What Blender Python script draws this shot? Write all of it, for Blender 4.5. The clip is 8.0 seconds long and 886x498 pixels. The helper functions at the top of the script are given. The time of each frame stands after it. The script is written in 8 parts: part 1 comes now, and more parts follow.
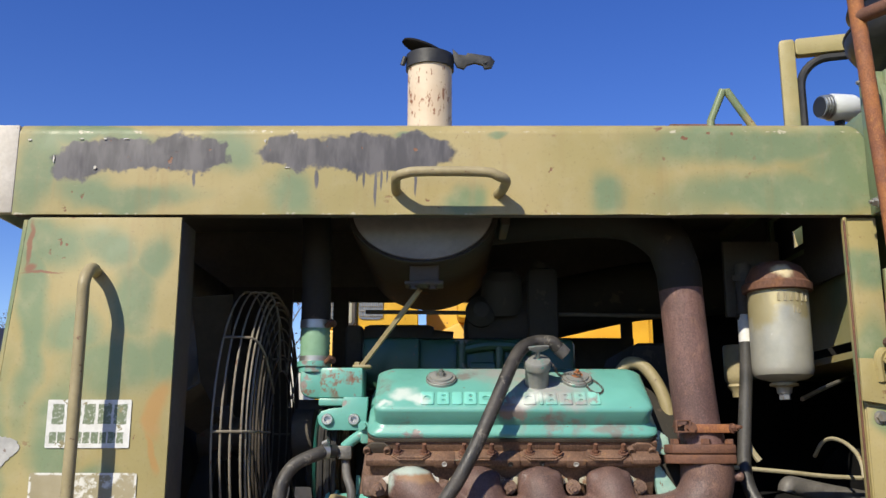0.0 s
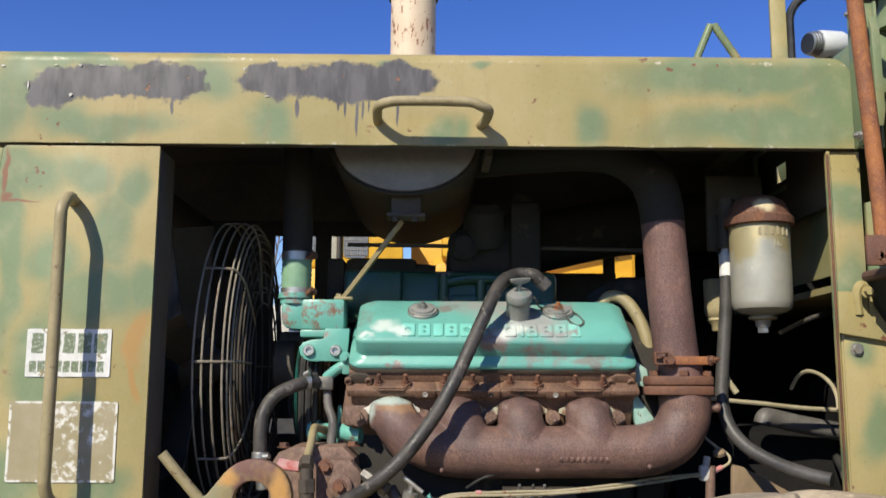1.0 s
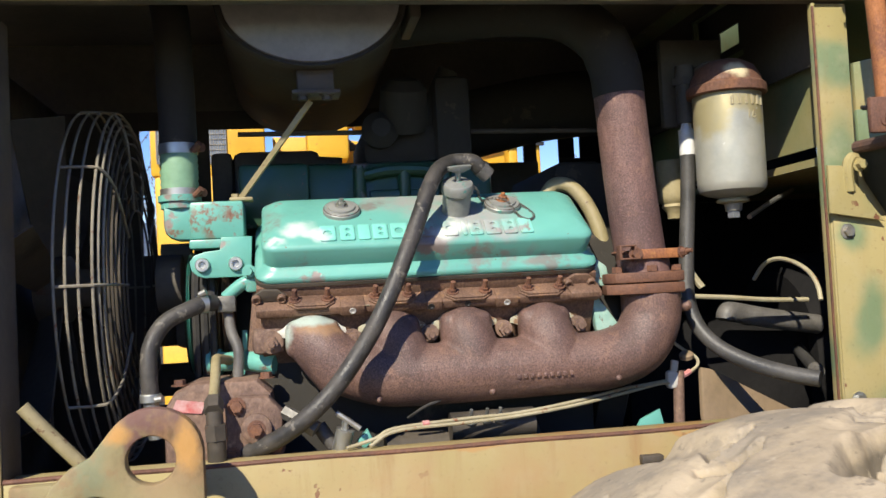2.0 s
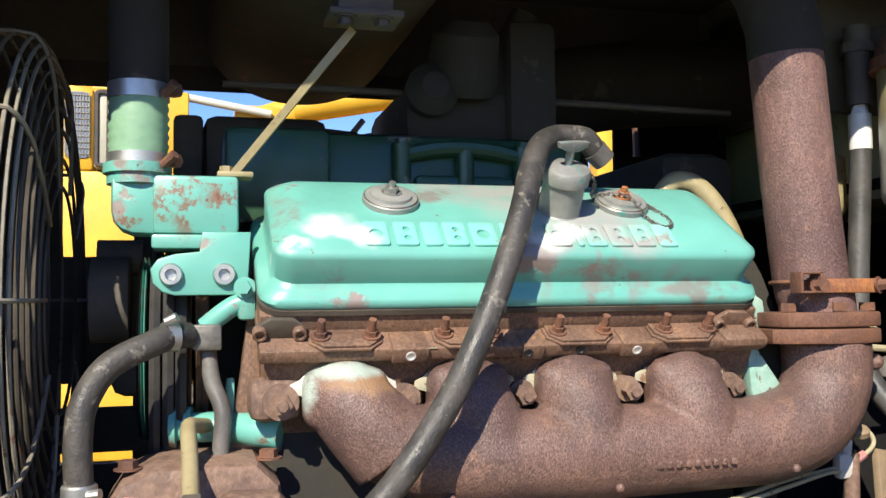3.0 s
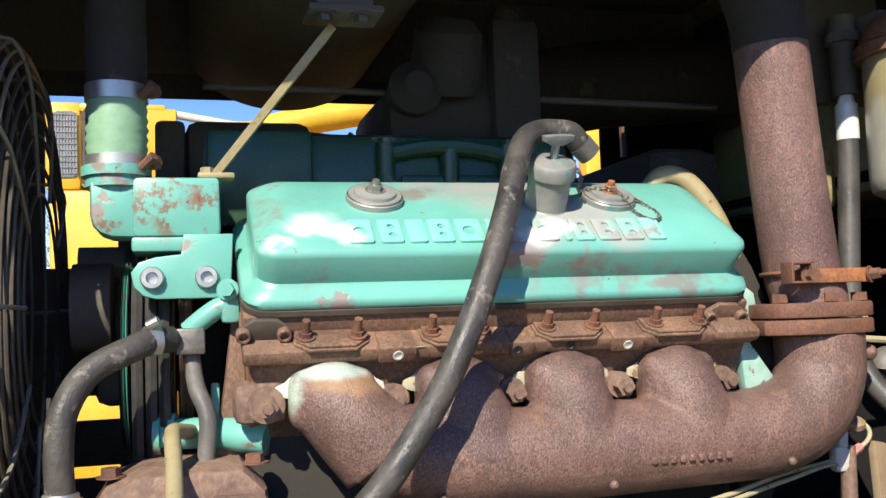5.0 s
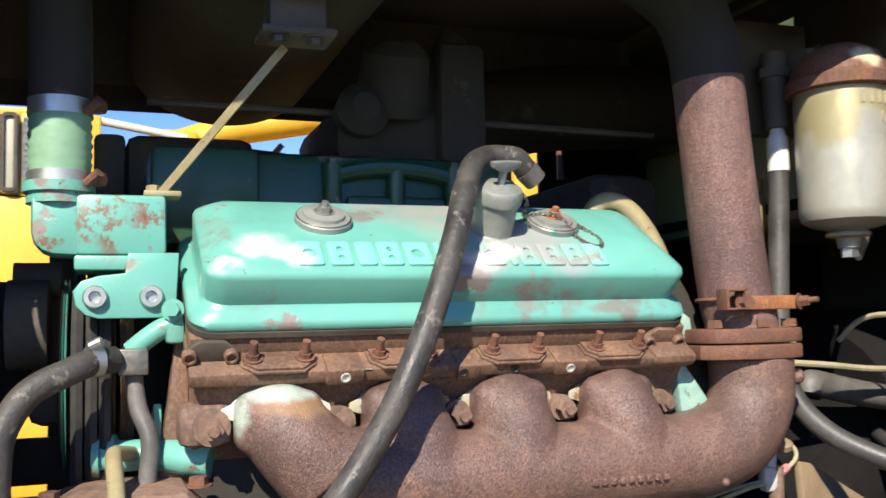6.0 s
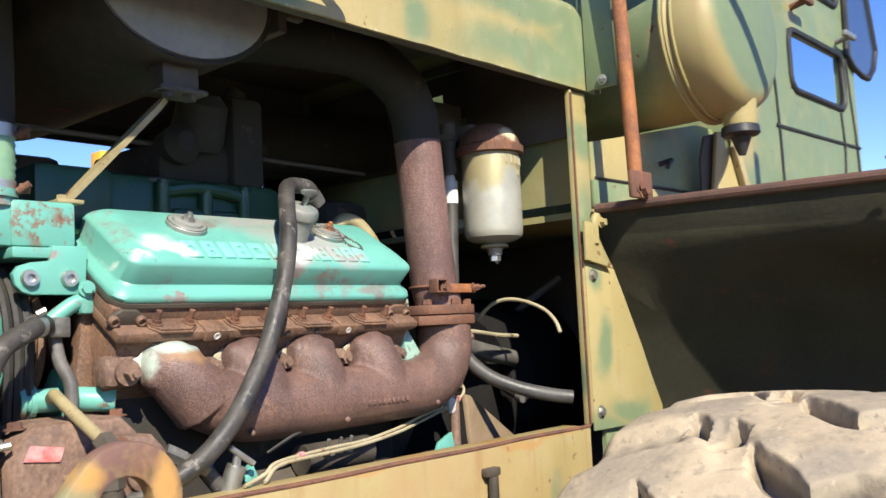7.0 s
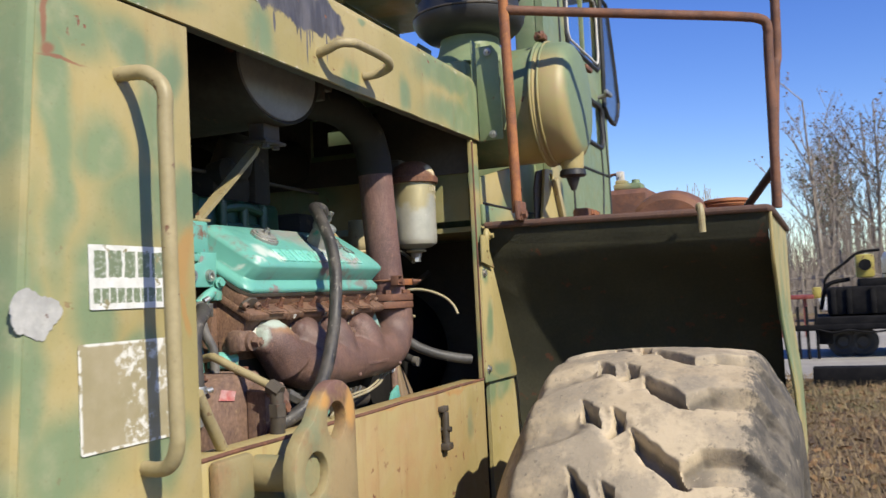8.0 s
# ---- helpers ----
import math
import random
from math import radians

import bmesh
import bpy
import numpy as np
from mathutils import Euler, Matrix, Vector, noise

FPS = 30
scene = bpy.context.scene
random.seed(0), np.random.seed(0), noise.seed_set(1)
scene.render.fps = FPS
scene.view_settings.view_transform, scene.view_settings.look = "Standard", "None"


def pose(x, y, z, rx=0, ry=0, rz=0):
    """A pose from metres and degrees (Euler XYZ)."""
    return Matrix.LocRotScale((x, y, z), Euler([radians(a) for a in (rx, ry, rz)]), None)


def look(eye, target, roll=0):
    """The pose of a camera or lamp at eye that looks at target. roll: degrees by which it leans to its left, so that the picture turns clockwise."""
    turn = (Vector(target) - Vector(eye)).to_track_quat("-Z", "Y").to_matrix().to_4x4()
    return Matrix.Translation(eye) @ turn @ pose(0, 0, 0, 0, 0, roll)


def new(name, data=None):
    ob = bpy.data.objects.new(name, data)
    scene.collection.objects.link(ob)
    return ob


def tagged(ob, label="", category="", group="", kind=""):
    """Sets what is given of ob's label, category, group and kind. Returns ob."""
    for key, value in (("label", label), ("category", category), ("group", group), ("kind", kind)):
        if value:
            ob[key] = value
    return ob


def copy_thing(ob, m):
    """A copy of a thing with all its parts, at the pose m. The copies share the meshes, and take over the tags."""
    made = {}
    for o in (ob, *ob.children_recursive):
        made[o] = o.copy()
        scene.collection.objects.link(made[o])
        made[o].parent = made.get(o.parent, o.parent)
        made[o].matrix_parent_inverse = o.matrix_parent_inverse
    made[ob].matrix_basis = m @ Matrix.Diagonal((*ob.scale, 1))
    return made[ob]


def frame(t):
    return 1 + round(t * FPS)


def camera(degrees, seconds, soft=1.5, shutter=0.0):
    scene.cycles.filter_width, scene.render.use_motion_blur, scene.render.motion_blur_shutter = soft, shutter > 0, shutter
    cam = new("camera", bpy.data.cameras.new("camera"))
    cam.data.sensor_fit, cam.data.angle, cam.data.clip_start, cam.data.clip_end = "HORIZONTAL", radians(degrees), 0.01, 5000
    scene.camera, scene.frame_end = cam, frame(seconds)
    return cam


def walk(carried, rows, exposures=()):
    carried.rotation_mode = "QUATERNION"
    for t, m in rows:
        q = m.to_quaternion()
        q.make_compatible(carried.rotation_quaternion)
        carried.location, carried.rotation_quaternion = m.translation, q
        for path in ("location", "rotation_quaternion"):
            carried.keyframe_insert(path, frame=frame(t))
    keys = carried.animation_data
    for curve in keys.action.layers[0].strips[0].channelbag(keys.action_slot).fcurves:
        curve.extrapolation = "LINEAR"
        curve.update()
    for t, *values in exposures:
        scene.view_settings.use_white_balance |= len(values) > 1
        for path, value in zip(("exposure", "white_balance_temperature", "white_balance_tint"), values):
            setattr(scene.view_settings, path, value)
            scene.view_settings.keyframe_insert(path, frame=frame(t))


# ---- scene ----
# ---------- camera ----------
cam = camera(51.3, 8.0, shutter=0.15)
PATH = [
    (0, (0.017, 0.056, 1.666), (0.005, 2.011, 2.085), 0.1),
    (0.5, (0.019, 0.06, 1.664), (0.023, 2.018, 2.074), -0.2),
    (1, (0.026, 0.07, 1.647), (0.045, 2.048, 1.941), 0.3),
    (1.5, (0.002, 0.153, 1.632), (0.059, 2.151, 1.709), -2.5),
    (1.7, (-0.041, 0.238, 1.654), (0.143, 2.228, 1.723), -3.4),
    (2.8, (-0.218, 1.054, 1.677), (0.272, 2.988, 1.825), -1.2),
    (3, (-0.24, 1.098, 1.693), (0.282, 3.025, 1.805), -0.7),
    (3.5, (-0.245, 1.112, 1.674), (0.278, 3.036, 1.836), -0.6),
    (4, (-0.229, 1.114, 1.669), (0.294, 3.037, 1.831), -2.1),
    (4.5, (-0.23, 1.112, 1.674), (0.304, 3.034, 1.815), -2.1),
    (5.8, (-0.224, 1.115, 1.672), (0.353, 3.024, 1.821), -1.9),
    (6, (-0.257, 1.111, 1.686), (0.434, 2.981, 1.851), -1.4),
    (6.2, (-0.356, 1.061, 1.681), (0.55, 2.833, 1.873), -1.0),
    (6.5, (-0.507, 0.95, 1.686), (0.654, 2.568, 1.866), -1.1),
    (7, (-0.884, 0.853, 1.622), (0.601, 2.182, 1.794), -2.8),
    (7.2, (-1.097, 0.906, 1.674), (0.497, 2.105, 1.827), -2.8),
    (7.5, (-1.384, 0.896, 1.658), (0.313, 1.94, 1.826), -3.3),
    (7.8, (-1.698, 0.914, 1.659), (0.092, 1.798, 1.778), -2.3),
    (8, (-1.89, 0.994, 1.656), (-0.043, 1.753, 1.76), -2.8),
]
EXPOSURES = [(0, 0.16), (1.2, 0.18), (1.7, 0.33), (2.8, 0.74), (6, 0.77), (7, 0.82), (7.3, 0.7), (8, 0.35)]
walk(cam, [(t, look(eye, target, roll)) for t, eye, target, roll in PATH], EXPOSURES)

# ---------- world and sun ----------
RAYS = Vector((0.57, 1.0, -0.93)).normalized()        # the way the sunlight travels
SUN_UP = math.asin(-RAYS.z)
world = bpy.data.worlds.new("sky")
scene.world = world
world.use_nodes = True
wt = world.node_tree
sky = wt.nodes.new("ShaderNodeTexSky")
sky.sky_type = "NISHITA"
sky.sun_disc = False
sky.sun_elevation = SUN_UP
sky.sun_rotation = math.atan2(-RAYS.x, -RAYS.y)
sky.altitude, sky.air_density, sky.dust_density, sky.ozone_density = 300, 1.0, 0.0, 3.0
deep = wt.nodes.new("ShaderNodeHueSaturation")
deep.inputs["Hue"].default_value = 0.524
deep.inputs["Saturation"].default_value = 1.3
wt.links.new(sky.outputs[0], deep.inputs["Color"])
wt.links.new(deep.outputs[0], wt.nodes["Background"].inputs[0])
wt.nodes["Background"].inputs[1].default_value = 0.13
sun = new("sun", bpy.data.lights.new("sun", "SUN"))
sun.data.energy, sun.data.angle, sun.data.color = 5.0, radians(0.53), (1.0, 0.92, 0.75)
sun.matrix_world = Matrix.Translation((-6, -9, 9)) @ RAYS.to_track_quat("-Z", "Y").to_matrix().to_4x4()


# ---------- shader helpers ----------
class Shader:
    def __init__(self, name):
        self.m = bpy.data.materials.new(name)
        self.m.use_nodes = True
        self.t = self.m.node_tree
        self.b = self.t.nodes["Principled BSDF"]
        self.co = self.t.nodes.new("ShaderNodeTexCoord").outputs["Object"]

    def put(self, a, socket):
        if isinstance(a, (int, float)):
            socket.default_value = a
        elif isinstance(a, (tuple, list)):
            socket.default_value = (*a, 1.0)[:len(socket.default_value)] if len(a) == 3 else a
        else:
            self.t.links.new(a, socket)

    def noise(self, scale, detail=4.0, rough=0.55, vec=None, distort=0.0):
        n = self.t.nodes.new("ShaderNodeTexNoise")
        n.inputs["Scale"].default_value, n.inputs["Detail"].default_value = scale, detail
        n.inputs["Roughness"].default_value, n.inputs["Distortion"].default_value = rough, distort
        self.put(vec or self.co, n.inputs["Vector"])
        return n.outputs[0]

    def voro(self, scale, vec=None, feature="F1"):
        n = self.t.nodes.new("ShaderNodeTexVoronoi")
        n.feature = feature
        n.inputs["Scale"].default_value = scale
        self.put(vec or self.co, n.inputs["Vector"])
        return n.outputs["Distance"]

    def step(self, a, lo, hi, out0=0.0, out1=1.0):
        n = self.t.nodes.new("ShaderNodeMapRange")
        n.interpolation_type = "SMOOTHSTEP"
        self.put(a, n.inputs[0])
        for i, v in enumerate((lo, hi, out0, out1)):
            n.inputs[1 + i].default_value = v
        return n.outputs[0]

    def math(self, op, a, b=0.0):
        n = self.t.nodes.new("ShaderNodeMath")
        n.operation = op
        self.put(a, n.inputs[0])
        self.put(b, n.inputs[1])
        return n.outputs[0]

    def mix(self, f, a, b):
        n = self.t.nodes.new("ShaderNodeMix")
        n.data_type = "RGBA"
        self.put(f, n.inputs[0])
        self.put(a, n.inputs[6])
        self.put(b, n.inputs[7])
        return n.outputs[2]

    def scaled(self, s, vec=None):
        n = self.t.nodes.new("ShaderNodeMapping")
        self.put(vec or self.co, n.inputs[0])
        n.inputs["Scale"].default_value = s
        return n.outputs[0]

    def warped(self, scale, amount, vec=None):
        n = self.t.nodes.new("ShaderNodeTexNoise")
        n.inputs["Scale"].default_value = scale
        n.inputs["Detail"].default_value = 4
        self.put(vec or self.co, n.inputs["Vector"])
        a = self.t.nodes.new("ShaderNodeVectorMath")
        a.operation = "MULTIPLY_ADD"
        self.put(n.outputs[1], a.inputs[0])
        a.inputs[1].default_value = (amount,) * 3
        self.put(vec or self.co, a.inputs[2])
        s = self.t.nodes.new("ShaderNodeVectorMath")
        s.operation = "SUBTRACT"
        self.put(a.outputs[0], s.inputs[0])
        s.inputs[1].default_value = (amount / 2,) * 3
        return s.outputs[0]

    def blobs(self, rows, vec, soft=0.35):
        """Patches of paint: rows of centre x, z and half sizes x, z."""
        total = None
        for cx, cz, rx, rz in rows:
            n = self.t.nodes.new("ShaderNodeVectorMath")
            n.operation = "SUBTRACT"
            self.put(vec, n.inputs[0])
            n.inputs[1].default_value = (cx, 0, cz)
            k = self.t.nodes.new("ShaderNodeVectorMath")
            k.operation = "MULTIPLY"
            self.put(n.outputs[0], k.inputs[0])
            k.inputs[1].default_value = (1 / rx, 0, 1 / rz)
            d = self.t.nodes.new("ShaderNodeVectorMath")
            d.operation = "LENGTH"
            self.put(k.outputs[0], d.inputs[0])
            one = self.step(d.outputs["Value"], 1 + soft, 1 - soft)
            total = one if total is None else self.math("MAXIMUM", total, one)
        return total

    def axis(self, which, vec=None):
        n = self.t.nodes.new("ShaderNodeSeparateXYZ")
        self.put(vec or self.co, n.inputs[0])
        return n.outputs[which]

    def done(self, colour, rough=0.6, metal=0.0, bump=None, strength=0.3, depth=0.01, spec=None):
        self.put(colour, self.b.inputs["Base Color"])
        self.put(rough, self.b.inputs["Roughness"])
        self.put(metal, self.b.inputs["Metallic"])
        if spec is not None:
            self.b.inputs["Specular IOR Level"].default_value = spec
        if bump is not None:
            n = self.t.nodes.new("ShaderNodeBump")
            n.inputs["Strength"].default_value, n.inputs["Distance"].default_value = strength, depth
            self.put(bump, n.inputs["Height"])
            self.t.links.new(n.outputs[0], self.b.inputs["Normal"])
        return self.m


TAN, GREEN = (0.322, 0.270, 0.114), (0.165, 0.216, 0.118)
RUST, RUST_DARK, ORANGE = (0.19, 0.088, 0.052), (0.11, 0.055, 0.04), (0.42, 0.17, 0.05)


def camo(name, patches=(), seed=0.0, greenness=0.5, rust=0.5, gloss=0.46, grey=(), drips=False, orange=(), streaks=0.28, marks=(), wash=(), worn_edges=()):
    s = Shader(name)
    w = s.warped(4.5, 0.15)
    shift = s.t.nodes.new("ShaderNodeMapping")
    s.put(w, shift.inputs[0])
    shift.inputs["Location"].default_value = (seed, seed * 0.7, seed * 1.3)
    moved = shift.outputs[0]
    big = s.noise(2.6, 2.0, 0.4, moved)
    if patches:
        mask = s.blobs(patches, w, 0.5)
    else:
        mask = s.step(big, greenness - 0.07, greenness + 0.07)
    faint = s.noise(3.2, 3.0, 0.5, moved)
    tan = s.mix(s.step(faint, 0.35, 0.7), TAN, (0.385, 0.314, 0.147))
    green = s.mix(s.step(s.noise(4.0, 3.0, 0.5, moved), 0.35, 0.7), GREEN, (0.186, 0.24, 0.13))
    c = s.mix(mask, tan, green)
    worn = s.noise(16.0, 6.0, 0.65)
    c = s.mix(s.step(worn, 0.45, 0.8, 0.0, 0.35), c, (0.42, 0.37, 0.24))
    streak = s.noise(7.0, 5.0, 0.6, s.scaled((3.5, 3.5, 0.35)))
    c = s.mix(s.step(streak, 0.54, 0.75, 0.0, streaks), c, (0.27, 0.165, 0.07))
    speck = s.noise(150.0, 4.0, 0.7)
    c = s.mix(s.step(speck, 0.56, 0.74, 0.0, 0.35), c, (0.13, 0.10, 0.055))
    c = s.mix(s.step(s.noise(70.0, 6.0, 0.75), 0.36, 0.24, 0.0, 0.5), c, (0.46, 0.42, 0.30))
    if marks:
        c = s.mix(s.math("MULTIPLY", s.blobs(marks, s.warped(20.0, 0.03), 0.4), 0.8), c, (0.22, 0.08, 0.05))
    if orange:
        c = s.mix(s.math("MULTIPLY", s.blobs(orange, w, 0.4), 0.55), c, (0.42, 0.2, 0.06))
    if wash:
        c = s.mix(s.math("MULTIPLY", s.blobs(wash, w, 0.8), s.step(s.noise(9.0, 5.0, 0.65), 0.35, 0.7, 0.3, 0.8)), c, (0.36, 0.22, 0.11))
    for z in worn_edges:
        d = s.math("ADD", s.math("ABSOLUTE", s.math("SUBTRACT", s.axis(2), z)), s.math("MULTIPLY", s.noise(26.0, 5.0, 0.65), 0.045))
        c = s.mix(s.math("MULTIPLY", s.step(d, 0.0215, 0.018), s.step(s.noise(90.0, 4.0, 0.65), 0.46, 0.54, 0.0, 0.8)), c, (0.52, 0.47, 0.37))
    if grey:
        g = s.blobs(grey, s.warped(34.0, 0.06), 0.12)
        if drips:
            runs = s.blobs([(-0.144, 2.225, 0.0032, 0.042), (-0.17, 2.245, 0.003, 0.022), (-0.131, 2.243, 0.0028, 0.024), (-0.185, 2.25, 0.0025, 0.014), (-0.275, 2.243, 0.0045, 0.022), (-0.055, 2.24, 0.003, 0.035), (-0.545, 2.243, 0.0035, 0.018), (-0.118, 2.25, 0.002, 0.015)], s.warped(16.0, 0.012), 0.3)
            g = s.math("MAXIMUM", g, runs)
        c = s.mix(g, c, s.mix(s.step(s.noise(30.0, 4.0, 0.6, s.scaled((1.0, 1.0, 0.25))), 0.35, 0.65), (0.062, 0.06, 0.068), (0.118, 0.112, 0.12)))
    chips = s.step(s.noise(38.0, 3.0, 0.5), 0.69 - 0.03 * rust, 0.72 - 0.03 * rust)
    area = s.step(s.noise(4.5, 2.0, 0.5), 0.48, 0.62)
    chips = s.math("MULTIPLY", chips, area)
    c = s.mix(chips, c, RUST)
    rough = s.step(worn, 0.3, 0.8, gloss - 0.06, gloss + 0.2)
    height = s.math("ADD", s.math("MULTIPLY", s.noise(4.0, 2.0), 1.0), s.math("MULTIPLY", chips, -0.12))
    return s.done(c, rough, 0.0, height, 0.35, 0.02, 0.3)


def plain(name, a, b, scale=9.0, rough=(0.5, 0.7), metal=0.0, grain=90.0, strength=0.25, depth=0.003, rust=0.0, rust_colour=RUST, spec=None):
    s = Shader(name)
    big = s.noise(scale, 5.0, 0.6)
    c = s.mix(s.step(big, 0.3, 0.7), a, b)
    fine = s.noise(grain, 3.0, 0.6)
    c = s.mix(s.step(fine, 0.3, 0.75, 0.0, 0.25), c, tuple(v * 0.55 for v in a))
    m = metal
    if rust:
        r = s.step(s.noise(scale * 2.2, 6.0, 0.68), 0.66 - 0.24 * rust, 0.72 - 0.24 * rust)
        c = s.mix(r, c, s.mix(fine, rust_colour, tuple(v * 0.5 for v in rust_colour)))
        m = s.math("MULTIPLY", s.math("SUBTRACT", 1.0, r), metal)
    return s.done(c, s.step(big, 0.3, 0.7, rough[0], rough[1]), m, fine, strength, depth, spec)


def rusty(name, a, b, c3, scale=11.0, grain=420.0, strength=0.5, depth=0.0018, spots=(), speckle=0.3, rough=(0.6, 0.86), drip=0.0):
    s = Shader(name)
    n1, n2 = s.noise(scale, 6.0, 0.65), s.noise(scale * 3.1, 5.0, 0.65)
    c = s.mix(s.step(n1, 0.35, 0.65), a, b)
    c = s.mix(s.step(n2, 0.56, 0.72, 0.0, 0.8), c, c3)
    pit = s.noise(grain, 2.5, 0.6, s.scaled((1.0, 1.0, 0.62)))
    c = s.mix(s.step(pit, 0.5, 0.62, 0.0, speckle), c, tuple(v * 0.3 for v in a))
    c = s.mix(s.step(pit, 0.46, 0.33, 0.0, speckle * 0.7), c, tuple(min(1, v * 1.8) for v in a))
    c = s.mix(s.step(s.noise(grain * 0.36, 3.0, 0.6), 0.58, 0.68, 0.0, speckle * 0.7), c, tuple(v * 0.35 for v in a))
    if drip:
        run = s.noise(55.0, 5.0, 0.65, s.scaled((1.0, 1.0, 0.16)))
        c = s.mix(s.step(run, 0.5, 0.66, 0.0, drip), c, tuple(v * 0.45 for v in a))
        c = s.mix(s.step(run, 0.42, 0.3, 0.0, drip * 0.8), c, tuple(min(1, v * 1.5) for v in c3))
    for colour, rows in spots:
        c = s.mix(s.math("MULTIPLY", s.blobs(rows, s.warped(18.0, 0.05), 0.5), s.step(s.math("ADD", n2, s.math("MULTIPLY", pit, 0.3)), 0.4, 0.66, 0.35, 1.0)), c, colour)
    return s.done(c, s.step(n2, 0.3, 0.7, rough[0], rough[1]), 0.0, s.math("ADD", pit, s.math("MULTIPLY", n2, 1.2)), strength, depth, 0.4)


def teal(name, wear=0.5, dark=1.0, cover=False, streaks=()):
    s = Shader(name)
    # dark copies carry shade in the colour, greener against the sky's blue
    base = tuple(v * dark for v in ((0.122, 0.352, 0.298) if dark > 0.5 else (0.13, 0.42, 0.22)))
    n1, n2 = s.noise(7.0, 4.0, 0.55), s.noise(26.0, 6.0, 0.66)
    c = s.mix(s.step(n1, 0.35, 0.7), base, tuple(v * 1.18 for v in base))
    bare = s.step(s.math("ADD", s.noise(9.0, 5.0, 0.68), s.math("MULTIPLY", n2, 0.25)), 0.77 - 0.14 * wear, 0.84 - 0.14 * wear)
    c = s.mix(bare, c, s.mix(n2, (0.21, 0.155, 0.13), (0.26, 0.23, 0.22)))
    if cover:
        # scuffed primer round the filler and the caps, drab dirt along the front side
        w = s.warped(14.0, 0.08)
        g = s.blobs([(0.17, 1.83, 0.09, 0.03), (0.24, 1.80, 0.10, 0.035), (0.12, 1.85, 0.08, 0.014), (0.29, 1.775, 0.06, 0.02), (0.20, 1.77, 0.05, 0.02)], w, 0.6)
        c = s.mix(s.math("MULTIPLY", g, s.step(n2, 0.28, 0.6, 0.35, 0.9)), c, (0.33, 0.31, 0.30))
        d = s.blobs([(0.40, 1.705, 0.055, 0.013), (0.26, 1.715, 0.07, 0.022), (-0.10, 1.715, 0.022, 0.018), (-0.135, 1.80, 0.018, 0.03), (0.05, 1.83, 0.045, 0.012)], w, 0.4)
        c = s.mix(s.math("MULTIPLY", d, s.step(n2, 0.4, 0.62, 0.0, 0.85)), c, (0.2, 0.165, 0.15))
        runs = s.math("MULTIPLY", s.step(s.noise(34.0, 2.0, 0.5, s.scaled((1.0, 1.0, 0.15))), 0.5, 0.62, 0.0, 0.6), s.blobs([(0.26, 1.72, 0.10, 0.035)], s.co, 0.4))
        c = s.mix(runs, c, (0.24, 0.2, 0.185))
        # white patches put the sun's glare on the cover into the paint
        glare = s.blobs([(-0.085, 1.775, 0.026, 0.016), (-0.06, 1.765, 0.018, 0.012), (-0.13, 1.752, 0.02, 0.006), (0.20, 1.775, 0.03, 0.014)], w, 0.6)
        c = s.mix(s.math("MULTIPLY", glare, 0.8), c, (0.62, 0.66, 0.62))
    if streaks:
        # rust runs below the lid bolts
        m = s.math("MULTIPLY", s.blobs(streaks, s.warped(20.0, 0.05), 0.6), s.step(s.noise(60.0, 5.0, 0.7), 0.49, 0.57, 0.0, 0.9))
        c = s.mix(m, c, s.mix(n2, (0.15, 0.07, 0.045), (0.26, 0.11, 0.065)))
    chip = s.step(s.noise(60.0, 4.0, 0.6), 0.70 - 0.05 * wear, 0.73 - 0.05 * wear)
    c = s.mix(chip, c, (0.16, 0.07, 0.04))
    return s.done(c, s.step(n2, 0.3, 0.75, 0.28, 0.54), 0.0, s.math("ADD", n1, s.math("MULTIPLY", bare, -0.2)), 0.3, 0.006)


def bare_metal(name, c=(0.38, 0.38, 0.36), rough=(0.42, 0.62), stain=(0.3, 0.26, 0.2), amount=0.4):
    s = Shader(name)
    n1, n2 = s.noise(12.0, 5.0, 0.6), s.noise(70.0, 4.0, 0.6)
    col = s.mix(s.step(n1, 0.6 - 0.2 * amount, 0.8 - 0.2 * amount), c, stain)
    return s.done(col, s.step(n2, 0.3, 0.7, rough[0], rough[1]), s.step(n1, 0.5, 0.8, 0.9, 0.4), n2, 0.15, 0.002)


HOOD_GREEN = [(-0.90, 2.26, 0.055, 0.12), (-0.76, 2.335, 0.17, 0.022), (-0.70, 2.22, 0.15, 0.03), (-0.46, 2.32, 0.07, 0.045), (-0.33, 2.21, 0.05, 0.06),
              (0.05, 2.19, 0.035, 0.04), (0.36, 2.22, 0.04, 0.055), (0.70, 2.33, 0.26, 0.05), (0.78, 2.205, 0.27, 0.05), (0.93, 2.27, 0.14, 0.10), (-0.06, 2.365, 0.03, 0.01), (0.12, 2.35, 0.02, 0.01)]
HOOD_GREY = [(-0.80, 2.285, 0.065, 0.048), (-0.70, 2.30, 0.08, 0.042), (-0.58, 2.30, 0.09, 0.045), (-0.52, 2.30, 0.05, 0.04), (-0.33, 2.305, 0.08, 0.04), (-0.18, 2.30, 0.13, 0.045), (-0.07, 2.305, 0.10, 0.042)]
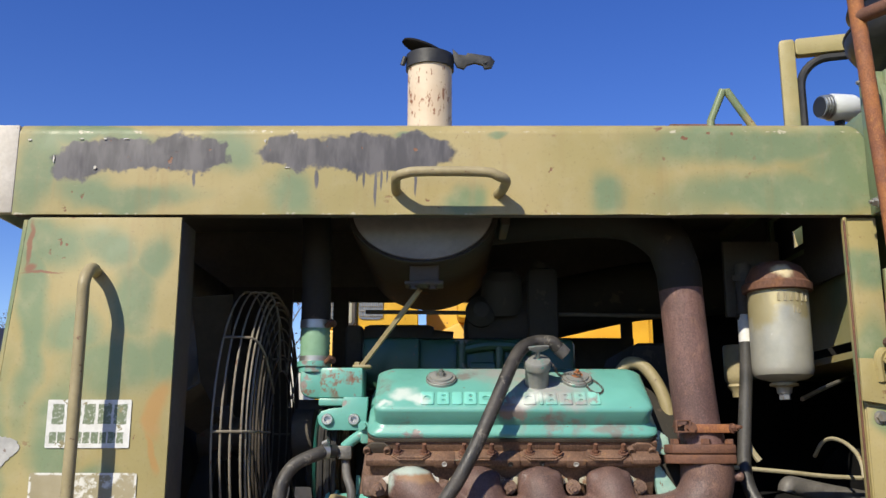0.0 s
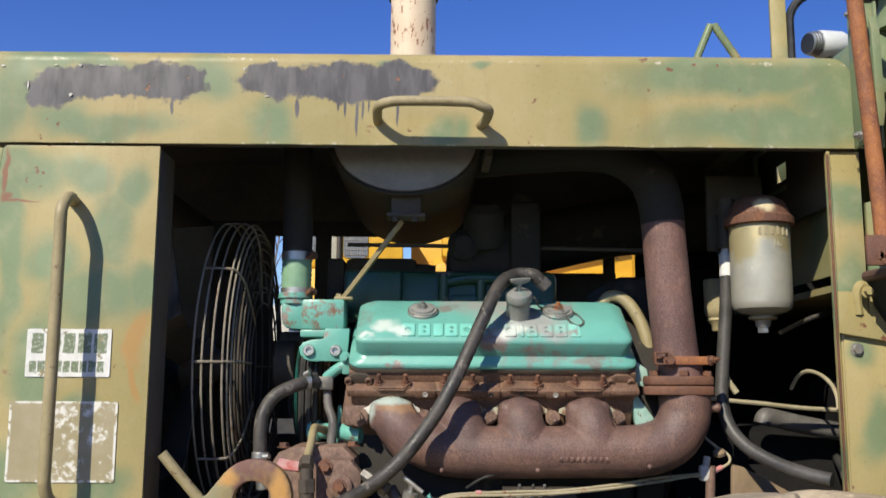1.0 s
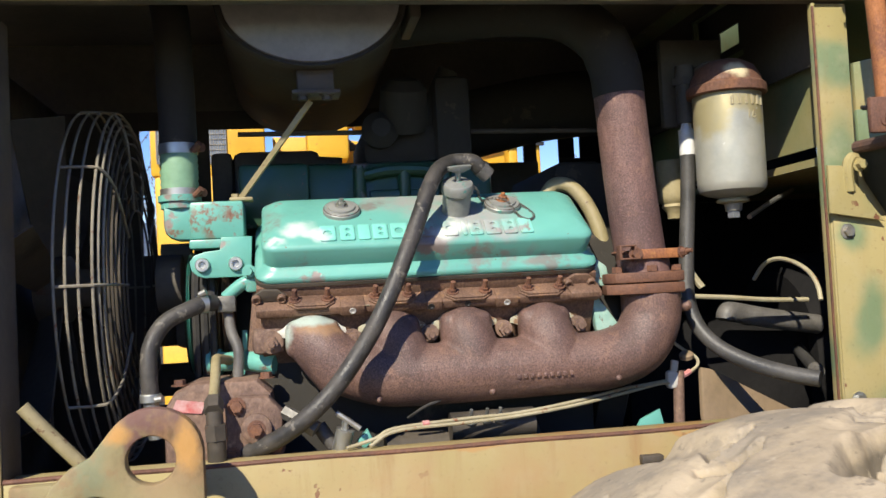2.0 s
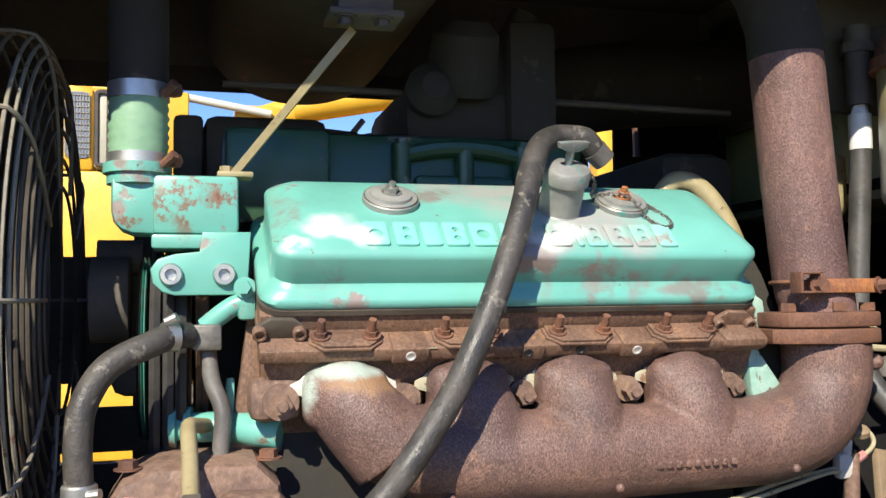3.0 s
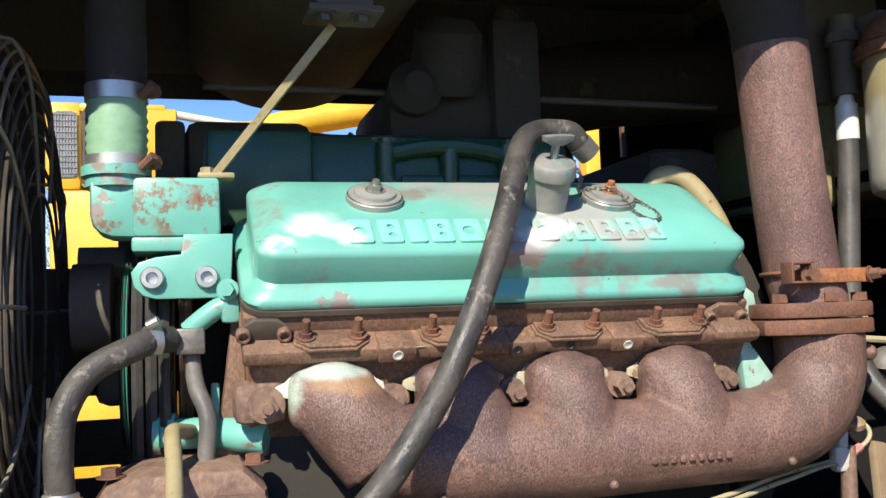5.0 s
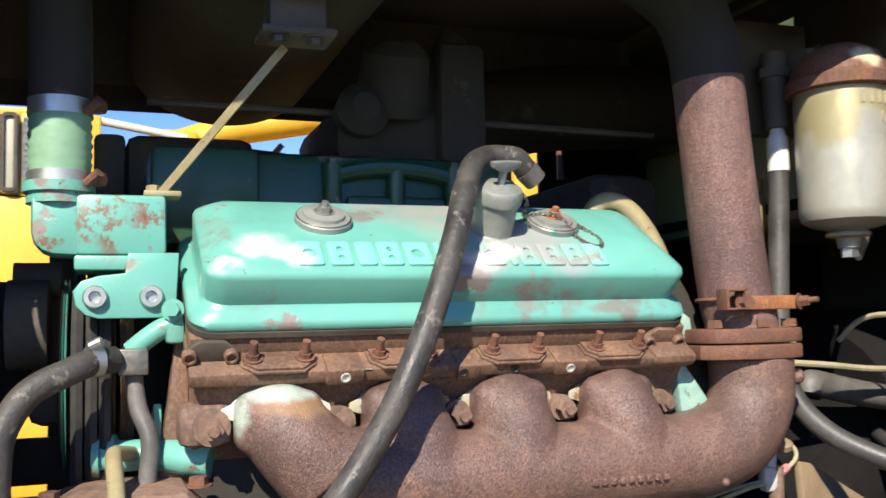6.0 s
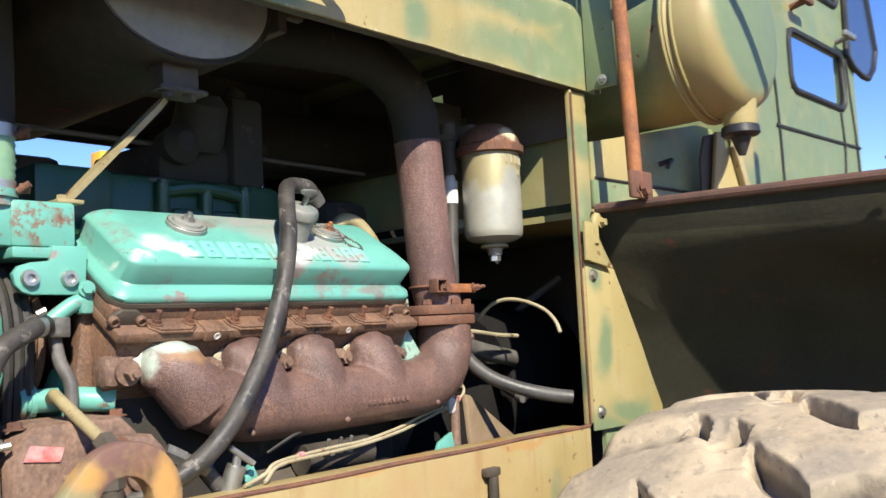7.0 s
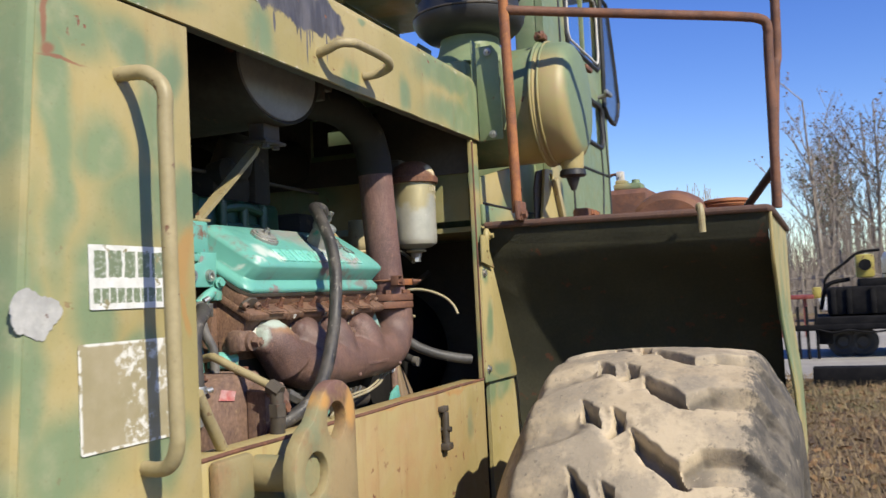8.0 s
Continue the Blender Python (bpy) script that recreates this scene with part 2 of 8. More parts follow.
M = dict(
    hood=camo("hood_paint", HOOD_GREEN, grey=HOOD_GREY, drips=True, worn_edges=(2.163, 2.352)),
    panel=camo("panel_paint", [(-0.83, 2.09, 0.07, 0.06), (-0.72, 2.1, 0.06, 0.05), (-0.88, 1.95, 0.03, 0.25), (-0.70, 1.83, 0.10, 0.07), (-0.80, 1.70, 0.05, 0.10), (-0.60, 1.84, 0.04, 0.05), (-0.87, 1.44, 0.10, 0.09), (-0.66, 1.98, 0.05, 0.10), (-0.94, 1.62, 0.04, 0.20), (-0.80, 1.90, 0.06, 0.05), (-0.62, 2.08, 0.04, 0.05), (-0.66, 1.42, 0.06, 0.05), (-0.72, 1.62, 0.05, 0.03)],
               marks=[(-0.893, 2.095, 0.006, 0.05), (-0.858, 2.031, 0.04, 0.0035), (-0.885, 2.042, 0.012, 0.012)], orange=[(-0.583, 1.74, 0.02, 0.05), (-0.592, 1.66, 0.008, 0.04)], grey=()),
    camo=camo("loader_paint", seed=3.7, greenness=0.46),
    camo_green=camo("loader_paint_green", seed=8.1, greenness=0.38, gloss=0.4),
    camo_tan=camo("loader_paint_tan", seed=5.3, greenness=0.58),
    wall=camo("body_paint", [(0.93, 1.70, 0.04, 0.03), (0.955, 1.55, 0.035, 0.06), (0.96, 1.36, 0.08, 0.05), (1.06, 1.42, 0.08, 0.03), (1.30, 1.7, 0.16, 0.2), (1.1, 1.36, 0.08, 0.04)], gloss=0.5),
    post=camo("post_paint", [(0.92, 2.04, 0.06, 0.035), (0.91, 1.84, 0.05, 0.10), (0.92, 1.5, 0.05, 0.05)], rust=0.8),
    rail=camo("frame_paint", [(-0.16, 1.26, 0.12, 0.05), (0.75, 1.28, 0.03, 0.04), (-0.30, 1.2, 0.1, 0.1)], rust=0.9, gloss=0.5, streaks=0.75, orange=[(0.35, 1.392, 0.5, 0.006)], wash=[(0.3, 1.25, 0.45, 0.14)]),
    cover=teal("cover_paint", 0.12, cover=True),
    teal=teal("engine_paint", 0.55),
    teal_worn=teal("engine_paint_rust_streaked", 0.62, streaks=[(-0.262, 1.838, 0.02, 0.014), (-0.25, 1.815, 0.012, 0.03), (-0.275, 1.82, 0.008, 0.03), (-0.212, 1.825, 0.018, 0.02), (-0.315, 1.793, 0.02, 0.01), (-0.24, 1.85, 0.05, 0.004), (-0.28, 1.522, 0.03, 0.008), (-0.15, 1.52, 0.02, 0.01)]),
    cover_raised=teal("cover_paint_rubbed", 0.3, dark=1.45, cover=True),
    # same engine paint, darkened for the shade behind the near cover
    teal_dark=teal("engine_paint_shaded", 0.5, dark=0.15),
    head=rusty("rusty_iron_head", (0.20, 0.115, 0.075), (0.13, 0.078, 0.055), (0.34, 0.19, 0.09), 11.0, 260.0, 0.4, 0.0016, speckle=0.4, rough=(0.42, 0.75)),
    manifold=rusty("rusty_iron_manifold", (0.185, 0.108, 0.087), (0.11, 0.070, 0.063), (0.24, 0.135, 0.095), 7.0, 520.0, 0.8, 0.0017, drip=0.25, speckle=0.6, rough=(0.32, 0.58),
                   spots=[((0.30, 0.175, 0.095), [(-0.05, 1.598, 0.045, 0.014)]), ((0.40, 0.47, 0.41), [(-0.075, 1.617, 0.045, 0.011), (-0.115, 1.592, 0.009, 0.026)])]),
    exhaust=rusty("rusty_exhaust_pipe", (0.20, 0.112, 0.096), (0.125, 0.074, 0.068), (0.24, 0.135, 0.10), 7.0, 480.0, 0.9, 0.0017, drip=0.5, speckle=0.5, rough=(0.45, 0.7)),
    rust=rusty("rust", RUST, RUST_DARK, (0.24, 0.105, 0.05)),
    rust_dark=rusty("dark_rust", (0.115, 0.062, 0.045), (0.085, 0.05, 0.04), (0.17, 0.085, 0.05)),
    rust_bright=rusty("rust_orange", (0.36, 0.14, 0.05), (0.22, 0.09, 0.05), (0.45, 0.22, 0.08), 14.0),
    hook=rusty("worn_lug_paint", (0.22, 0.12, 0.06), (0.27, 0.22, 0.11), (0.2, 0.2, 0.1), 8.0, 120.0, 0.3, 0.003, spots=[((0.28, 0.235, 0.12), [(-0.44, 1.37, 0.10, 0.14)]), ((0.29, 0.215, 0.11), [(-0.29, 1.33, 0.055, 0.085)]), ((0.21, 0.21, 0.12), [(-0.405, 1.42, 0.022, 0.05), (-0.46, 1.30, 0.03, 0.03), (-0.39, 1.27, 0.04, 0.03)]), ((0.17, 0.092, 0.075), [(-0.315, 1.495, 0.055, 0.02), (-0.345, 1.46, 0.012, 0.02)]), ((0.46, 0.25, 0.08), [(-0.368, 1.468, 0.016, 0.018), (-0.262, 1.455, 0.016, 0.04)])]),
    rubber=plain("black_rubber", (0.022, 0.021, 0.02), (0.045, 0.042, 0.04), 14.0, (0.5, 0.75), grain=120.0),
    hose=plain("dusty_rubber_hose", (0.03, 0.029, 0.028), (0.075, 0.066, 0.058), 18.0, (0.4, 0.7), grain=160.0, strength=0.4, rust=0.32, rust_colour=(0.2, 0.18, 0.15)),
    silver_tube=plain("grey_braided_hose", (0.09, 0.085, 0.08), (0.16, 0.15, 0.14), 20.0, (0.4, 0.6), grain=180.0),
    # dark tone carries the bay's shade on its inner and far sheets
    bay_dark=plain("bay_shade_steel", (0.066, 0.058, 0.049), (0.115, 0.10, 0.082), 6.0, (0.6, 0.85), grain=70.0),
    lining=plain("hood_lining_shade", (0.15, 0.135, 0.11), (0.21, 0.19, 0.155), 6.0, (0.7, 0.9), grain=70.0),
    # greasy castings, and the shaded inner wires of the fan guard
    grime_shade=plain("greasy_shaded_dark", (0.045, 0.039, 0.032), (0.10, 0.08, 0.06), 9.0, (0.45, 0.8), grain=80.0, rust=0.2, rust_colour=(0.1, 0.05, 0.03)),
    chalk_teal=plain("chalky_turquoise", (0.24, 0.42, 0.35), (0.38, 0.52, 0.44), 30.0, (0.5, 0.7), rust=0.25),
    # near black holds the shade of parts deep in the bay
    inlet=plain("shaded_dark_casting", (0.02, 0.018, 0.015), (0.034, 0.029, 0.023), 8.0, (0.75, 0.95), grain=60.0, rust=0.2, rust_colour=(0.08, 0.06, 0.045)),
    steel=bare_metal("bare_steel"),
    filler_grey=plain("worn_grey_filler_paint", (0.24, 0.25, 0.235), (0.33, 0.33, 0.31), 16.0, (0.35, 0.6), metal=0.3, rust=0.25, rust_colour=(0.10, 0.33, 0.28)),
    chain=plain("dark_chain_steel", (0.10, 0.095, 0.085), (0.19, 0.18, 0.16), 60.0, (0.4, 0.6), metal=0.4),
    chrome=bare_metal("clean_clamp_steel", (0.48, 0.48, 0.46), (0.36, 0.52), amount=0.3),
    wire=plain("dull_galvanised_wire", (0.19, 0.165, 0.13), (0.30, 0.27, 0.21), 20.0, (0.5, 0.7), rust=0.3),
    muffler=plain("sooty_muffler_steel", (0.04, 0.036, 0.032), (0.07, 0.062, 0.054), 5.0, (0.7, 0.9), grain=60.0, rust=0.15, spec=0.15),
    muffler_end=plain("pale_muffler_end", (0.22, 0.225, 0.24), (0.30, 0.30, 0.31), 6.0, (0.4, 0.6), grain=60.0),
    canister=None, stack=None,
    cap=rusty("rusty_cap", (0.16, 0.075, 0.045), (0.13, 0.065, 0.045), (0.22, 0.1, 0.05), 10.0, 160.0, 0.4, 0.003, spots=[((0.55, 0.47, 0.3), [(0.775, 2.063, 0.022, 0.014)])]),
    pale=plain("chalky_pale_paint", (0.52, 0.5, 0.45), (0.62, 0.6, 0.55), 14.0, (0.5, 0.7)),
    white=plain("white_plastic", (0.7, 0.7, 0.68), (0.8, 0.8, 0.78), 14.0, (0.3, 0.5)),
    green_hose=plain("pale_green_rubber", (0.2, 0.36, 0.235), (0.25, 0.41, 0.27), 10.0, (0.45, 0.6), grain=60.0),
    tan_tube=plain("drab_tan_tube_paint", (0.30, 0.25, 0.13), (0.36, 0.3, 0.17), 12.0, (0.45, 0.65), rust=0.25),
    line=plain("pale_fuel_line", (0.36, 0.31, 0.19), (0.44, 0.39, 0.26), 15.0, (0.4, 0.6), rust=0.25, rust_colour=(0.3, 0.1, 0.05)),
    pump=rusty("rusty_pump_housing", (0.23, 0.145, 0.105), (0.14, 0.088, 0.068), (0.31, 0.21, 0.135), 14.0, 160.0, 0.4, 0.003),
    red=plain("red_plate", (0.5, 0.1, 0.09), (0.6, 0.4, 0.38), 40.0, (0.4, 0.6)),
    yellow=plain("yellow_machine_paint", (0.66, 0.36, 0.022), (0.78, 0.44, 0.03), 3.0, (0.4, 0.6), rust=0.1),
    black=plain("black_paint", (0.015, 0.015, 0.016), (0.03, 0.03, 0.03), 10.0, (0.4, 0.6)),
    grey_patch=plain("flaking_grey_filler", (0.36, 0.355, 0.34), (0.48, 0.475, 0.45), 30.0, (0.6, 0.8), rust=0.1),
    white_edge=plain("peeled_whitish_primer", (0.5, 0.46, 0.4), (0.62, 0.58, 0.52), 12.0, (0.6, 0.8), rust=0.2, rust_colour=(0.3, 0.2, 0.13)),
    gasket=plain("rust_stained_gasket", (0.36, 0.36, 0.28), (0.44, 0.38, 0.24), 30.0, rust=0.6, rust_colour=(0.3, 0.17, 0.09)),
    disc_tan=plain("tan_green_disc", (0.27, 0.235, 0.12), (0.22, 0.225, 0.12), 16.0, (0.55, 0.75), rust=0.1),
    grey_rubber=plain("dull_grey_rubber", (0.045, 0.044, 0.042), (0.085, 0.08, 0.075), 16.0, (0.4, 0.6), grain=150.0),
    dirt_tan=plain("dusty_tan_casting", (0.21, 0.15, 0.09), (0.28, 0.2, 0.125), 8.0, (0.6, 0.85), grain=60.0),
)


def canister_paint():
    s = Shader("worn_silver_canister")
    n1, n2 = s.noise(9.0, 5.0, 0.6), s.noise(45.0, 5.0, 0.6)
    c = s.mix(s.step(n1, 0.4, 0.7), (0.45, 0.44, 0.37), (0.33, 0.325, 0.27))
    old = s.blobs([(0.76, 2.0, 0.065, 0.035), (0.735, 1.975, 0.028, 0.045), (0.815, 1.985, 0.02, 0.03)], s.warped(14.0, 0.09), 0.3)
    c = s.mix(s.math("MULTIPLY", old, 0.85), c, (0.37, 0.31, 0.15))
    c = s.mix(s.step(n2, 0.66, 0.7, 0.0, 0.6), c, (0.62, 0.62, 0.6))
    # shade under the lower end is put into the colour
    c = s.mix(s.step(s.axis(2), 1.87, 1.83, 0.0, 0.3), c, (0.27, 0.25, 0.22))
    return s.done(c, s.step(n2, 0.3, 0.7, 0.32, 0.5), 0.3, n2, 0.2, 0.002)


def stack_paint():
    s = Shader("peeling_stack_paint")
    long = s.scaled((1.0, 1.0, 0.4))
    n1, n2 = s.noise(70.0, 6.0, 0.68, long), s.noise(9.0, 4.0, 0.6)
    c = s.mix(s.step(n2, 0.35, 0.7), (0.60, 0.47, 0.335), (0.66, 0.55, 0.41))
    c = s.mix(s.step(s.math("ADD", n1, s.math("MULTIPLY", s.noise(14.0, 3.0, 0.6), 0.35)), 0.74, 0.80), c, (0.24, 0.10, 0.05))
    return s.done(c, 0.6, 0.0, n1, 0.3, 0.003)


M["canister"], M["stack"] = canister_paint(), stack_paint()


def tyre_paint():
    s = Shader("dusty_tyre_rubber")
    n1, n2, n3 = s.noise(3.5, 5.0, 0.6), s.noise(22.0, 6.0, 0.68), s.noise(90.0, 3.0, 0.6)
    dust = s.mix(s.step(n1, 0.3, 0.7), (0.38, 0.305, 0.205), (0.50, 0.41, 0.285))
    dust = s.mix(s.step(n2, 0.5, 0.68, 0.0, 0.5), dust, (0.20, 0.17, 0.13))
    dust = s.mix(s.step(s.math("ADD", s.noise(6.5, 4.0, 0.55), s.math("MULTIPLY", n3, 0.16)), 0.52, 0.68, 0.0, 0.55), dust, (0.2, 0.18, 0.15))
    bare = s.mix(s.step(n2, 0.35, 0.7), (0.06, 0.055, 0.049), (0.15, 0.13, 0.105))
    # dust lies on the lugs and grooves; the side shows bare rubber
    n4 = s.noise(46.0, 5.0, 0.7)
    edge = s.math("ADD", s.math("MULTIPLY", n2, 0.11), s.math("MULTIPLY", n4, 0.12))
    lean = s.step(s.math("ADD", s.axis(1), edge), 1.268, 1.304)
    k = s.math("MULTIPLY", lean, s.step(s.math("ADD", n1, s.math("MULTIPLY", n2, 0.4)), 0.46, 0.62, 0.5, 1.0))
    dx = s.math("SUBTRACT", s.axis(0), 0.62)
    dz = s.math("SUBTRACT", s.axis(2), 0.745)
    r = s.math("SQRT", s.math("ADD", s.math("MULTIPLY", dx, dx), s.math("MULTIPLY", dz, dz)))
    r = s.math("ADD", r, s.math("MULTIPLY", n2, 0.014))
    # deep cuts darken with radius: their shade is put into the colour
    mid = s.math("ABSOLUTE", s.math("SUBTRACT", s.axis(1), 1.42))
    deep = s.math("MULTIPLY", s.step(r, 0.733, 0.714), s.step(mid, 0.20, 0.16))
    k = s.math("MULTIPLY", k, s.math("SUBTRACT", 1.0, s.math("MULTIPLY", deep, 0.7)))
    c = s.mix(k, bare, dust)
    c = s.mix(s.step(n4, 0.60, 0.68, 0.0, 0.6), c, (0.12, 0.105, 0.085))
    c = s.mix(s.step(n4, 0.38, 0.30, 0.0, 0.45), c, (0.52, 0.44, 0.32))
    return s.done(c, s.step(n2, 0.3, 0.7, 0.7, 0.92), 0.0, s.math("ADD", n2, s.math("ADD", s.math("MULTIPLY", n3, 0.5), s.math("MULTIPLY", n4, 0.5))), 0.4, 0.005, 0.2)


def ground_paint():
    s = Shader("dry_ground")
    n1, n2, n3 = s.noise(0.12, 4.0, 0.6), s.noise(1.6, 6.0, 0.65), s.noise(14.0, 4.0, 0.65)
    c = s.mix(s.step(n2, 0.35, 0.65), (0.115, 0.075, 0.048), (0.18, 0.135, 0.08))
    c = s.mix(s.step(n1, 0.48, 0.6, 0.0, 0.75), c, (0.17, 0.17, 0.06))
    c = s.mix(s.step(s.noise(0.7, 5.0, 0.65), 0.5, 0.62, 0.0, 0.8), c, (0.26, 0.185, 0.105))
    c = s.mix(s.step(s.noise(0.9, 4.0, 0.6, s.scaled((1.3, 0.7, 1.0))), 0.56, 0.66, 0.0, 0.7), c, (0.15, 0.075, 0.045))
    c = s.mix(s.step(n3, 0.55, 0.75, 0.0, 0.6), c, (0.12, 0.09, 0.05))
    return s.done(c, 0.9, 0.0, s.math("ADD", n2, n3), 0.8, 0.08, 0.2)


# green darkened to hold the shade inside the fender
M["fender_inner"] = plain("shaded_green_sheet", (0.058, 0.058, 0.038), (0.09, 0.087, 0.056), 5.0, (0.7, 0.9), rust=0.25)
M["bark_dry"] = plain("dry_weed_stalks", (0.3, 0.22, 0.12), (0.38, 0.3, 0.18), 20.0, (0.7, 0.9))
M["tyre"], M["ground"] = tyre_paint(), ground_paint()


def decal_paint(name, ink, bars):
    """A torn white sticker: bars are the plain shapes printed on it, rows of x, z and half sizes."""
    s = Shader(name)
    n, fine = s.noise(40.0, 5.0, 0.65), s.noise(150.0, 4.0, 0.6)
    c = s.mix(s.step(n, 0.3, 0.7), (0.58, 0.58, 0.55), (0.72, 0.72, 0.70))
    w = s.warped(90.0, 0.006)
    mask = None
    for cx, cz, rx, rz in bars:
        px = s.step(s.math("ABSOLUTE", s.math("SUBTRACT", s.axis(0, w), cx)), rx + 0.0008, rx - 0.0008)
        pz = s.step(s.math("ABSOLUTE", s.math("SUBTRACT", s.axis(2, w), cz)), rz + 0.0008, rz - 0.0008)
        one = s.math("MULTIPLY", px, pz)
        mask = one if mask is None else s.math("MAXIMUM", mask, one)
    c = s.mix(s.math("MULTIPLY", mask, s.step(fine, 0.3, 0.5, 0.35, 1.0)), c, ink)
    torn = s.step(s.noise(26.0, 5.0, 0.7), 0.60, 0.63)
    c = s.mix(torn, c, (0.25, 0.22, 0.12))
    return s.done(c, 0.45)


def glass_paint():
    s = Shader("window_glass")
    s.b.inputs["Transmission Weight"].default_value = 1.0
    s.b.inputs["IOR"].default_value = 1.05
    return s.done((0.86, 0.9, 0.9), 0.03)


M["glass"] = glass_paint()


def tinted_paint():
    """Smoked safety glass: dark, clear enough to see through."""
    s = Shader("smoked_glass")
    s.b.inputs["Transmission Weight"].default_value = 0.0
    s.b.inputs["Alpha"].default_value = 0.6
    return s.done((0.04, 0.06, 0.11), 0.08)


M["tinted"] = tinted_paint()
# black machine paint; also stands for deep shade on bay parts
M["tar"] = plain("dull_black_paint_and_shade", (0.010, 0.010, 0.011), (0.02, 0.019, 0.019), 6.0, (0.85, 0.95), spec=0.08)
M["straw"] = plain("dry_straw", (0.36, 0.26, 0.14), (0.12, 0.09, 0.045), 1.1, (0.8, 0.95))


# ---------- mesh helpers ----------
def part(name, bm, material, parent=None, label="", smooth=35):
    me = bpy.data.meshes.new(name)
    bmesh.ops.recalc_face_normals(bm, faces=bm.faces[:])
    if smooth:
        for f in bm.faces:
            f.smooth = True
        lim = radians(smooth)
        for e in bm.edges:
            e.smooth = len(e.link_faces) == 2 and e.calc_face_angle(3.2) < lim
    bm.to_mesh(me)
    bm.free()
    me.materials.append(M[material] if isinstance(material, str) else material)
    ob = new(name, me)
    if parent:
        ob.parent = parent
        top = parent
        while top.parent:
            top = top.parent
        ob.matrix_parent_inverse = Matrix.Translation(top.location).inverted() if parent == top else Matrix.Identity(4)
    if label:
        ob["label"] = label
    return ob


def thing(name, at, label, category, group="", kind=""):
    e = new(name)
    e.location = at
    e.empty_display_size = 0.05
    return tagged(e, label, category, group, kind)


def box(bm, x0, x1, y0, y1, z0, z1, bevel=0.0, m=None, seg=2):
    r = bmesh.ops.create_cube(bm, size=1.0)["verts"]
    t = Matrix.Translation(((x0 + x1) / 2, (y0 + y1) / 2, (z0 + z1) / 2)) @ Matrix.Diagonal((x1 - x0, y1 - y0, z1 - z0, 1))
    bmesh.ops.transform(bm, matrix=t, verts=r)
    if bevel:
        es = list({e for v in r for e in v.link_edges})
        out = bmesh.ops.bevel(bm, geom=es, offset=bevel, segments=seg, affect="EDGES", profile=0.5)
        r = list({v for f in out["faces"] for v in f.verts} | {v for v in r if v.is_valid})
    if m is not None:
        bmesh.ops.transform(bm, matrix=m, verts=r)
    return r


def frame_of(d):
    d = Vector(d).normalized()
    return d.to_track_quat("Z", "Y").to_matrix()


def cyl(bm, p0, p1, r0, r1=None, seg=24, caps=True):
    r1 = r0 if r1 is None else r1
    p0, p1 = Vector(p0), Vector(p1)
    f = frame_of(p1 - p0)
    rings = []
    for p, r in ((p0, r0), (p1, r1)):
        rings.append([bm.verts.new(p + f @ Vector((r * math.cos(a), r * math.sin(a), 0))) for a in [2 * math.pi * i / seg for i in range(seg)]])
    for i in range(seg):
        j = (i + 1) % seg
        bm.faces.new((rings[0][i], rings[0][j], rings[1][j], rings[1][i]))
    if caps:
        bm.faces.new(rings[0][::-1])
        bm.faces.new(rings[1])


def smooth_path(pts, n=8):
    pts = [Vector(p) for p in pts]
    ext = [2 * pts[0] - pts[1], *pts, 2 * pts[-1] - pts[-2]]
    out = []
    for i in range(1, len(ext) - 2):
        a, b, c, d = ext[i - 1:i + 3]
        for k in range(n):
            t = k / n
            out.append(0.5 * (2 * b + (c - a) * t + (2 * a - 5 * b + 4 * c - d) * t * t + (3 * b - a - 3 * c + d) * t ** 3))
    out.append(pts[-1])
    return out


def tube(bm, pts, r, seg=12, n=8, curved=True, closed=False, caps=True):
    path = smooth_path(pts, n) if curved else [Vector(p) for p in pts]
    rad = r if callable(r) else (lambda u: r)
    rings, up = [], None
    last = len(path) - 1
    for i, p in enumerate(path):
        if closed:
            d = path[(i + 1) % len(path)] - path[i - 1]
        else:
            d = path[min(i + 1, last)] - path[max(i - 1, 0)]
        d.normalize()
        if up is None:
            up = d.orthogonal().normalized()
        up = (up - d * up.dot(d)).normalized()
        side = d.cross(up)
        k = rad(i / max(last, 1))
        rings.append([bm.verts.new(p + up * (k * math.cos(a)) + side * (k * math.sin(a))) for a in [2 * math.pi * q / seg for q in range(seg)]])
    for i in range(len(rings) if closed else len(rings) - 1):
        a, b = rings[i], rings[(i + 1) % len(rings)]
        for q in range(seg):
            s = (q + 1) % seg
            bm.faces.new((a[q], a[s], b[s], b[q]))
    if caps and not closed:
        bm.faces.new(rings[0][::-1])
        bm.faces.new(rings[-1])


def lathe(bm, profile, origin, axis=(0, 0, 1), seg=32):
    """profile: rows of radius and height along the axis."""
    f, o = frame_of(axis), Vector(origin)
    rings = []
    for r, h in profile:
        if r < 1e-6:
            rings.append([bm.verts.new(o + f @ Vector((0, 0, h)))])
        else:
            rings.append([bm.verts.new(o + f @ Vector((r * math.cos(a), r * math.sin(a), h))) for a in [2 * math.pi * i / seg for i in range(seg)]])
    for a, b in zip(rings, rings[1:]):
        for i in range(seg):
            j = (i + 1) % seg
            if len(a) == 1 and len(b) > 1:
                bm.faces.new((a[0], b[j], b[i]))
            elif len(b) == 1 and len(a) > 1:
                bm.faces.new((a[i], a[j], b[0]))
            elif len(a) > 1:
                bm.faces.new((a[i], a[j], b[j], b[i]))
    for ring, flip in ((rings[0], True), (rings[-1], False)):
        if len(ring) > 1:
            bm.faces.new(ring[::-1] if flip else ring)


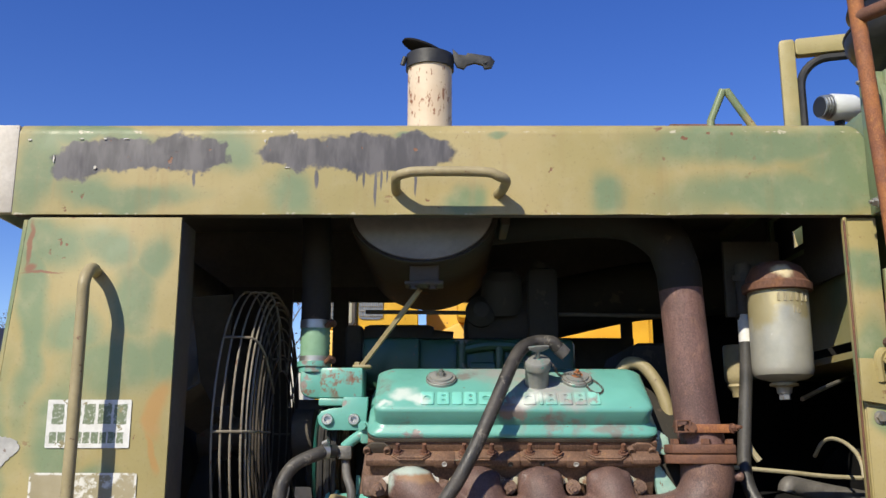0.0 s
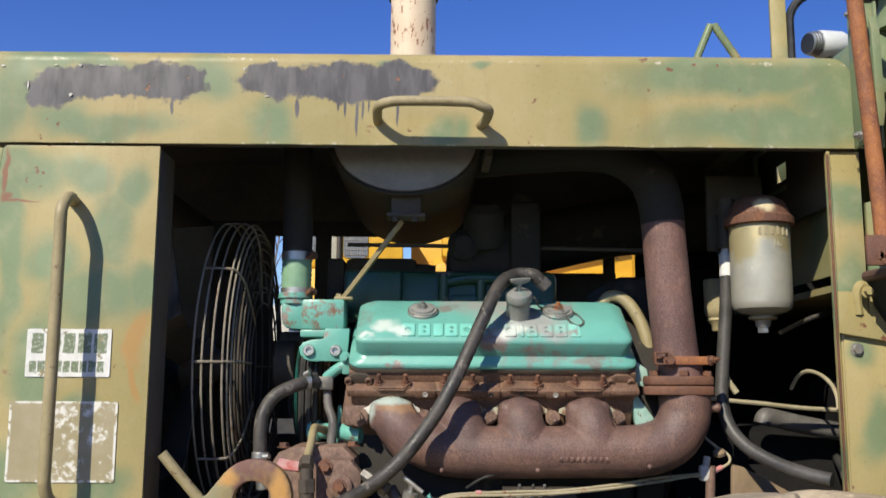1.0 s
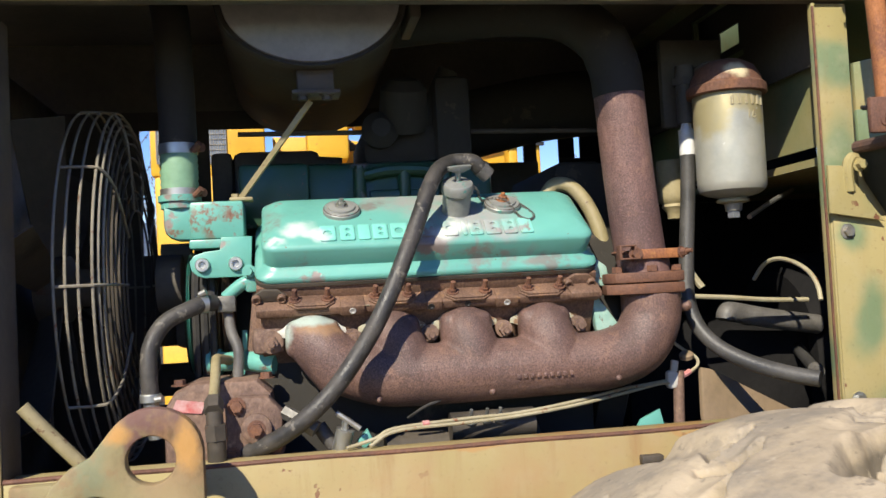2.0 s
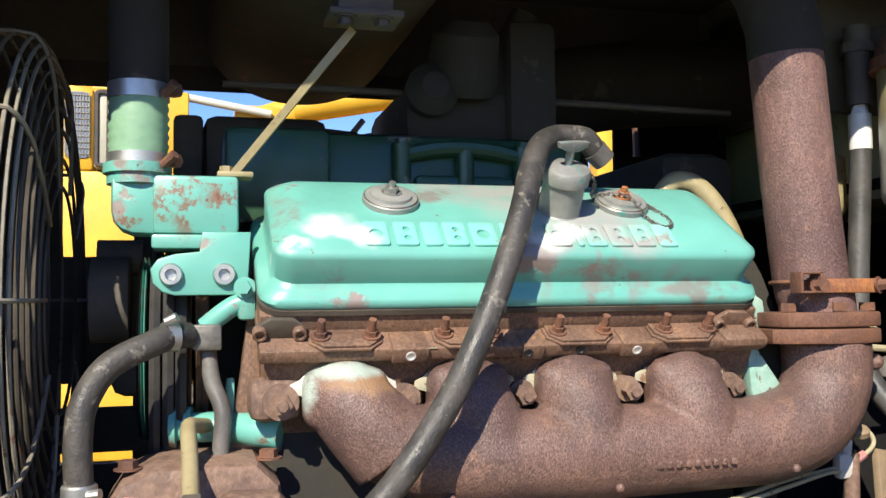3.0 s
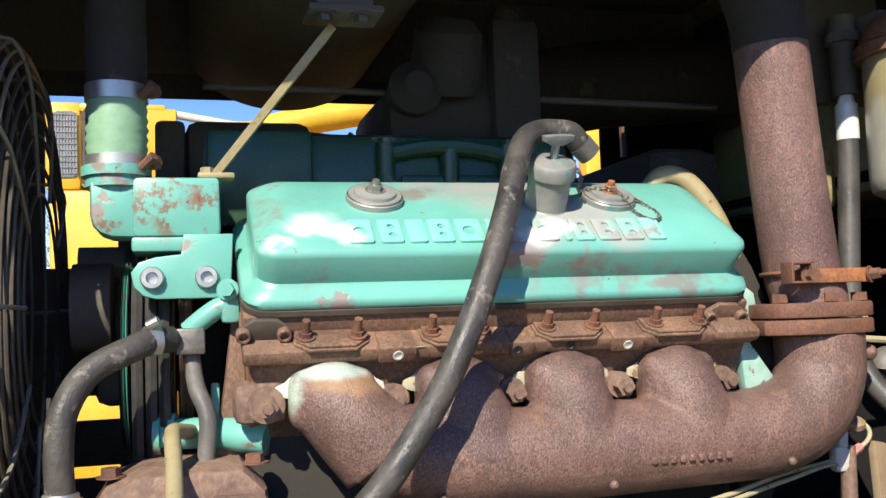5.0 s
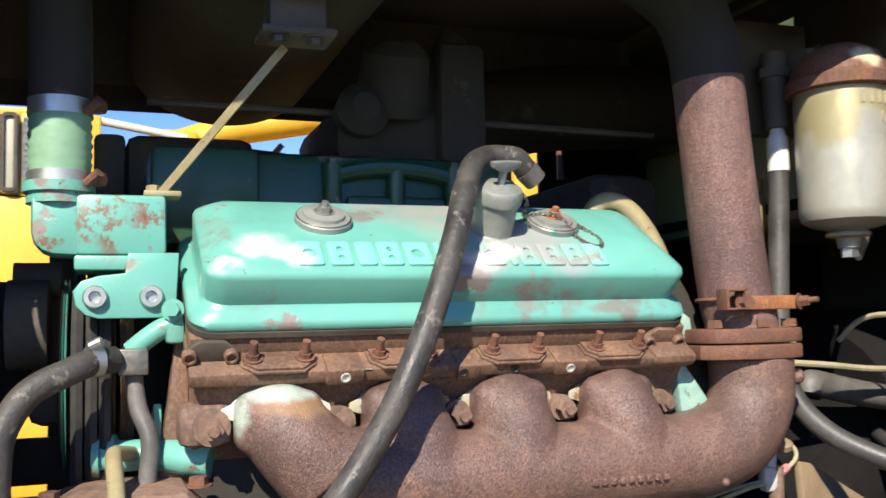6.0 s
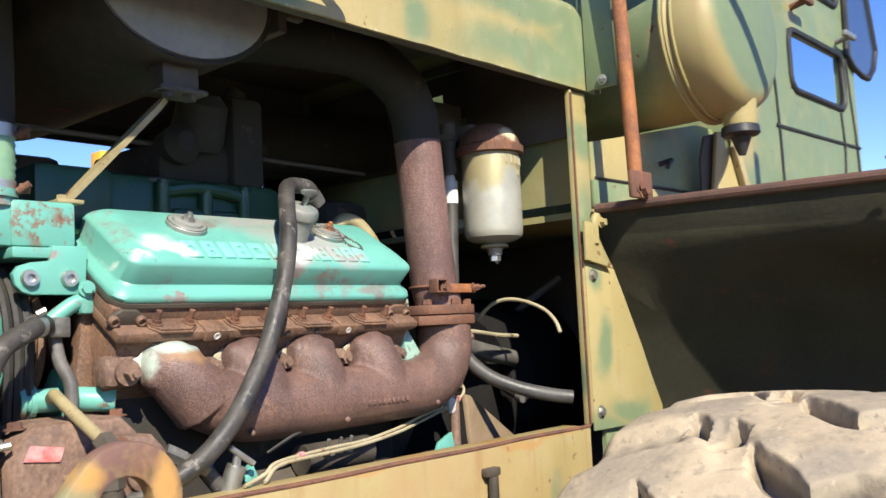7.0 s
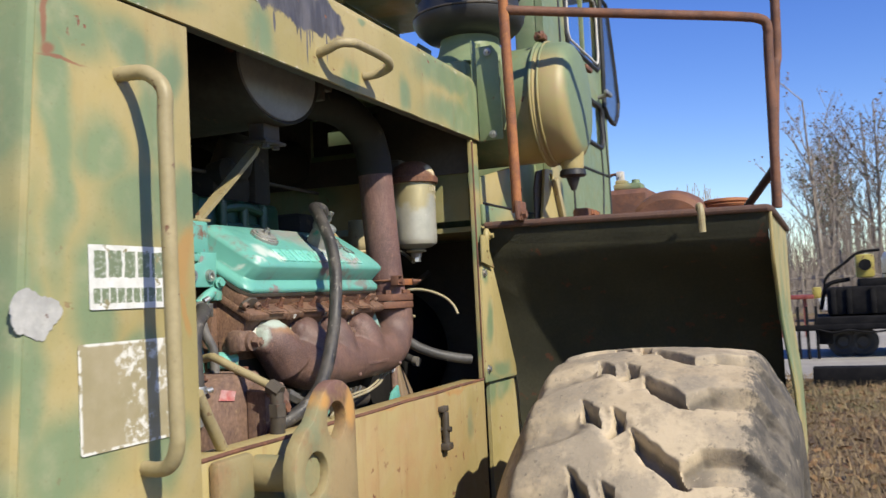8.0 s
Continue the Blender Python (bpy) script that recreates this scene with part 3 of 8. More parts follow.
def plate(bm, outline, depth, m, bevel=0.0, holes=()):
    """A flat plate: its outline and round holes in its own x, y; depth along its own z; m places it."""
    vs = [bm.verts.new((x, y, 0)) for x, y in outline]
    loops = [vs]
    for cx, cy, r in holes:
        loops.append([bm.verts.new((cx + r * math.cos(a), cy + r * math.sin(a), 0)) for a in [2 * math.pi * i / 28 for i in range(28)]])
    es = []
    for lp in loops:
        for i in range(len(lp)):
            es.append(bm.edges.new((lp[i], lp[(i + 1) % len(lp)])))
    fs = [g for g in bmesh.ops.triangle_fill(bm, edges=es, use_beauty=True)["geom"] if isinstance(g, bmesh.types.BMFace)]
    out = bmesh.ops.extrude_face_region(bm, geom=fs)
    top = [g for g in out["geom"] if isinstance(g, bmesh.types.BMVert)]
    bmesh.ops.translate(bm, vec=(0, 0, depth), verts=top)
    allv = [v for lp in loops for v in lp] + top
    if bevel:
        rim = [e for e in {e for v in allv for e in v.link_edges} if len(e.link_faces) == 2 and e.calc_face_angle(0) > 1.0 and abs((e.verts[0].co - e.verts[1].co).z) < 1e-6]
        got = bmesh.ops.bevel(bm, geom=rim, offset=bevel, segments=2, affect="EDGES", profile=0.5)
        allv = [v for v in allv if v.is_valid] + [v for f in got["faces"] for v in f.verts]
    bmesh.ops.transform(bm, matrix=m, verts=list({v for v in allv if v.is_valid}))


def facing(o, right, up):
    """A matrix whose x runs along right and y along up, from o."""
    r, u = Vector(right).normalized(), Vector(up).normalized()
    n = r.cross(u)
    return Matrix(((r.x, u.x, n.x, o[0]), (r.y, u.y, n.y, o[1]), (r.z, u.z, n.z, o[2]), (0, 0, 0, 1)))


def bolt(bm, p, d, r=0.008, h=0.008, washer=True, stud=0.0):
    p, d = Vector(p), Vector(d).normalized()
    if washer:
        cyl(bm, p, p + d * 0.002, r * 1.45, seg=16)
    cyl(bm, p + d * 0.001, p + d * h, r, r * 0.96, seg=6)
    if stud:
        cyl(bm, p + d * h * 0.9, p + d * (h + stud), r * 0.55, r * 0.48, seg=10)


def torus(bm, c, axis, R, r, seg=48, rs=8):
    f = frame_of(axis)
    tube(bm, [Vector(c) + f @ Vector((R * math.cos(a), R * math.sin(a), 0)) for a in [2 * math.pi * i / seg for i in range(seg)]], r, rs, curved=False, closed=True)


def bm_new():
    return bmesh.new()


def loft(bm, sections, cap0=True, cap1=True):
    rows = [[bm.verts.new(p) for p in s] for s in sections]
    n = len(rows[0])
    for a, b in zip(rows, rows[1:]):
        for k in range(n):
            q = (k + 1) % n
            bm.faces.new((a[k], a[q], b[q], b[k]))
    if cap0:
        bm.faces.new(rows[0][::-1])
    if cap1:
        bm.faces.new(rows[-1])

# ---------- ground and far distance ----------
def build_ground():
    bm = bm_new()
    n = 60
    span = [(-1 + 2 * i / n) for i in range(n + 1)]
    grid = [[bm.verts.new((700 * a ** 3 + 10 * a, 700 * b ** 3 + 10 * b, 0.0 if abs(a) + abs(b) < 0.25 else 0.12 * noise.noise(Vector((a * 9, b * 9, 1))))) for b in span] for a in span]
    for i in range(n):
        for j in range(n):
            bm.faces.new((grid[i][j], grid[i + 1][j], grid[i + 1][j + 1], grid[i][j + 1]))
    tagged(part("ground", bm, "ground"), "dry brown dirt ground with leaf litter and sparse grass", "ground", kind="structure")


build_ground()


# ---------- engine hood and body of the loader ----------
HY = 2.01          # the plane of the loader's near side
FAR = 3.0          # its far side
HX0, HX1 = -0.94, 0.945


def holed(bm, x0, x1, y0, y1, z0, z1, hole=(2.37, 2.64, 2.15, 2.30)):
    """An upright sheet across the bay with a rectangular cut-out."""
    a, b, c, d = hole
    for args in ((y0, a, z0, z1), (b, y1, z0, z1), (a, b, z0, c), (a, b, d, z1)):
        box(bm, x0, x1, *args)
    bmesh.ops.remove_doubles(bm, verts=bm.verts[:], dist=0.0005)


def build_hood():
    e = thing("engine_hood", (0, 2.5, 2.16), "camouflage-painted steel engine hood with grey overspray patches and chipped edges", "hood")
    bm = bm_new()
    # side plate with a rolled upper edge, roof and far side, as one bent sheet with thickness
    prof = [(HY, 2.162), (HY, 2.345)]
    prof += [(HY + 0.03 * (1 - math.cos(a)), 2.345 + 0.03 * math.sin(a)) for a in [math.pi / 2 * i / 6 for i in range(1, 7)]]
    prof += [(FAR - 0.03 + 0.03 * math.sin(a), 2.345 + 0.03 * math.cos(a)) for a in [math.pi / 2 * i / 6 for i in range(0, 7)]]
    prof += [(FAR, 2.162)]
    inner = [(FAR - 0.006, 2.162), (FAR - 0.006, 2.355), (HY + 0.006, 2.355), (HY + 0.006, 2.162)]
    loop = prof + inner
    nx = 40
    rows = []
    for x in [HX0 + (HX1 - 0.04 - HX0) * i / nx for i in range(nx + 1)] + [HX1 - 0.04 + 0.04 * math.sin(math.pi * i / 16) for i in range(1, 9)]:
        w = 0.0016 * noise.noise(Vector((x * 7, 0, 3)))
        drop = 0.04 - math.sqrt(max(0.0, 0.0016 - max(0.0, x - HX1 + 0.04) ** 2))
        rows.append([bm.verts.new((x, y + (w if y < 2.02 else 0), z - (drop if z > 2.3 else 0.0) + (0.0016 * noise.noise(Vector((x * 11, 5, 1))) if z < 2.17 else 0))) for y, z in loop])
    for a, b in zip(rows, rows[1:]):
        for k in range(len(loop)):
            q = (k + 1) % len(loop)
            bm.faces.new((a[k], a[q], b[q], b[k]))
    part("shell", bm, "hood", e)
    # added lining, its tone standing in for the dim light inside
    for args in ((HY + 0.0075, HY + 0.0095, 2.17, 2.349), (FAR - 0.0095, FAR - 0.0075, 2.166, 2.349), (HY + 0.011, FAR - 0.011, 2.350, 2.3535)):
        bm = bm_new()
        box(bm, HX0 + 0.002, HX1 - 0.045, *args)
        part("lining", bm, "lining", e, "inner lining toned for the dim light under the hood")
    bm = bm_new()
    box(bm, HX0, HX1, FAR - 0.014, FAR - 0.011, 2.118, 2.168)
    part("far_lip", bm, "bay_dark", e)
    # inner lip under the side plate
    bm = bm_new()
    box(bm, HX0, HX1, HY + 0.007, HY + 0.03, 2.162, 2.168, 0.001)
    part("lip", bm, "bay_dark", e)
    # whitish end strip with the paint gone
    bm = bm_new()
    box(bm, HX0 - 0.05, HX0, HY - 0.002, HY + 0.02, 2.165, 2.368, 0.004)
    box(bm, HX0 - 0.05, HX0 - 0.044, HY + 0.02, FAR, 2.165, 2.368, 0.002)
    part("end_strip", bm, "white_edge", e, "whitish end strip with its paint peeled off")
    # closing plate at the cab end with its fold
    bm = bm_new()
    holed(bm, HX1 - 0.006, HX1 - 0.001, HY + 0.03, FAR - 0.05, 2.17, 2.312)
    part("end_plate", bm, "camo_green", e)
    bm = bm_new()
    box(bm, HX1 + 0.002, HX1 + 0.058, HY + 0.012, HY + 0.018, 2.165, 2.50, 0.001)
    box(bm, HX1 + 0.054, HX1 + 0.06, HY - 0.0, HY + 0.03, 2.165, 2.50, 0.001)
    part("flange", bm, "camo_green", e)
    bm = bm_new()
    bolt(bm, (0.984, HY + 0.012, 2.19), (0, -1, 0), 0.010, 0.012, stud=0.008)
    part("flange_bolt", bm, "steel", e, "shiny zinc bolt")
    # grab handle on the side
    bm = bm_new()
    hz, hy = 2.236, 1.935
    tube(bm, [(-0.098, HY + 0.002, 2.214), (-0.098, 1.985, 2.221), (-0.094, 1.958, 2.231), (-0.076, hy + 0.004, hz - 0.002), (-0.04, hy, hz + 0.001), (0.09, hy, hz), (0.122, hy + 0.003, hz - 0.008), (0.139, 1.953, 2.222), (0.135, 1.982, 2.212), (0.124, HY + 0.002, 2.208)], 0.0108, 14)
    part("grab_handle", bm, "tan_tube", e, "bent tube grab handle with tan paint worn to rust")
    # flakes of bare white left by torn lettering
    rnd = random.Random(12)
    for x, z, w, h in [(-0.915, 2.333, 0.005, 0.003), (-0.747, 2.335, 0.006, 0.002), (-0.700, 2.335, 0.009, 0.0016), (-0.858, 2.29, 0.002, 0.012), (-0.765, 2.268, 0.006, 0.005), (-0.80, 2.335, 0.007, 0.0014), (-0.39, 2.33, 0.003, 0.005), (-0.34, 2.268, 0.006, 0.0015)]:
        bm = bm_new()
        ring = [(x + w * rnd.uniform(0.5, 1.1) * math.cos(q), z + h * rnd.uniform(0.5, 1.1) * math.sin(q)) for q in [math.pi * i / 4 for i in range(8)]]
        plate(bm, ring, 0.0008, facing((0, HY - 0.0017, 0), (1, 0, 0), (0, 0, 1)))
        part("paint_flake", bm, "pale", e, "chip of white old lettering")


def rounded(x0, x1, z0, z1, r, n=5):
    pts = []
    for cx, cz, a0 in ((x1 - r, z1 - r, 0), (x0 + r, z1 - r, 90), (x0 + r, z0 + r, 180), (x1 - r, z0 + r, 270)):
        pts += [(cx + r * math.cos(radians(a0 + 90 * i / n)), cz + r * math.sin(radians(a0 + 90 * i / n))) for i in range(n + 1)]
    return pts


def build_side_panel():
    e = thing("side_panel", (-0.75, 2.02, 1.0), "camouflage-painted steel side panel with torn stickers, beside the engine opening", "panel")
    bm = bm_new()
    m = facing((0, HY + 0.006, 0), (1, 0, 0), (0, 0, 1))
    plate(bm, [(-0.565, 2.155), (-0.894, 2.155), (-0.902, 2.148), (-0.968, 1.30), (-0.992, 1.0), (-0.565, 1.0)], 0.008, m, 0.002)
    part("sheet", bm, "panel", e)
    bm = bm_new()
    box(bm, -0.572, -0.564, HY + 0.007, HY + 0.11, 1.0, 2.15, 0.001)
    part("return_flange", bm, "bay_dark", e)
    # vertical grab handle
    bm = bm_new()
    hx, hy = -0.738, 1.926
    tube(bm, [(hx - 0.006, HY + 0.002, 2.033), (hx + 0.002, 1.975, 2.034), (hx + 0.003, 1.95, 2.026), (hx + 0.004, hy, 1.998), (hx + 0.004, hy, 1.94), (hx + 0.005, hy, 1.75), (hx + 0.006, hy - 0.002, 1.5), (hx + 0.007, hy, 1.448), (hx + 0.012, 1.945, 1.418), (hx + 0.02, 1.975, 1.409), (hx + 0.03, HY + 0.002, 1.408)], 0.0125, 14)
    part("grab_handle", bm, "tan_tube", e, "upright bent tube grab handle in chipped tan paint")
    # upper sticker: maker's mark kept as plain bars
    bm = bm_new()
    mm = facing((0, HY - 0.0035, 0), (1, 0, 0), (0, 0, 1))
    plate(bm, rounded(-0.82, -0.645, 1.662, 1.761, 0.003), 0.0012, mm)
    bars = [(-0.797 + 0.0325 * i, 1.731 + 0.001 * (i % 2), (0.0125, 0.0145, 0.012, 0.014, 0.0135)[i], 0.0205) for i in range(5)]
    bars += [(-0.805 + 0.0175 * i, 1.683, (0.0068, 0.0078)[i % 2], 0.0115) for i in range(9)]
    part("upper_sticker", bm, decal_paint("torn_sticker_marks", (0.16, 0.2, 0.12), bars), e, "torn white maker's sticker with green blocks")
    bm = bm_new()
    plate(bm, rounded(-0.846, -0.624, 1.449, 1.612, 0.006), 0.0012, mm)
    part("lower_sticker", bm, sticker_paint(), e, "faded tan sticker with a peeled white border")
    bm = bm_new()
    random.seed(5)
    pts = [(-0.924 + (0.043 + 0.006 * math.sin(3 * a + 1) + 0.004 * random.random()) * math.cos(a), 1.659 + (0.031 + 0.005 * math.sin(4 * a) + 0.004 * random.random()) * math.sin(a)) for a in [2 * math.pi * i / 54 for i in range(54)]]
    plate(bm, pts, 0.0012, facing((0, HY - 0.0026, 0), (1, 0, 0), (0, 0, 1)))
    part("filler_patch", bm, "grey_patch", e, "flaking grey filler patch")
    # corner post, radiator end and floor behind the panel
    bm = bm_new()
    loft(bm, [[(x + d, y, 2.15) for x, y, d in ((-0.9025, HY - 0.001, 0), (-0.912, HY + 0.003, 0), (-0.918, HY + 0.014, 0), (-0.918, FAR, 0), (-0.895, FAR, 0), (-0.895, HY + 0.012, 0))],
              [(x + d, y, 1.0) for x, y, d in ((-0.9925, HY - 0.001, 0), (-1.002, HY + 0.003, 0), (-1.008, HY + 0.014, 0), (-1.008, FAR, 0), (-0.985, FAR, 0), (-0.985, HY + 0.012, 0))]])
    part("end_sheet", bm, "camo", e)
    bm = bm_new()
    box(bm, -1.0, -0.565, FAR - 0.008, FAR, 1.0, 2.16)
    part("far_sheet", bm, "bay_dark", e)


def sticker_paint():
    s = Shader("faded_sticker")
    n1, n2 = s.noise(12.0, 6.0, 0.7), s.noise(55.0, 5.0, 0.65)
    c = s.mix(s.step(n1, 0.35, 0.7), (0.3, 0.26, 0.15), (0.36, 0.31, 0.2))
    ex = s.math("ABSOLUTE", s.math("SUBTRACT", s.axis(0), -0.735))
    ez = s.math("ABSOLUTE", s.math("SUBTRACT", s.axis(2), 1.5305))
    edge = s.math("MAXIMUM", s.step(ex, 0.104, 0.108), s.step(ez, 0.0755, 0.0785))
    edge = s.math("MULTIPLY", edge, s.step(n2, 0.42, 0.5))
    patch = s.blobs([(-0.735, 1.565, 0.03, 0.05), (-0.715, 1.475, 0.03, 0.025), (-0.66, 1.55, 0.02, 0.025), (-0.636, 1.47, 0.012, 0.035), (-0.69, 1.6, 0.05, 0.012)], s.warped(25.0, 0.08), 0.3)
    patch = s.math("MULTIPLY", patch, s.step(n2, 0.48, 0.6))
    c = s.mix(s.math("MAXIMUM", edge, patch), c, (0.66, 0.65, 0.6))
    return s.done(c, 0.5)


def build_frame():
    e = thing("frame_rail", (0.2, 2.03, 0.9), "tan and green steel frame side with rusty upper edge", "frame")
    bm = bm_new()
    box(bm, -0.563, 0.872, HY, HY + 0.012, 0.9, 1.39, 0.003)
    box(bm, -0.563, 0.872, HY + 0.0125, HY + 0.075, 1.378, 1.39, 0.002)
    part("side_plate", bm, "rail", e)
    bm = bm_new()
    tube(bm, [(-0.563 + 1.435 * i / 12, HY + 0.003, 1.391 + 0.001 * math.sin(i * 2)) for i in range(13)], 0.0045, 8)
    part("edge_bead", bm, "rust", e, "rusty rounded upper edge")
    # small torn sticker
    bm = bm_new()
    plate(bm, [(-0.10, 1.322), (-0.062, 1.322), (-0.058, 1.245), (-0.07, 1.25), (-0.094, 1.238), (-0.098, 1.27)], 0.0012, facing((0, HY - 0.003, 0), (1, 0, 0), (0, 0, 1)))
    part("sticker", bm, decal_paint("torn_small_sticker", (0.05, 0.05, 0.05), [(-0.085, 1.295, 0.009, 0.017), (-0.068, 1.28, 0.003, 0.01)]), e, "torn white sticker")
    # latch pin hanging on the side
    bm = bm_new()
    box(bm, 0.486, 0.526, HY - 0.018, HY, 1.336, 1.352, 0.003)
    cyl(bm, (0.506, HY - 0.014, 1.336), (0.506, HY - 0.014, 1.245), 0.010, seg=12)
    cyl(bm, (0.506, HY - 0.03, 1.288), (0.506, HY - 0.002, 1.288), 0.008, seg=10)
    box(bm, 0.494, 0.53, HY - 0.026, HY, 1.23, 1.25, 0.004)
    part("latch_pin", bm, "grime_shade", e, "greasy latch pin")
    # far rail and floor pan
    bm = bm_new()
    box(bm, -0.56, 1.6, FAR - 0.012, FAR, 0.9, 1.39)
    part("far_plate", bm, "bay_dark", e)
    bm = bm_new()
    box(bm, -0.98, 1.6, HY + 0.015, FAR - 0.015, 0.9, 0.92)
    part("belly_pan", bm, "bay_dark", e)


def build_post():
    e = thing("door_post", (0.915, 2.02, 1.385), "camouflage-painted steel post beside the engine opening, edge rusty", "post")
    bm = bm_new()
    box(bm, 0.884, 0.952, HY + 0.012, HY + 0.02, 1.392, 2.158, 0.002)
    box(bm, 0.877, 0.885, HY + 0.005, HY + 0.02, 1.392, 2.158, 0.002)
    part("post_sheet", bm, "post", e)
    bm = bm_new()
    box(bm, 0.876, 0.880, HY + 0.001, HY + 0.006, 1.392, 2.15, 0.001)
    part("rust_edge", bm, "rust", e, "rust-red sheet edge")
    for z in (1.727, 1.418):
        bm = bm_new()
        bolt(bm, (0.915, HY - 0.002, z), (0, -1, 0), 0.010, 0.009)
        part("post_bolt", bm, "steel", e, "bright washer-head bolt")
    # far post
    for x0, x1 in ((0.565, 0.602), (-0.352, -0.302), (-0.60, -0.482)):
        bm = bm_new()
        box(bm, x0, x1, FAR - 0.02, FAR - 0.01, 1.39, 2.16)
        part("far_post", bm, "bay_dark", e)
    for z0, z1 in ((1.545, 1.785), (1.415, 1.50)):
        bm = bm_new()
        box(bm, -0.484, -0.20, FAR - 0.034, FAR - 0.024, z0, z1, 0.003)
        part("far_rail", bm, "bay_dark", e)
    bm = bm_new()
    box(bm, 0.22, 0.602, FAR - 0.034, FAR - 0.024, 1.39, 2.003, 0.003)
    part("far_sill", bm, "bay_dark", e)


def build_body_wall():
    e = thing("body_wall", (1.3, 2.02, 0.9), "camouflage-painted steel body side behind the rear wheel, under the cab", "body panel")
    bm = bm_new()
    # near wall, from the engine opening to behind the cab
    box(bm, 0.953, 2.9, HY + 0.012, HY + 0.024, 0.9, 1.885)
    box(bm, 0.886, 0.952, HY + 0.002, HY + 0.011, 1.395, 1.80, 0.002)
    part("side_wall", bm, "wall", e)
    bm = bm_new()
    plate(bm, [(0.888, 1.378), (1.212, 1.372), (1.218, 1.385), (1.02, 1.748), (1.005, 1.753), (0.888, 1.753)], 0.006, facing((0, HY + 0.004, 0), (1, 0, 0), (0, 0, 1)), 0.002)
    part("lap_plate", bm, "wall", e)
    # upper wall beside the cab
    bm = bm_new()
    plate(bm, [(0.96, 1.93), (2.72, 1.93), (2.72, 2.16), (1.52, 2.16), (1.30, 2.115), (0.96, 2.045)], 0.012, facing((0, HY + 0.024, 0), (1, 0, 0), (0, 0, 1)), 0.002)
    part("deck_wall", bm, "camo", e)
    bm = bm_new()
    box(bm, 0.955, 2.72, HY + 0.004, HY + 0.016, 1.889, 1.955, 0.003)
    part("wall_lip", bm, "camo_green", e)
    bm = bm_new()
    cyl(bm, (0.965, HY + 0.004, 1.958), (1.95, HY + 0.004, 1.962), 0.004, seg=8)
    part("wall_seam", bm, "black", e, "dark seam")
    # firewall closing the engine bay
    bm = bm_new()
    holed(bm, 0.926, 0.934, HY + 0.02, FAR - 0.012, 2.06, 2.32)
    part("bay_end", bm, "bay_dark", e, "dark end sheet added to close the bay")
    bm = bm_new()
    holed(bm, 0.9462, 0.952, HY + 0.05, FAR - 0.012, 1.905, 2.32)
    part("firewall", bm, "camo", e)
    bm = bm_new()
    holed(bm, 0.986, 0.990, 2.3, 2.75, 2.05, 2.320, (2.50, 2.60, 2.212, 2.262))
    # unseen lid and sides added to keep sunlight out of the gap
    box(bm, 0.953, 0.992, 2.28, 2.77, 2.3215, 2.326)
    box(bm, 0.953, 0.985, 2.29, 2.298, 2.05, 2.320)
    box(bm, 0.953, 0.985, 2.752, 2.76, 2.05, 2.320)
    part("cover_sheet", bm, "bay_dark", e)
    bm = bm_new()
    box(bm, 0.952, 1.45, HY + 0.03, FAR - 0.02, 1.868, 1.884)
    part("firewall_shelf", bm, "camo", e)
    bm = bm_new()
    box(bm, 1.45, 1.47, HY + 0.03, FAR - 0.02, 0.92, 1.9)
    part("bulkhead", bm, "bay_dark", e)
    # black replaces the shade on this far sheet
    bm = bm_new()
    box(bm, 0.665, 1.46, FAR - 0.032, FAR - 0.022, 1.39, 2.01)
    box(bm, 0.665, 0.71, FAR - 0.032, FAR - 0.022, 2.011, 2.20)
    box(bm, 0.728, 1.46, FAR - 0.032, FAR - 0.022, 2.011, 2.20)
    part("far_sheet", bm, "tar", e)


build_hood()
build_side_panel()
build_frame()
build_post()
build_body_wall()


# ---------- fender over the rear wheel ----------
WX, WZ, WR, WY0, WY1 = 0.62, 0.745, 0.748, 1.135, 1.70
RIM0, RIM1 = Vector((0.948, HY, 1.888)), Vector((1.045, 1.14, 1.884))


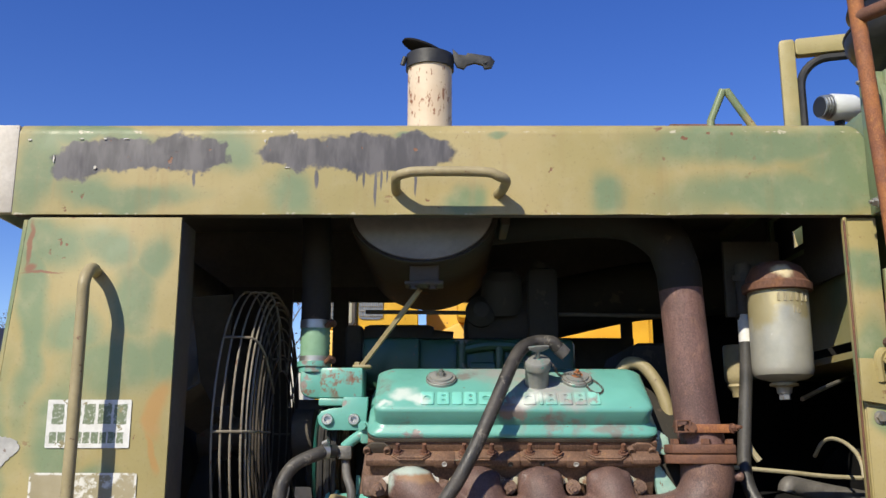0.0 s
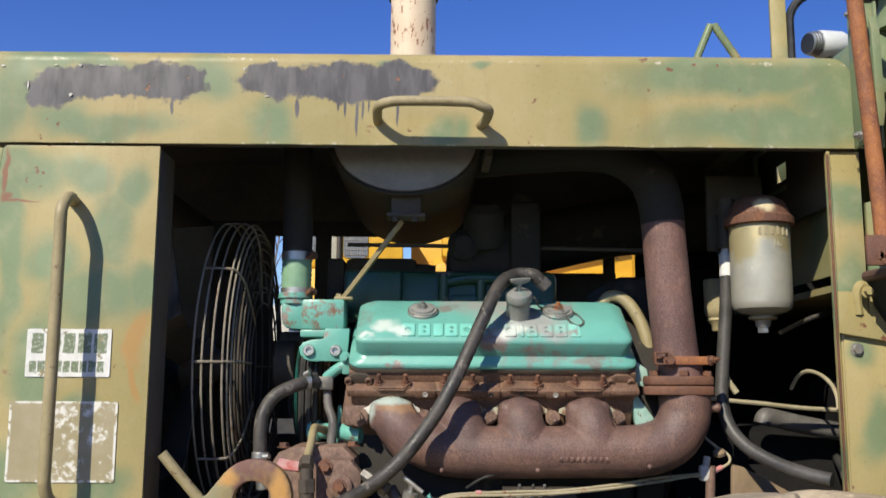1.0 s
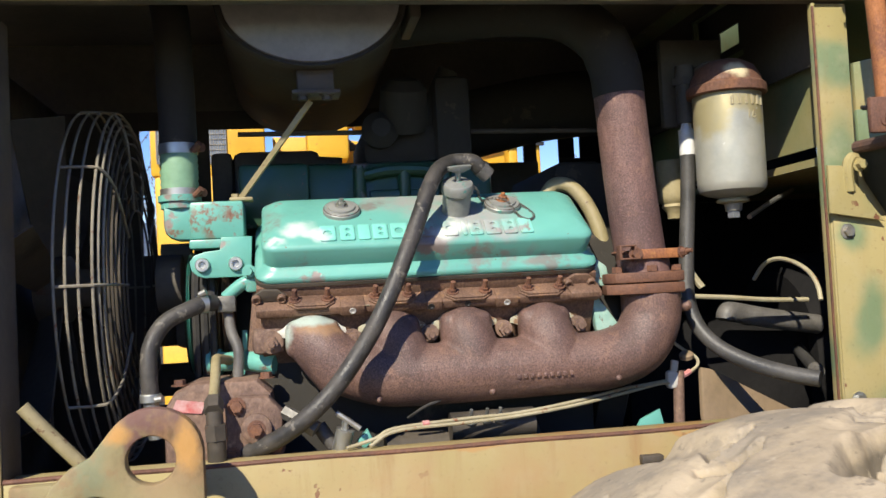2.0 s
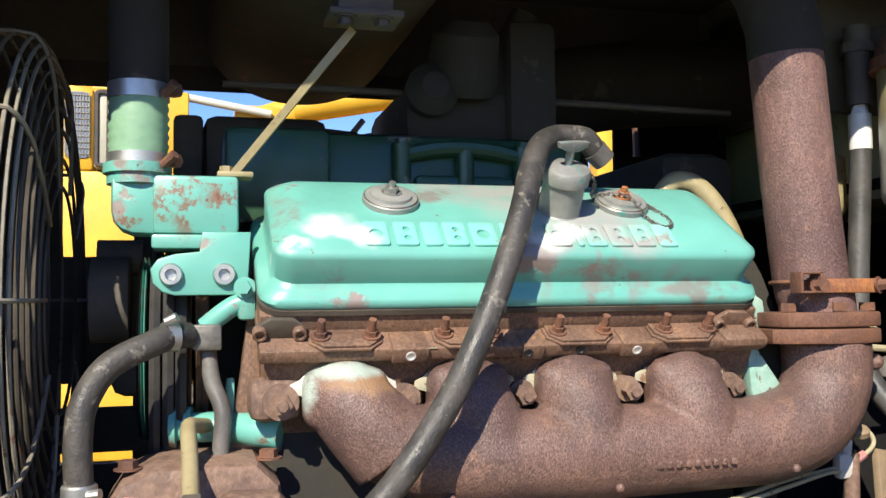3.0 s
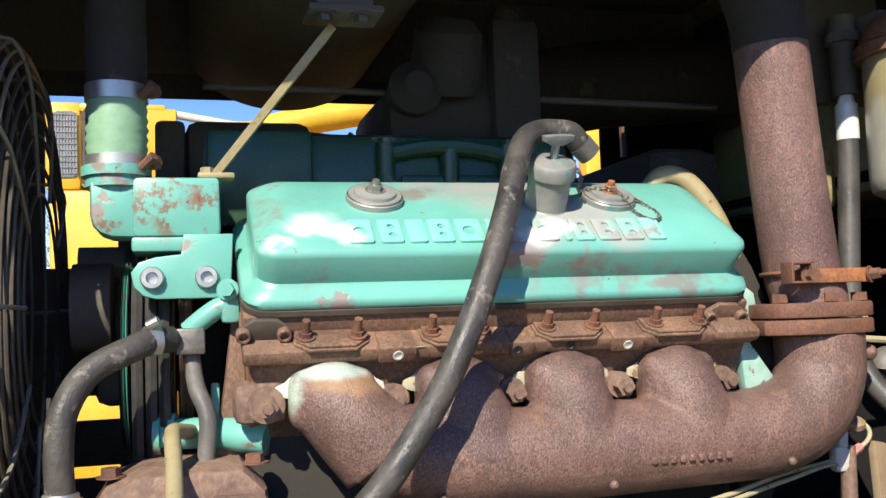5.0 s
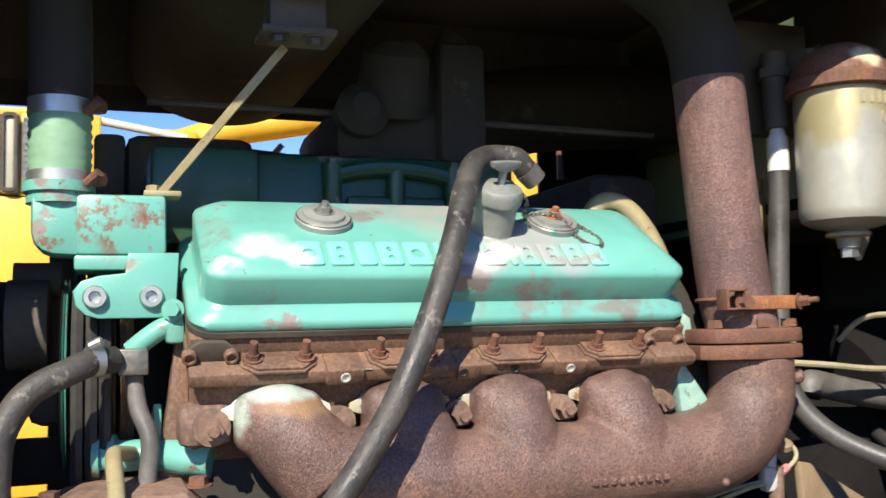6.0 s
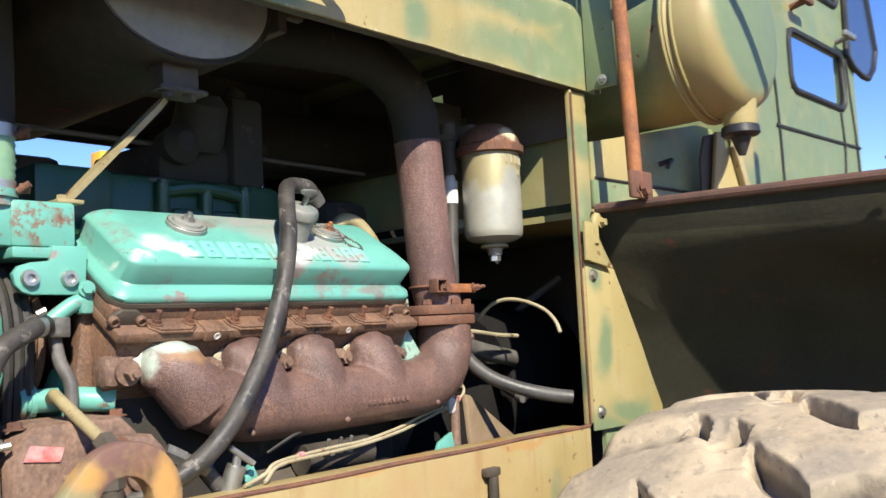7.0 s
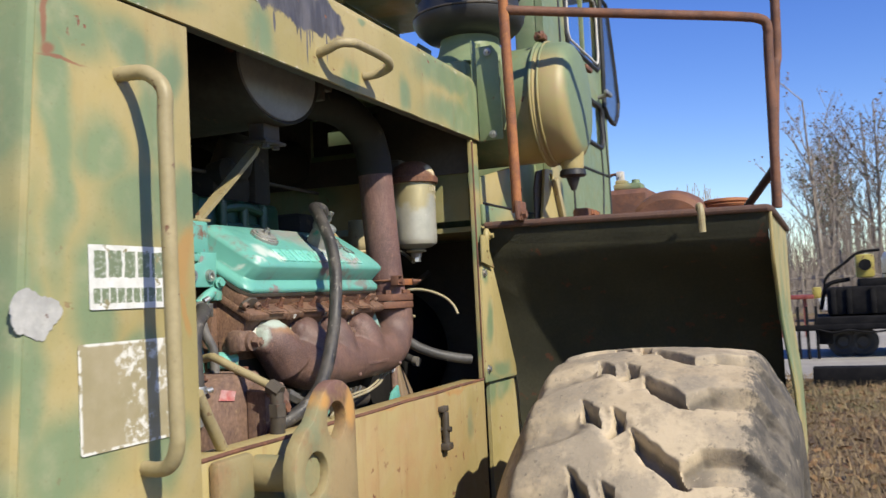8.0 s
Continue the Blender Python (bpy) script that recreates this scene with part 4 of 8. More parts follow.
def build_fender():
    e = thing("rear_fender", (1.2, 1.6, 1.888), "deep steel rear wheel fender, shaded inside, with rusty upper rim", "fender")
    # inner sheet curving down behind the wheel
    bm = bm_new()
    at_wall = [(0.0, 1.882), (0.010, 1.82), (0.045, 1.765), (0.085, 1.70), (0.125, 1.63), (0.165, 1.56), (0.205, 1.48), (0.245, 1.41), (0.27, 1.30), (0.29, 1.1), (0.30, 0.95)]
    prof = [(0.0, 1.882), (0.012, 1.80), (0.045, 1.765), (0.10, 1.745), (0.20, 1.70), (0.30, 1.625), (0.38, 1.53), (0.44, 1.43), (0.48, 1.30), (0.50, 1.1), (0.51, 0.95)]
    ny = 14
    rows = []
    for j in range(ny + 1):
        p, k = RIM0.lerp(RIM1, j / ny), min(1.0, 1.5 * j / ny)
        rows.append([bm.verts.new((p.x + a + (b - a) * k, p.y, za + (zb - za) * k)) for (a, za), (b, zb) in zip(at_wall, prof)])
    for a, b in zip(rows, rows[1:]):
        for k in range(len(prof) - 1):
            bm.faces.new((a[k], a[k + 1], b[k + 1], b[k]))
    bmesh.ops.solidify(bm, geom=bm.faces[:], thickness=0.006)
    part("inner_sheet", bm, "fender_inner", e, "inner fender sheet, its shade put into a dark green")
    # deck on top
    bm = bm_new()
    plate(bm, [(0.95, HY - 0.002), (1.045, 1.143), (1.06, 1.137), (2.3, 1.137), (2.3, HY - 0.002)], 0.008, facing((0, 0, 1.881), (1, 0, 0), (0, 1, 0)))
    part("deck", bm, "rust", e, "rusty deck plate")
    # rim angle along the front edge
    bm = bm_new()
    tube(bm, [RIM0 + Vector((-0.004, -0.004, -0.006)), RIM0.lerp(RIM1, 0.3) + Vector((-0.004, 0, -0.006)), RIM0.lerp(RIM1, 0.7) + Vector((-0.004, 0, -0.007)), RIM1 + Vector((-0.004, 0, -0.007)), (1.06, 1.132, 1.874), (1.3, 1.130, 1.874), (2.3, 1.130, 1.874)], 0.012, 10, curved=False)
    part("rim", bm, "rust_dark", e, "dark rust-brown rolled rim")
    # outer skirt with the wheel arch, bowed out a little towards its lower edge
    arch = [(1.058, 1.872, 0), (1.060, 1.74, 0), (1.13, 1.68, 0), (1.19, 1.638, 0), (1.30, 1.53, 0), (1.37, 1.40, 0), (1.40, 1.28, 0), (1.42, 1.1, 0), (1.43, 0.95, 0)]
    bm = bm_new()
    plate(bm, [(x0, z) for x0, z, _ in arch[:5]] + [(2.3, 1.53), (2.3, 1.872)], 0.006, facing((0, 1.1385, 0), (1, 0, 0), (0, 0, 1)))
    part("skirt", bm, "camo", e)
    bm = bm_new()
    secs = []
    for x0, z in ((1.30, 1.529), (1.37, 1.40), (1.40, 1.28), (1.42, 1.1), (1.43, 0.95)):
        y = 1.133 - 0.030 * min(1.0, max(0.0, (1.55 - z) / 0.3))
        secs.append([(x0, y, z), (2.3, y, z), (2.3, y + 0.006, z), (x0, y + 0.006, z)])
    loft(bm, secs)
    part("lower_skirt", bm, "camo", e)
    bm = bm_new()
    tube(bm, [(x0, 1.133 - 0.030 * min(1.0, max(0.0, (1.55 - z) / 0.3)), z) for x0, z, _ in arch], 0.006, 8, 3)
    part("arch_bead", bm, "camo_tan", e)
    # bent bracket at the inner end of the rim
    bm = bm_new()
    tube(bm, [(0.935, 2.0, 1.862), (0.922, 1.995, 1.86), (0.915, 1.995, 1.842), (0.918, 1.997, 1.80)], 0.010, 8)
    plate(bm, [(0.875, 1.761), (0.983, 1.743), (0.904, 1.848), (0.876, 1.849)], 0.008, facing((0, 2.002, 0), (1, 0, 0), (0, 0, 1)), 0.002)
    bolt(bm, (0.935, 1.99, 1.848), (0, -1, 0), 0.009, 0.014)
    part("bracket", bm, "camo_tan", e, "bent tan bracket with a bolt")
    bm = bm_new()
    tube(bm, [(0.975, 1.33, 1.885), (0.94, 1.325, 1.89), (0.925, 1.32, 1.875), (0.925, 1.318, 1.81)], 0.011, 10)
    part("hook_tab", bm, "tan_tube", e, "tan bent tab")


PITCH = 2 * math.pi / 22
# pockets and grooves of one lug: outline (along the tread, across it), depth and width of the slope
POCKETS = [([(-0.26, 0.28), (-0.06, 0.358), (0.20, 0.386), (0.10, 0.294)], 0.055, 0.016),
           ([(-0.12, 0.415), (-0.02, 0.472), (0.22, 0.482), (0.36, 0.425), (0.30, 0.402), (0.16, 0.43)], 0.046, 0.015),
           ([(0.20, 0.505), (0.36, 0.575), (0.66, 0.695), (0.93, 0.742), (0.90, 0.680), (0.66, 0.570), (0.42, 0.515)], 0.055, 0.018),
           ([(0.50, 0.78), (0.42, 1.10), (0.86, 1.10), (0.90, 0.72), (0.70, 0.70)], 0.046, 0.022),
           ([(-0.20, 0.30), (0.22, 0.32), (0.66, 0.02), (0.78, -0.10), (0.16, -0.10), (0.06, 0.08)], 0.022, 0.045),
           ([(-0.10, 0.38), (0.10, 0.50), (0.52, 0.56), (0.58, 0.47), (0.28, 0.37)], 0.010, 0.030)]


def inside(u, v, poly):
    """Distance in metres from the outline, positive within it."""
    best, within = 1e9, False
    n = len(poly)
    for i in range(n):
        ax, ay = poly[i][0] * 0.213, poly[i][1] * 0.565
        bx, by = poly[(i + 1) % n][0] * 0.213, poly[(i + 1) % n][1] * 0.565
        px, py = u * 0.213, v * 0.565
        dx, dy = bx - ax, by - ay
        k = max(0.0, min(1.0, ((px - ax) * dx + (py - ay) * dy) / (dx * dx + dy * dy)))
        best = min(best, math.hypot(px - ax - k * dx, py - ay - k * dy))
        if (ay > py) != (by > py) and px < (bx - ax) * (py - ay) / (by - ay) + ax:
            within = not within
    return best if within else -best


def tread_table(nu, nv):
    """Depth of the cuts over one lug's pitch, on a grid."""
    table = []
    for i in range(nu):
        row = []
        for j in range(nv + 1):
            d = 0.0
            for off in (-1, 0, 1):
                for poly, depth, soft in POCKETS:
                    k = inside(i / nu + off, j / nv, poly) / soft + 0.3
                    if k > 0:
                        k = min(1.0, k)
                        d = max(d, depth * k * k * (3 - 2 * k))
            # lugs fall away a little towards their edges
            row.append(d)
        table.append(row)
    return table


def build_wheel():
    e = thing("loader_wheel", (WX, (WY0 + WY1) / 2, 0), "large loader wheel with worn, dust-covered tread on dirt", "wheel")
    bm = bm_new()
    nt, nu = 150, 120
    table = tread_table(nu, nt)
    prof = []
    half = (WY1 - WY0) / 2
    mid = (WY1 + WY0) / 2
    for j in range(nt + 1):
        v = j / nt
        q = 2 * v - 1
        prof.append((j, WR - 0.022 * q * q - 0.045 * (max(0, abs(q) - 0.86) / 0.14) ** 1.7 - (0.012 if q < 0 else 0.0) * (max(0, -q - 0.6) / 0.4) ** 2, mid - q * half))
    outer = [(-2 - k, WR - r, WY0 - o) for k, (r, o) in enumerate(((0.085, 0.010), (0.10, 0.022), (0.14, 0.042), (0.20, 0.060), (0.27, 0.066), (0.33, 0.055), (0.365, 0.02), (0.37, -0.02)))]
    inner = [(-1, WR - r, WY1 + o) for r, o in ((0.11, 0.012), (0.14, 0.035), (0.20, 0.07), (0.27, 0.085), (0.33, 0.065), (0.365, 0.01), (0.37, -0.04))][::-1]
    prof = inner + prof + outer
    # fine steps where the tread faces the open side, coarse ones elsewhere
    angles = [radians(-104 + 0.16 * i) for i in range(812)]
    angles += [radians(26 + 1.0 * i) for i in range(230)]
    rings = []
    for th in angles:
        ring = []
        s5, c5 = math.sin(th), math.cos(th)
        for j, r, y in prof:
            rr = r
            if j >= 0:
                v = j / nt
                n = noise.noise(Vector((c5 * 5, s5 * 5, v * 3)))
                f = noise.noise(Vector((c5 * 26, s5 * 26, v * 16)))
                w = noise.noise(Vector((c5 * 13, s5 * 13, v * 7 + 4)))
                u = (-th - 0.2862) / PITCH + 0.05 * w + 0.02 * f
                vv = min(nt - 0.001, max(0.0, (v + 0.012 * w - 0.006 * f) * nt))
                fu = (u - math.floor(u)) * nu
                iu, iv = int(fu) % nu, int(vv)
                a, b = fu - int(fu), vv - iv
                t0, t1 = table[iu], table[(iu + 1) % nu]
                d = (t0[iv] * (1 - b) + t0[iv + 1] * b) * (1 - a) + (t1[iv] * (1 - b) + t1[iv + 1] * b) * a
                rough = 1.0 + 2.5 * min(1.0, d / 0.02)
                rr = r - d + 0.0032 * n + 0.0009 * f * rough
            elif -5 <= j <= -2:
                # grooves run out over the shoulder
                u = (-th - 0.2862) / PITCH
                rr = r - table[int((u - math.floor(u)) * nu) % nu][nt] * (0.85, 0.6, 0.3, 0.1)[-2 - j]
            ring.append((WX + rr * s5, y, WZ + rr * c5))
        rings.append(ring)
    m = len(prof)
    mesh_verts = [p for ring in rings for p in ring]
    mesh_faces = []
    for i in range(len(rings)):
        a, b = i * m, ((i + 1) % len(rings)) * m
        mesh_faces += [(a + k, a + k + 1, b + k + 1, b + k) for k in range(m - 1)]
    me = bpy.data.meshes.new("tyre")
    me.from_pydata(mesh_verts, [], mesh_faces)
    bm.from_mesh(me)
    bpy.data.meshes.remove(me)
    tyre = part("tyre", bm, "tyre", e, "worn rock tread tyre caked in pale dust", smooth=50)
    bm = bm_new()
    lathe(bm, [(0.385, 0.0), (0.39, 0.02), (0.37, 0.05), (0.36, 0.16), (0.30, 0.2), (0.12, 0.21), (0.11, 0.12), (0.0, 0.12)], (WX, WY0 + 0.02, WZ), (0, 1, 0), 48)
    part("rim", bm, "camo_tan", e)
    for i in range(12):
        a = 2 * math.pi * i / 12
        bm = bm_new()
        bolt(bm, (WX + 0.22 * math.cos(a), WY0 + 0.235, WZ + 0.22 * math.sin(a)), (0, -1, 0), 0.014, 0.02)
        part("wheel_nut", bm, "rust", e)
    bm = bm_new()
    cyl(bm, (WX, WY0 + 0.1, WZ), (WX, 2.2, WZ), 0.12, seg=24)
    part("axle", bm, "grime_shade", e)


build_fender()
build_wheel()



# ---------- engine ----------
BANK = Matrix.Translation((0, 2.155, 1.75)) @ Matrix(((1, 0, 0, 0), (0, 0.848, -0.53, 0), (0, 0.53, 0.848, 0), (0, 0, 0, 1)))
# in the bank's own frame x runs along the engine, y back over the cover, z up out of it; the cover's front ledge is the origin


def bank_part(name, bm, material, parent, label="", smooth=35):
    bmesh.ops.transform(bm, matrix=BANK, verts=bm.verts[:])
    return part(name, bm, material, parent, label, smooth)


def rim_loop(x0, x1, y0, y1, z, r, n=6):
    return [(x, y, z) for x, y in rounded(x0, x1, y0, y1, r, n)]


def build_engine():
    e = thing("diesel_engine", (0.15, 2.5, 1.2), "rusty diesel engine with bright turquoise rocker cover and rust-brown exhaust manifold", "engine")
    # rocker cover: flared foot, upright sides, crowned top
    bm = bm_new()
    X0, X1 = -0.152, 0.478
    loft(bm, [rim_loop(X0 - 0.014, X1 + 0.012, -0.016, 0.205, -0.067, 0.03),
              rim_loop(X0 - 0.016, X1 + 0.014, -0.018, 0.207, -0.061, 0.03),
              rim_loop(X0 - 0.013, X1 + 0.011, -0.015, 0.204, -0.054, 0.03),
              rim_loop(X0 - 0.003, X1 + 0.002, -0.003, 0.196, -0.049, 0.028),
              rim_loop(X0 + 0.001, X1 - 0.002, 0.002, 0.192, -0.043, 0.028),
              rim_loop(X0 - 0.001, X1 + 0.001, -0.006, 0.188, -0.007, 0.026),
              rim_loop(X0 + 0.001, X1 - 0.001, -0.004, 0.184, -0.001, 0.025),
              rim_loop(X0 + 0.008, X1 - 0.007, 0.002, 0.180, 0.0035, 0.024),
              rim_loop(X0 + 0.022, X1 - 0.020, 0.030, 0.172, 0.0105, 0.02),
              rim_loop(X0 + 0.040, X1 - 0.040, 0.060, 0.160, 0.0145, 0.02)])
    cover = bank_part("rocker_cover", bm, "cover", e, "turquoise rocker cover, paint scuffed to grey primer", 50)
    bm = bm_new()
    loft(bm, [rim_loop(X0 - 0.016, X1 + 0.014, -0.018, 0.21, -0.075, 0.03), rim_loop(X0 - 0.016, X1 + 0.014, -0.018, 0.21, -0.068, 0.03)])
    bank_part("cover_gasket", bm, "grime_shade", e, "dark gasket")
    # raised lettering kept as plain embossed blocks
    slope = Matrix.Translation((0, 0.007, 0.0028)) @ Matrix.Rotation(math.atan(0.21), 4, "X")
    for x0, x1, kind in ((-0.046, -0.016, 1), (-0.009, 0.019, 2), (0.025, 0.048, 0), (0.052, 0.081, 2), (0.086, 0.119, 1), (0.126, 0.134, 0), (0.141, 0.169, 0), (0.186, 0.214, 1), (0.222, 0.231, 0), (0.236, 0.262, 2), (0.267, 0.297, 2), (0.302, 0.329, 2), (0.334, 0.360, 0)):
        bm = bm_new()
        cx, r = (x0 + x1) / 2, 0.0065
        holes = [(cx, 0.021, 0.0078)] if kind == 1 else ([(cx + 0.002, 0.0135, 0.0042), (cx + 0.002, 0.0295, 0.0042)] if kind == 2 else [])
        plate(bm, rounded(x0, x1, 0.0, 0.043, 0.004, 3), 0.0055, slope, 0.0016, holes)
        bank_part("embossed_block", bm, "cover_raised", cover)
    # round caps with their studs, filler neck with T-handle
    for x, mat in ((0.0, "filler_grey"), (0.318, "filler_grey")):
        bm = bm_new()
        lathe(bm, [(0.036, 0.004), (0.036, 0.011), (0.033, 0.014), (0.027, 0.014), (0.026, 0.018), (0.020, 0.019), (0.0, 0.019)], (x, 0.105, 0.010), seg=32)
        cap = bank_part("cover_cap", bm, mat, e, "round grey cover cap")
        bm = bm_new()
        torus(bm, (x, 0.105, 0.0225), (0, 0, 1), 0.0335, 0.0013, 36, 6)
        bank_part("cap_seam", bm, "grime_shade", cap)
        bm = bm_new()
        bolt(bm, (x, 0.105, 0.028), (0, 0, 1), 0.009, 0.009, stud=0.006)
        bank_part("cap_nut", bm, "steel" if x < 0.1 else "rust_bright", cap)
    bm = bm_new()
    lathe(bm, [(0.030, 0.0), (0.030, 0.005), (0.0275, 0.008), (0.0275, 0.048), (0.031, 0.050), (0.032, 0.064), (0.029, 0.069), (0.012, 0.073), (0.0, 0.074)], (0.222, 0.088, 0.008), seg=32)
    neck = bank_part("oil_filler", bm, "filler_grey", e, "grey oil filler neck with worn turquoise paint")
    bm = bm_new()
    cyl(bm, (0.222, 0.088, 0.078), (0.222, 0.088, 0.108), 0.0055, seg=10)
    plate(bm, [(-0.024, 0.0), (-0.008, -0.006), (0.008, -0.006), (0.024, 0.0), (0.026, 0.007), (0.010, 0.008), (-0.010, 0.008), (-0.026, 0.007)], 0.009, facing((0.222, 0.0925, 0.104), (0.92, 0.38, -0.1), (0, 0.1, 1)), 0.0015)
    bank_part("tee_handle", bm, "filler_grey", neck, "cast T-handle")
    bm = bm_new()
    pts = smooth_path([(0.248, 0.090, 0.066), (0.262, 0.085, 0.052), (0.270, 0.10, 0.03), (0.282, 0.118, 0.014), (0.298, 0.108, 0.024), (0.322, 0.092, 0.026), (0.338, 0.066, 0.010), (0.346, 0.050, 0.008), (0.357, 0.043, 0.007), (0.368, 0.050, 0.007), (0.372, 0.068, 0.007), (0.362, 0.092, 0.009), (0.350, 0.104, 0.012)], 4)
    pts = [p + Vector((0, 0, 0.0075)) for p in pts]
    for i, (a, b) in enumerate(zip(pts, pts[1:])):
        d = (b - a).normalized()
        s = d.cross(Vector((0, 0, 1))).normalized() if i % 2 else d.cross(d.cross(Vector((0, 0, 1)))).normalized()
        mid = (a + b) / 2
        tube(bm, [mid + d * 0.0046 * math.cos(q) + s * 0.0026 * math.sin(q) for q in [2 * math.pi * k / 10 for k in range(10)]], 0.0009, 5, curved=False, closed=True)
    bank_part("chain", bm, "chain", neck, "thin dark chain")

    # cylinder head: front face, stud ledge and the deck below it
    for name, args in (("cylinder_head", (-0.166, 0.488, -0.0155, 0.24, -0.111, -0.076, 0.003)), ("stud_rail", (-0.168, 0.486, -0.052, 0.24, -0.119, -0.101, 0.004)), ("head_deck", (-0.160, 0.482, -0.042, 0.24, -0.30, -0.119, 0.004))):
        bm = bm_new()
        box(bm, *args)
        bank_part(name, bm, "head", e, "rust-brown cast iron")
    bm = bm_new()
    box(bm, 0.425, 0.492, -0.058, -0.012, -0.115, -0.095, 0.009)
    bank_part("end_boss", bm, "head", e)
    # octagonal plates with pairs of studs
    for x0, x1, studs in ((-0.111, -0.024, (-0.097, -0.037)), (0.039, 0.128, (0.052, 0.114)), (0.183, 0.273, (0.199, 0.261)), (0.327, 0.418, (0.346, 0.408))):
        bm = bm_new()
        plate(bm, [(x0, -0.006), (x0, -0.028), (x0 + 0.016, -0.043), (x1 - 0.016, -0.043), (x1, -0.028), (x1, -0.006)], 0.0035, Matrix.Translation((0, -0.012, -0.101)), 0.0008)
        plate(bm, [(x0 + 0.003, -0.006), (x0 + 0.003, -0.027), (x0 + 0.017, -0.040), (x1 - 0.017, -0.040), (x1 - 0.003, -0.027), (x1 - 0.003, -0.006)], 0.0035, Matrix.Translation((0, -0.012, -0.0976)), 0.0008)
        ledge = bank_part("stud_ledge", bm, "head", e)
        for x in studs:
            bm = bm_new()
            bolt(bm, (x, -0.033, -0.094), (0, 0, 1), 0.0080, 0.008, stud=0.0)
            cyl(bm, (x, -0.033, -0.087), (x, -0.033, -0.071), 0.0052, 0.0048, seg=12)
            bank_part("stud_nut", bm, "rust", ledge)
    for x0, x1, hx, mat in ((-0.014, 0.030, 0.008, "pale"), (0.148, 0.176, 0.155, "black"), (0.281, 0.323, 0.301, "pale")):
        bm = bm_new()
        box(bm, x0, x1, -0.057, -0.02, -0.118, -0.098, 0.0015)
        pad = bank_part("drilled_pad", bm, "head", e)
        bm = bm_new()
        lathe(bm, [(0.0062, 0.0), (0.0062, 0.0012), (0.0042, 0.0012), (0.0036, 0.0004), (0.0, 0.0004)], (hx, -0.057, -0.108), (0, -1, 0), 18)
        bank_part("drill_hole", bm, mat, pad)
    bm = bm_new()
    lathe(bm, [(0.0062, 0.0), (0.0062, 0.0012), (0.0042, 0.0012), (0.0036, 0.0004), (0.0, 0.0004)], (0.226, -0.052, -0.109), (0, -1, 0), 18)
    bank_part("drill_hole", bm, "black", e)
    # pale scribed lines of scraped paint on the ledge
    bm = bm_new()
    box(bm, 0.03, 0.04, -0.0525, -0.0515, -0.1015, -0.1005)
    bank_part("scraped_edge", bm, "gasket", e)
    # oval blanking plates
    for cx, w in ((-0.143, 0.031), (0.452, 0.032)):
        bm = bm_new()
        pts = [(cx - w, -0.093), (cx - w, -0.103), (cx - 0.017, -0.1065), (cx + 0.017, -0.1065), (cx + w, -0.103), (cx + w, -0.093), (cx + 0.015, -0.080), (cx - 0.012, -0.079)]
        plate(bm, pts, 0.008, facing((0, -0.0165, 0.004), (1, 0, 0), (0, 0, 1)), 0.002)
        ov = bank_part("oval_cover", bm, "grime_shade" if cx < 0 else "head", e, "oval blanking plate" + (", sooty black" if cx < 0 else ""))
        for dx in (-0.0235, 0.0225):
            bm = bm_new()
            lathe(bm, [(0.0085, 0.0), (0.0085, 0.008), (0.0075, 0.0095), (0.0052, 0.0095), (0.0048, 0.005), (0.0, 0.005)], (cx + dx, -0.0235, -0.092), (0, -1, 0), 18)
            bank_part("plate_bolt", bm, "head", ov)

    # exhaust manifold: a cast log with four ports and an elbow turning up to a flange
    bm = bm_new()

    def ell(p, rx, ry, rz):
        r = bmesh.ops.create_icosphere(bm, subdivisions=3, radius=1.0)["verts"]
        bmesh.ops.transform(bm, matrix=Matrix.Translation(p) @ Matrix.Diagonal((rx, ry, rz, 1)), verts=r)
    tube(bm, [(-0.030, 2.178, 1.545), (0.0, 2.174, 1.522), (0.06, 2.172, 1.506), (0.12, 2.172, 1.502), (0.25, 2.173, 1.502), (0.42, 2.175, 1.504), (0.50, 2.176, 1.508), (0.56, 2.18, 1.53), (0.592, 2.185, 1.575), (0.597, 2.188, 1.618), (0.597, 2.188, 1.632)],
         lambda u: 0.050 + 0.008 * min(1, u * 5) if u < 0.7 else 0.058 + 0.004 * (u - 0.7), 24, 8)
    for x, lean in ((-0.067, 0.055), (0.083, 0.022), (0.222, 0.012), (0.376, 0.016)):
        tube(bm, [(x, 2.212, 1.583), (x, 2.190, 1.579), (x + lean * 0.35, 2.178, 1.556), (x + lean, 2.173, 1.515)], lambda u: 0.0455 + 0.010 * u, 22, 6)
        box(bm, x - 0.0505, x + 0.0505, 2.158, 2.212, 1.545, 1.6165, 0.020, None, 4)
    ell((0.665, 2.175, 1.602), 0.012, 0.012, 0.012)
    man = part("exhaust_manifold", bm, "manifold", e, "rough cast-iron exhaust manifold covered in brown rust", 180)
    mod = man.modifiers.new("cast", "REMESH")
    mod.mode, mod.voxel_size, mod.use_smooth_shade = "VOXEL", 0.0036, True
    sm = man.modifiers.new("soft", "SMOOTH")
    sm.factor, sm.iterations = 0.6, 4
    # thin port gaskets with ears, showing above each port
    for x, mat in ((-0.067, "pale"), (0.083, "gasket"), (0.222, "gasket"), (0.376, "gasket")):
        bm = bm_new()
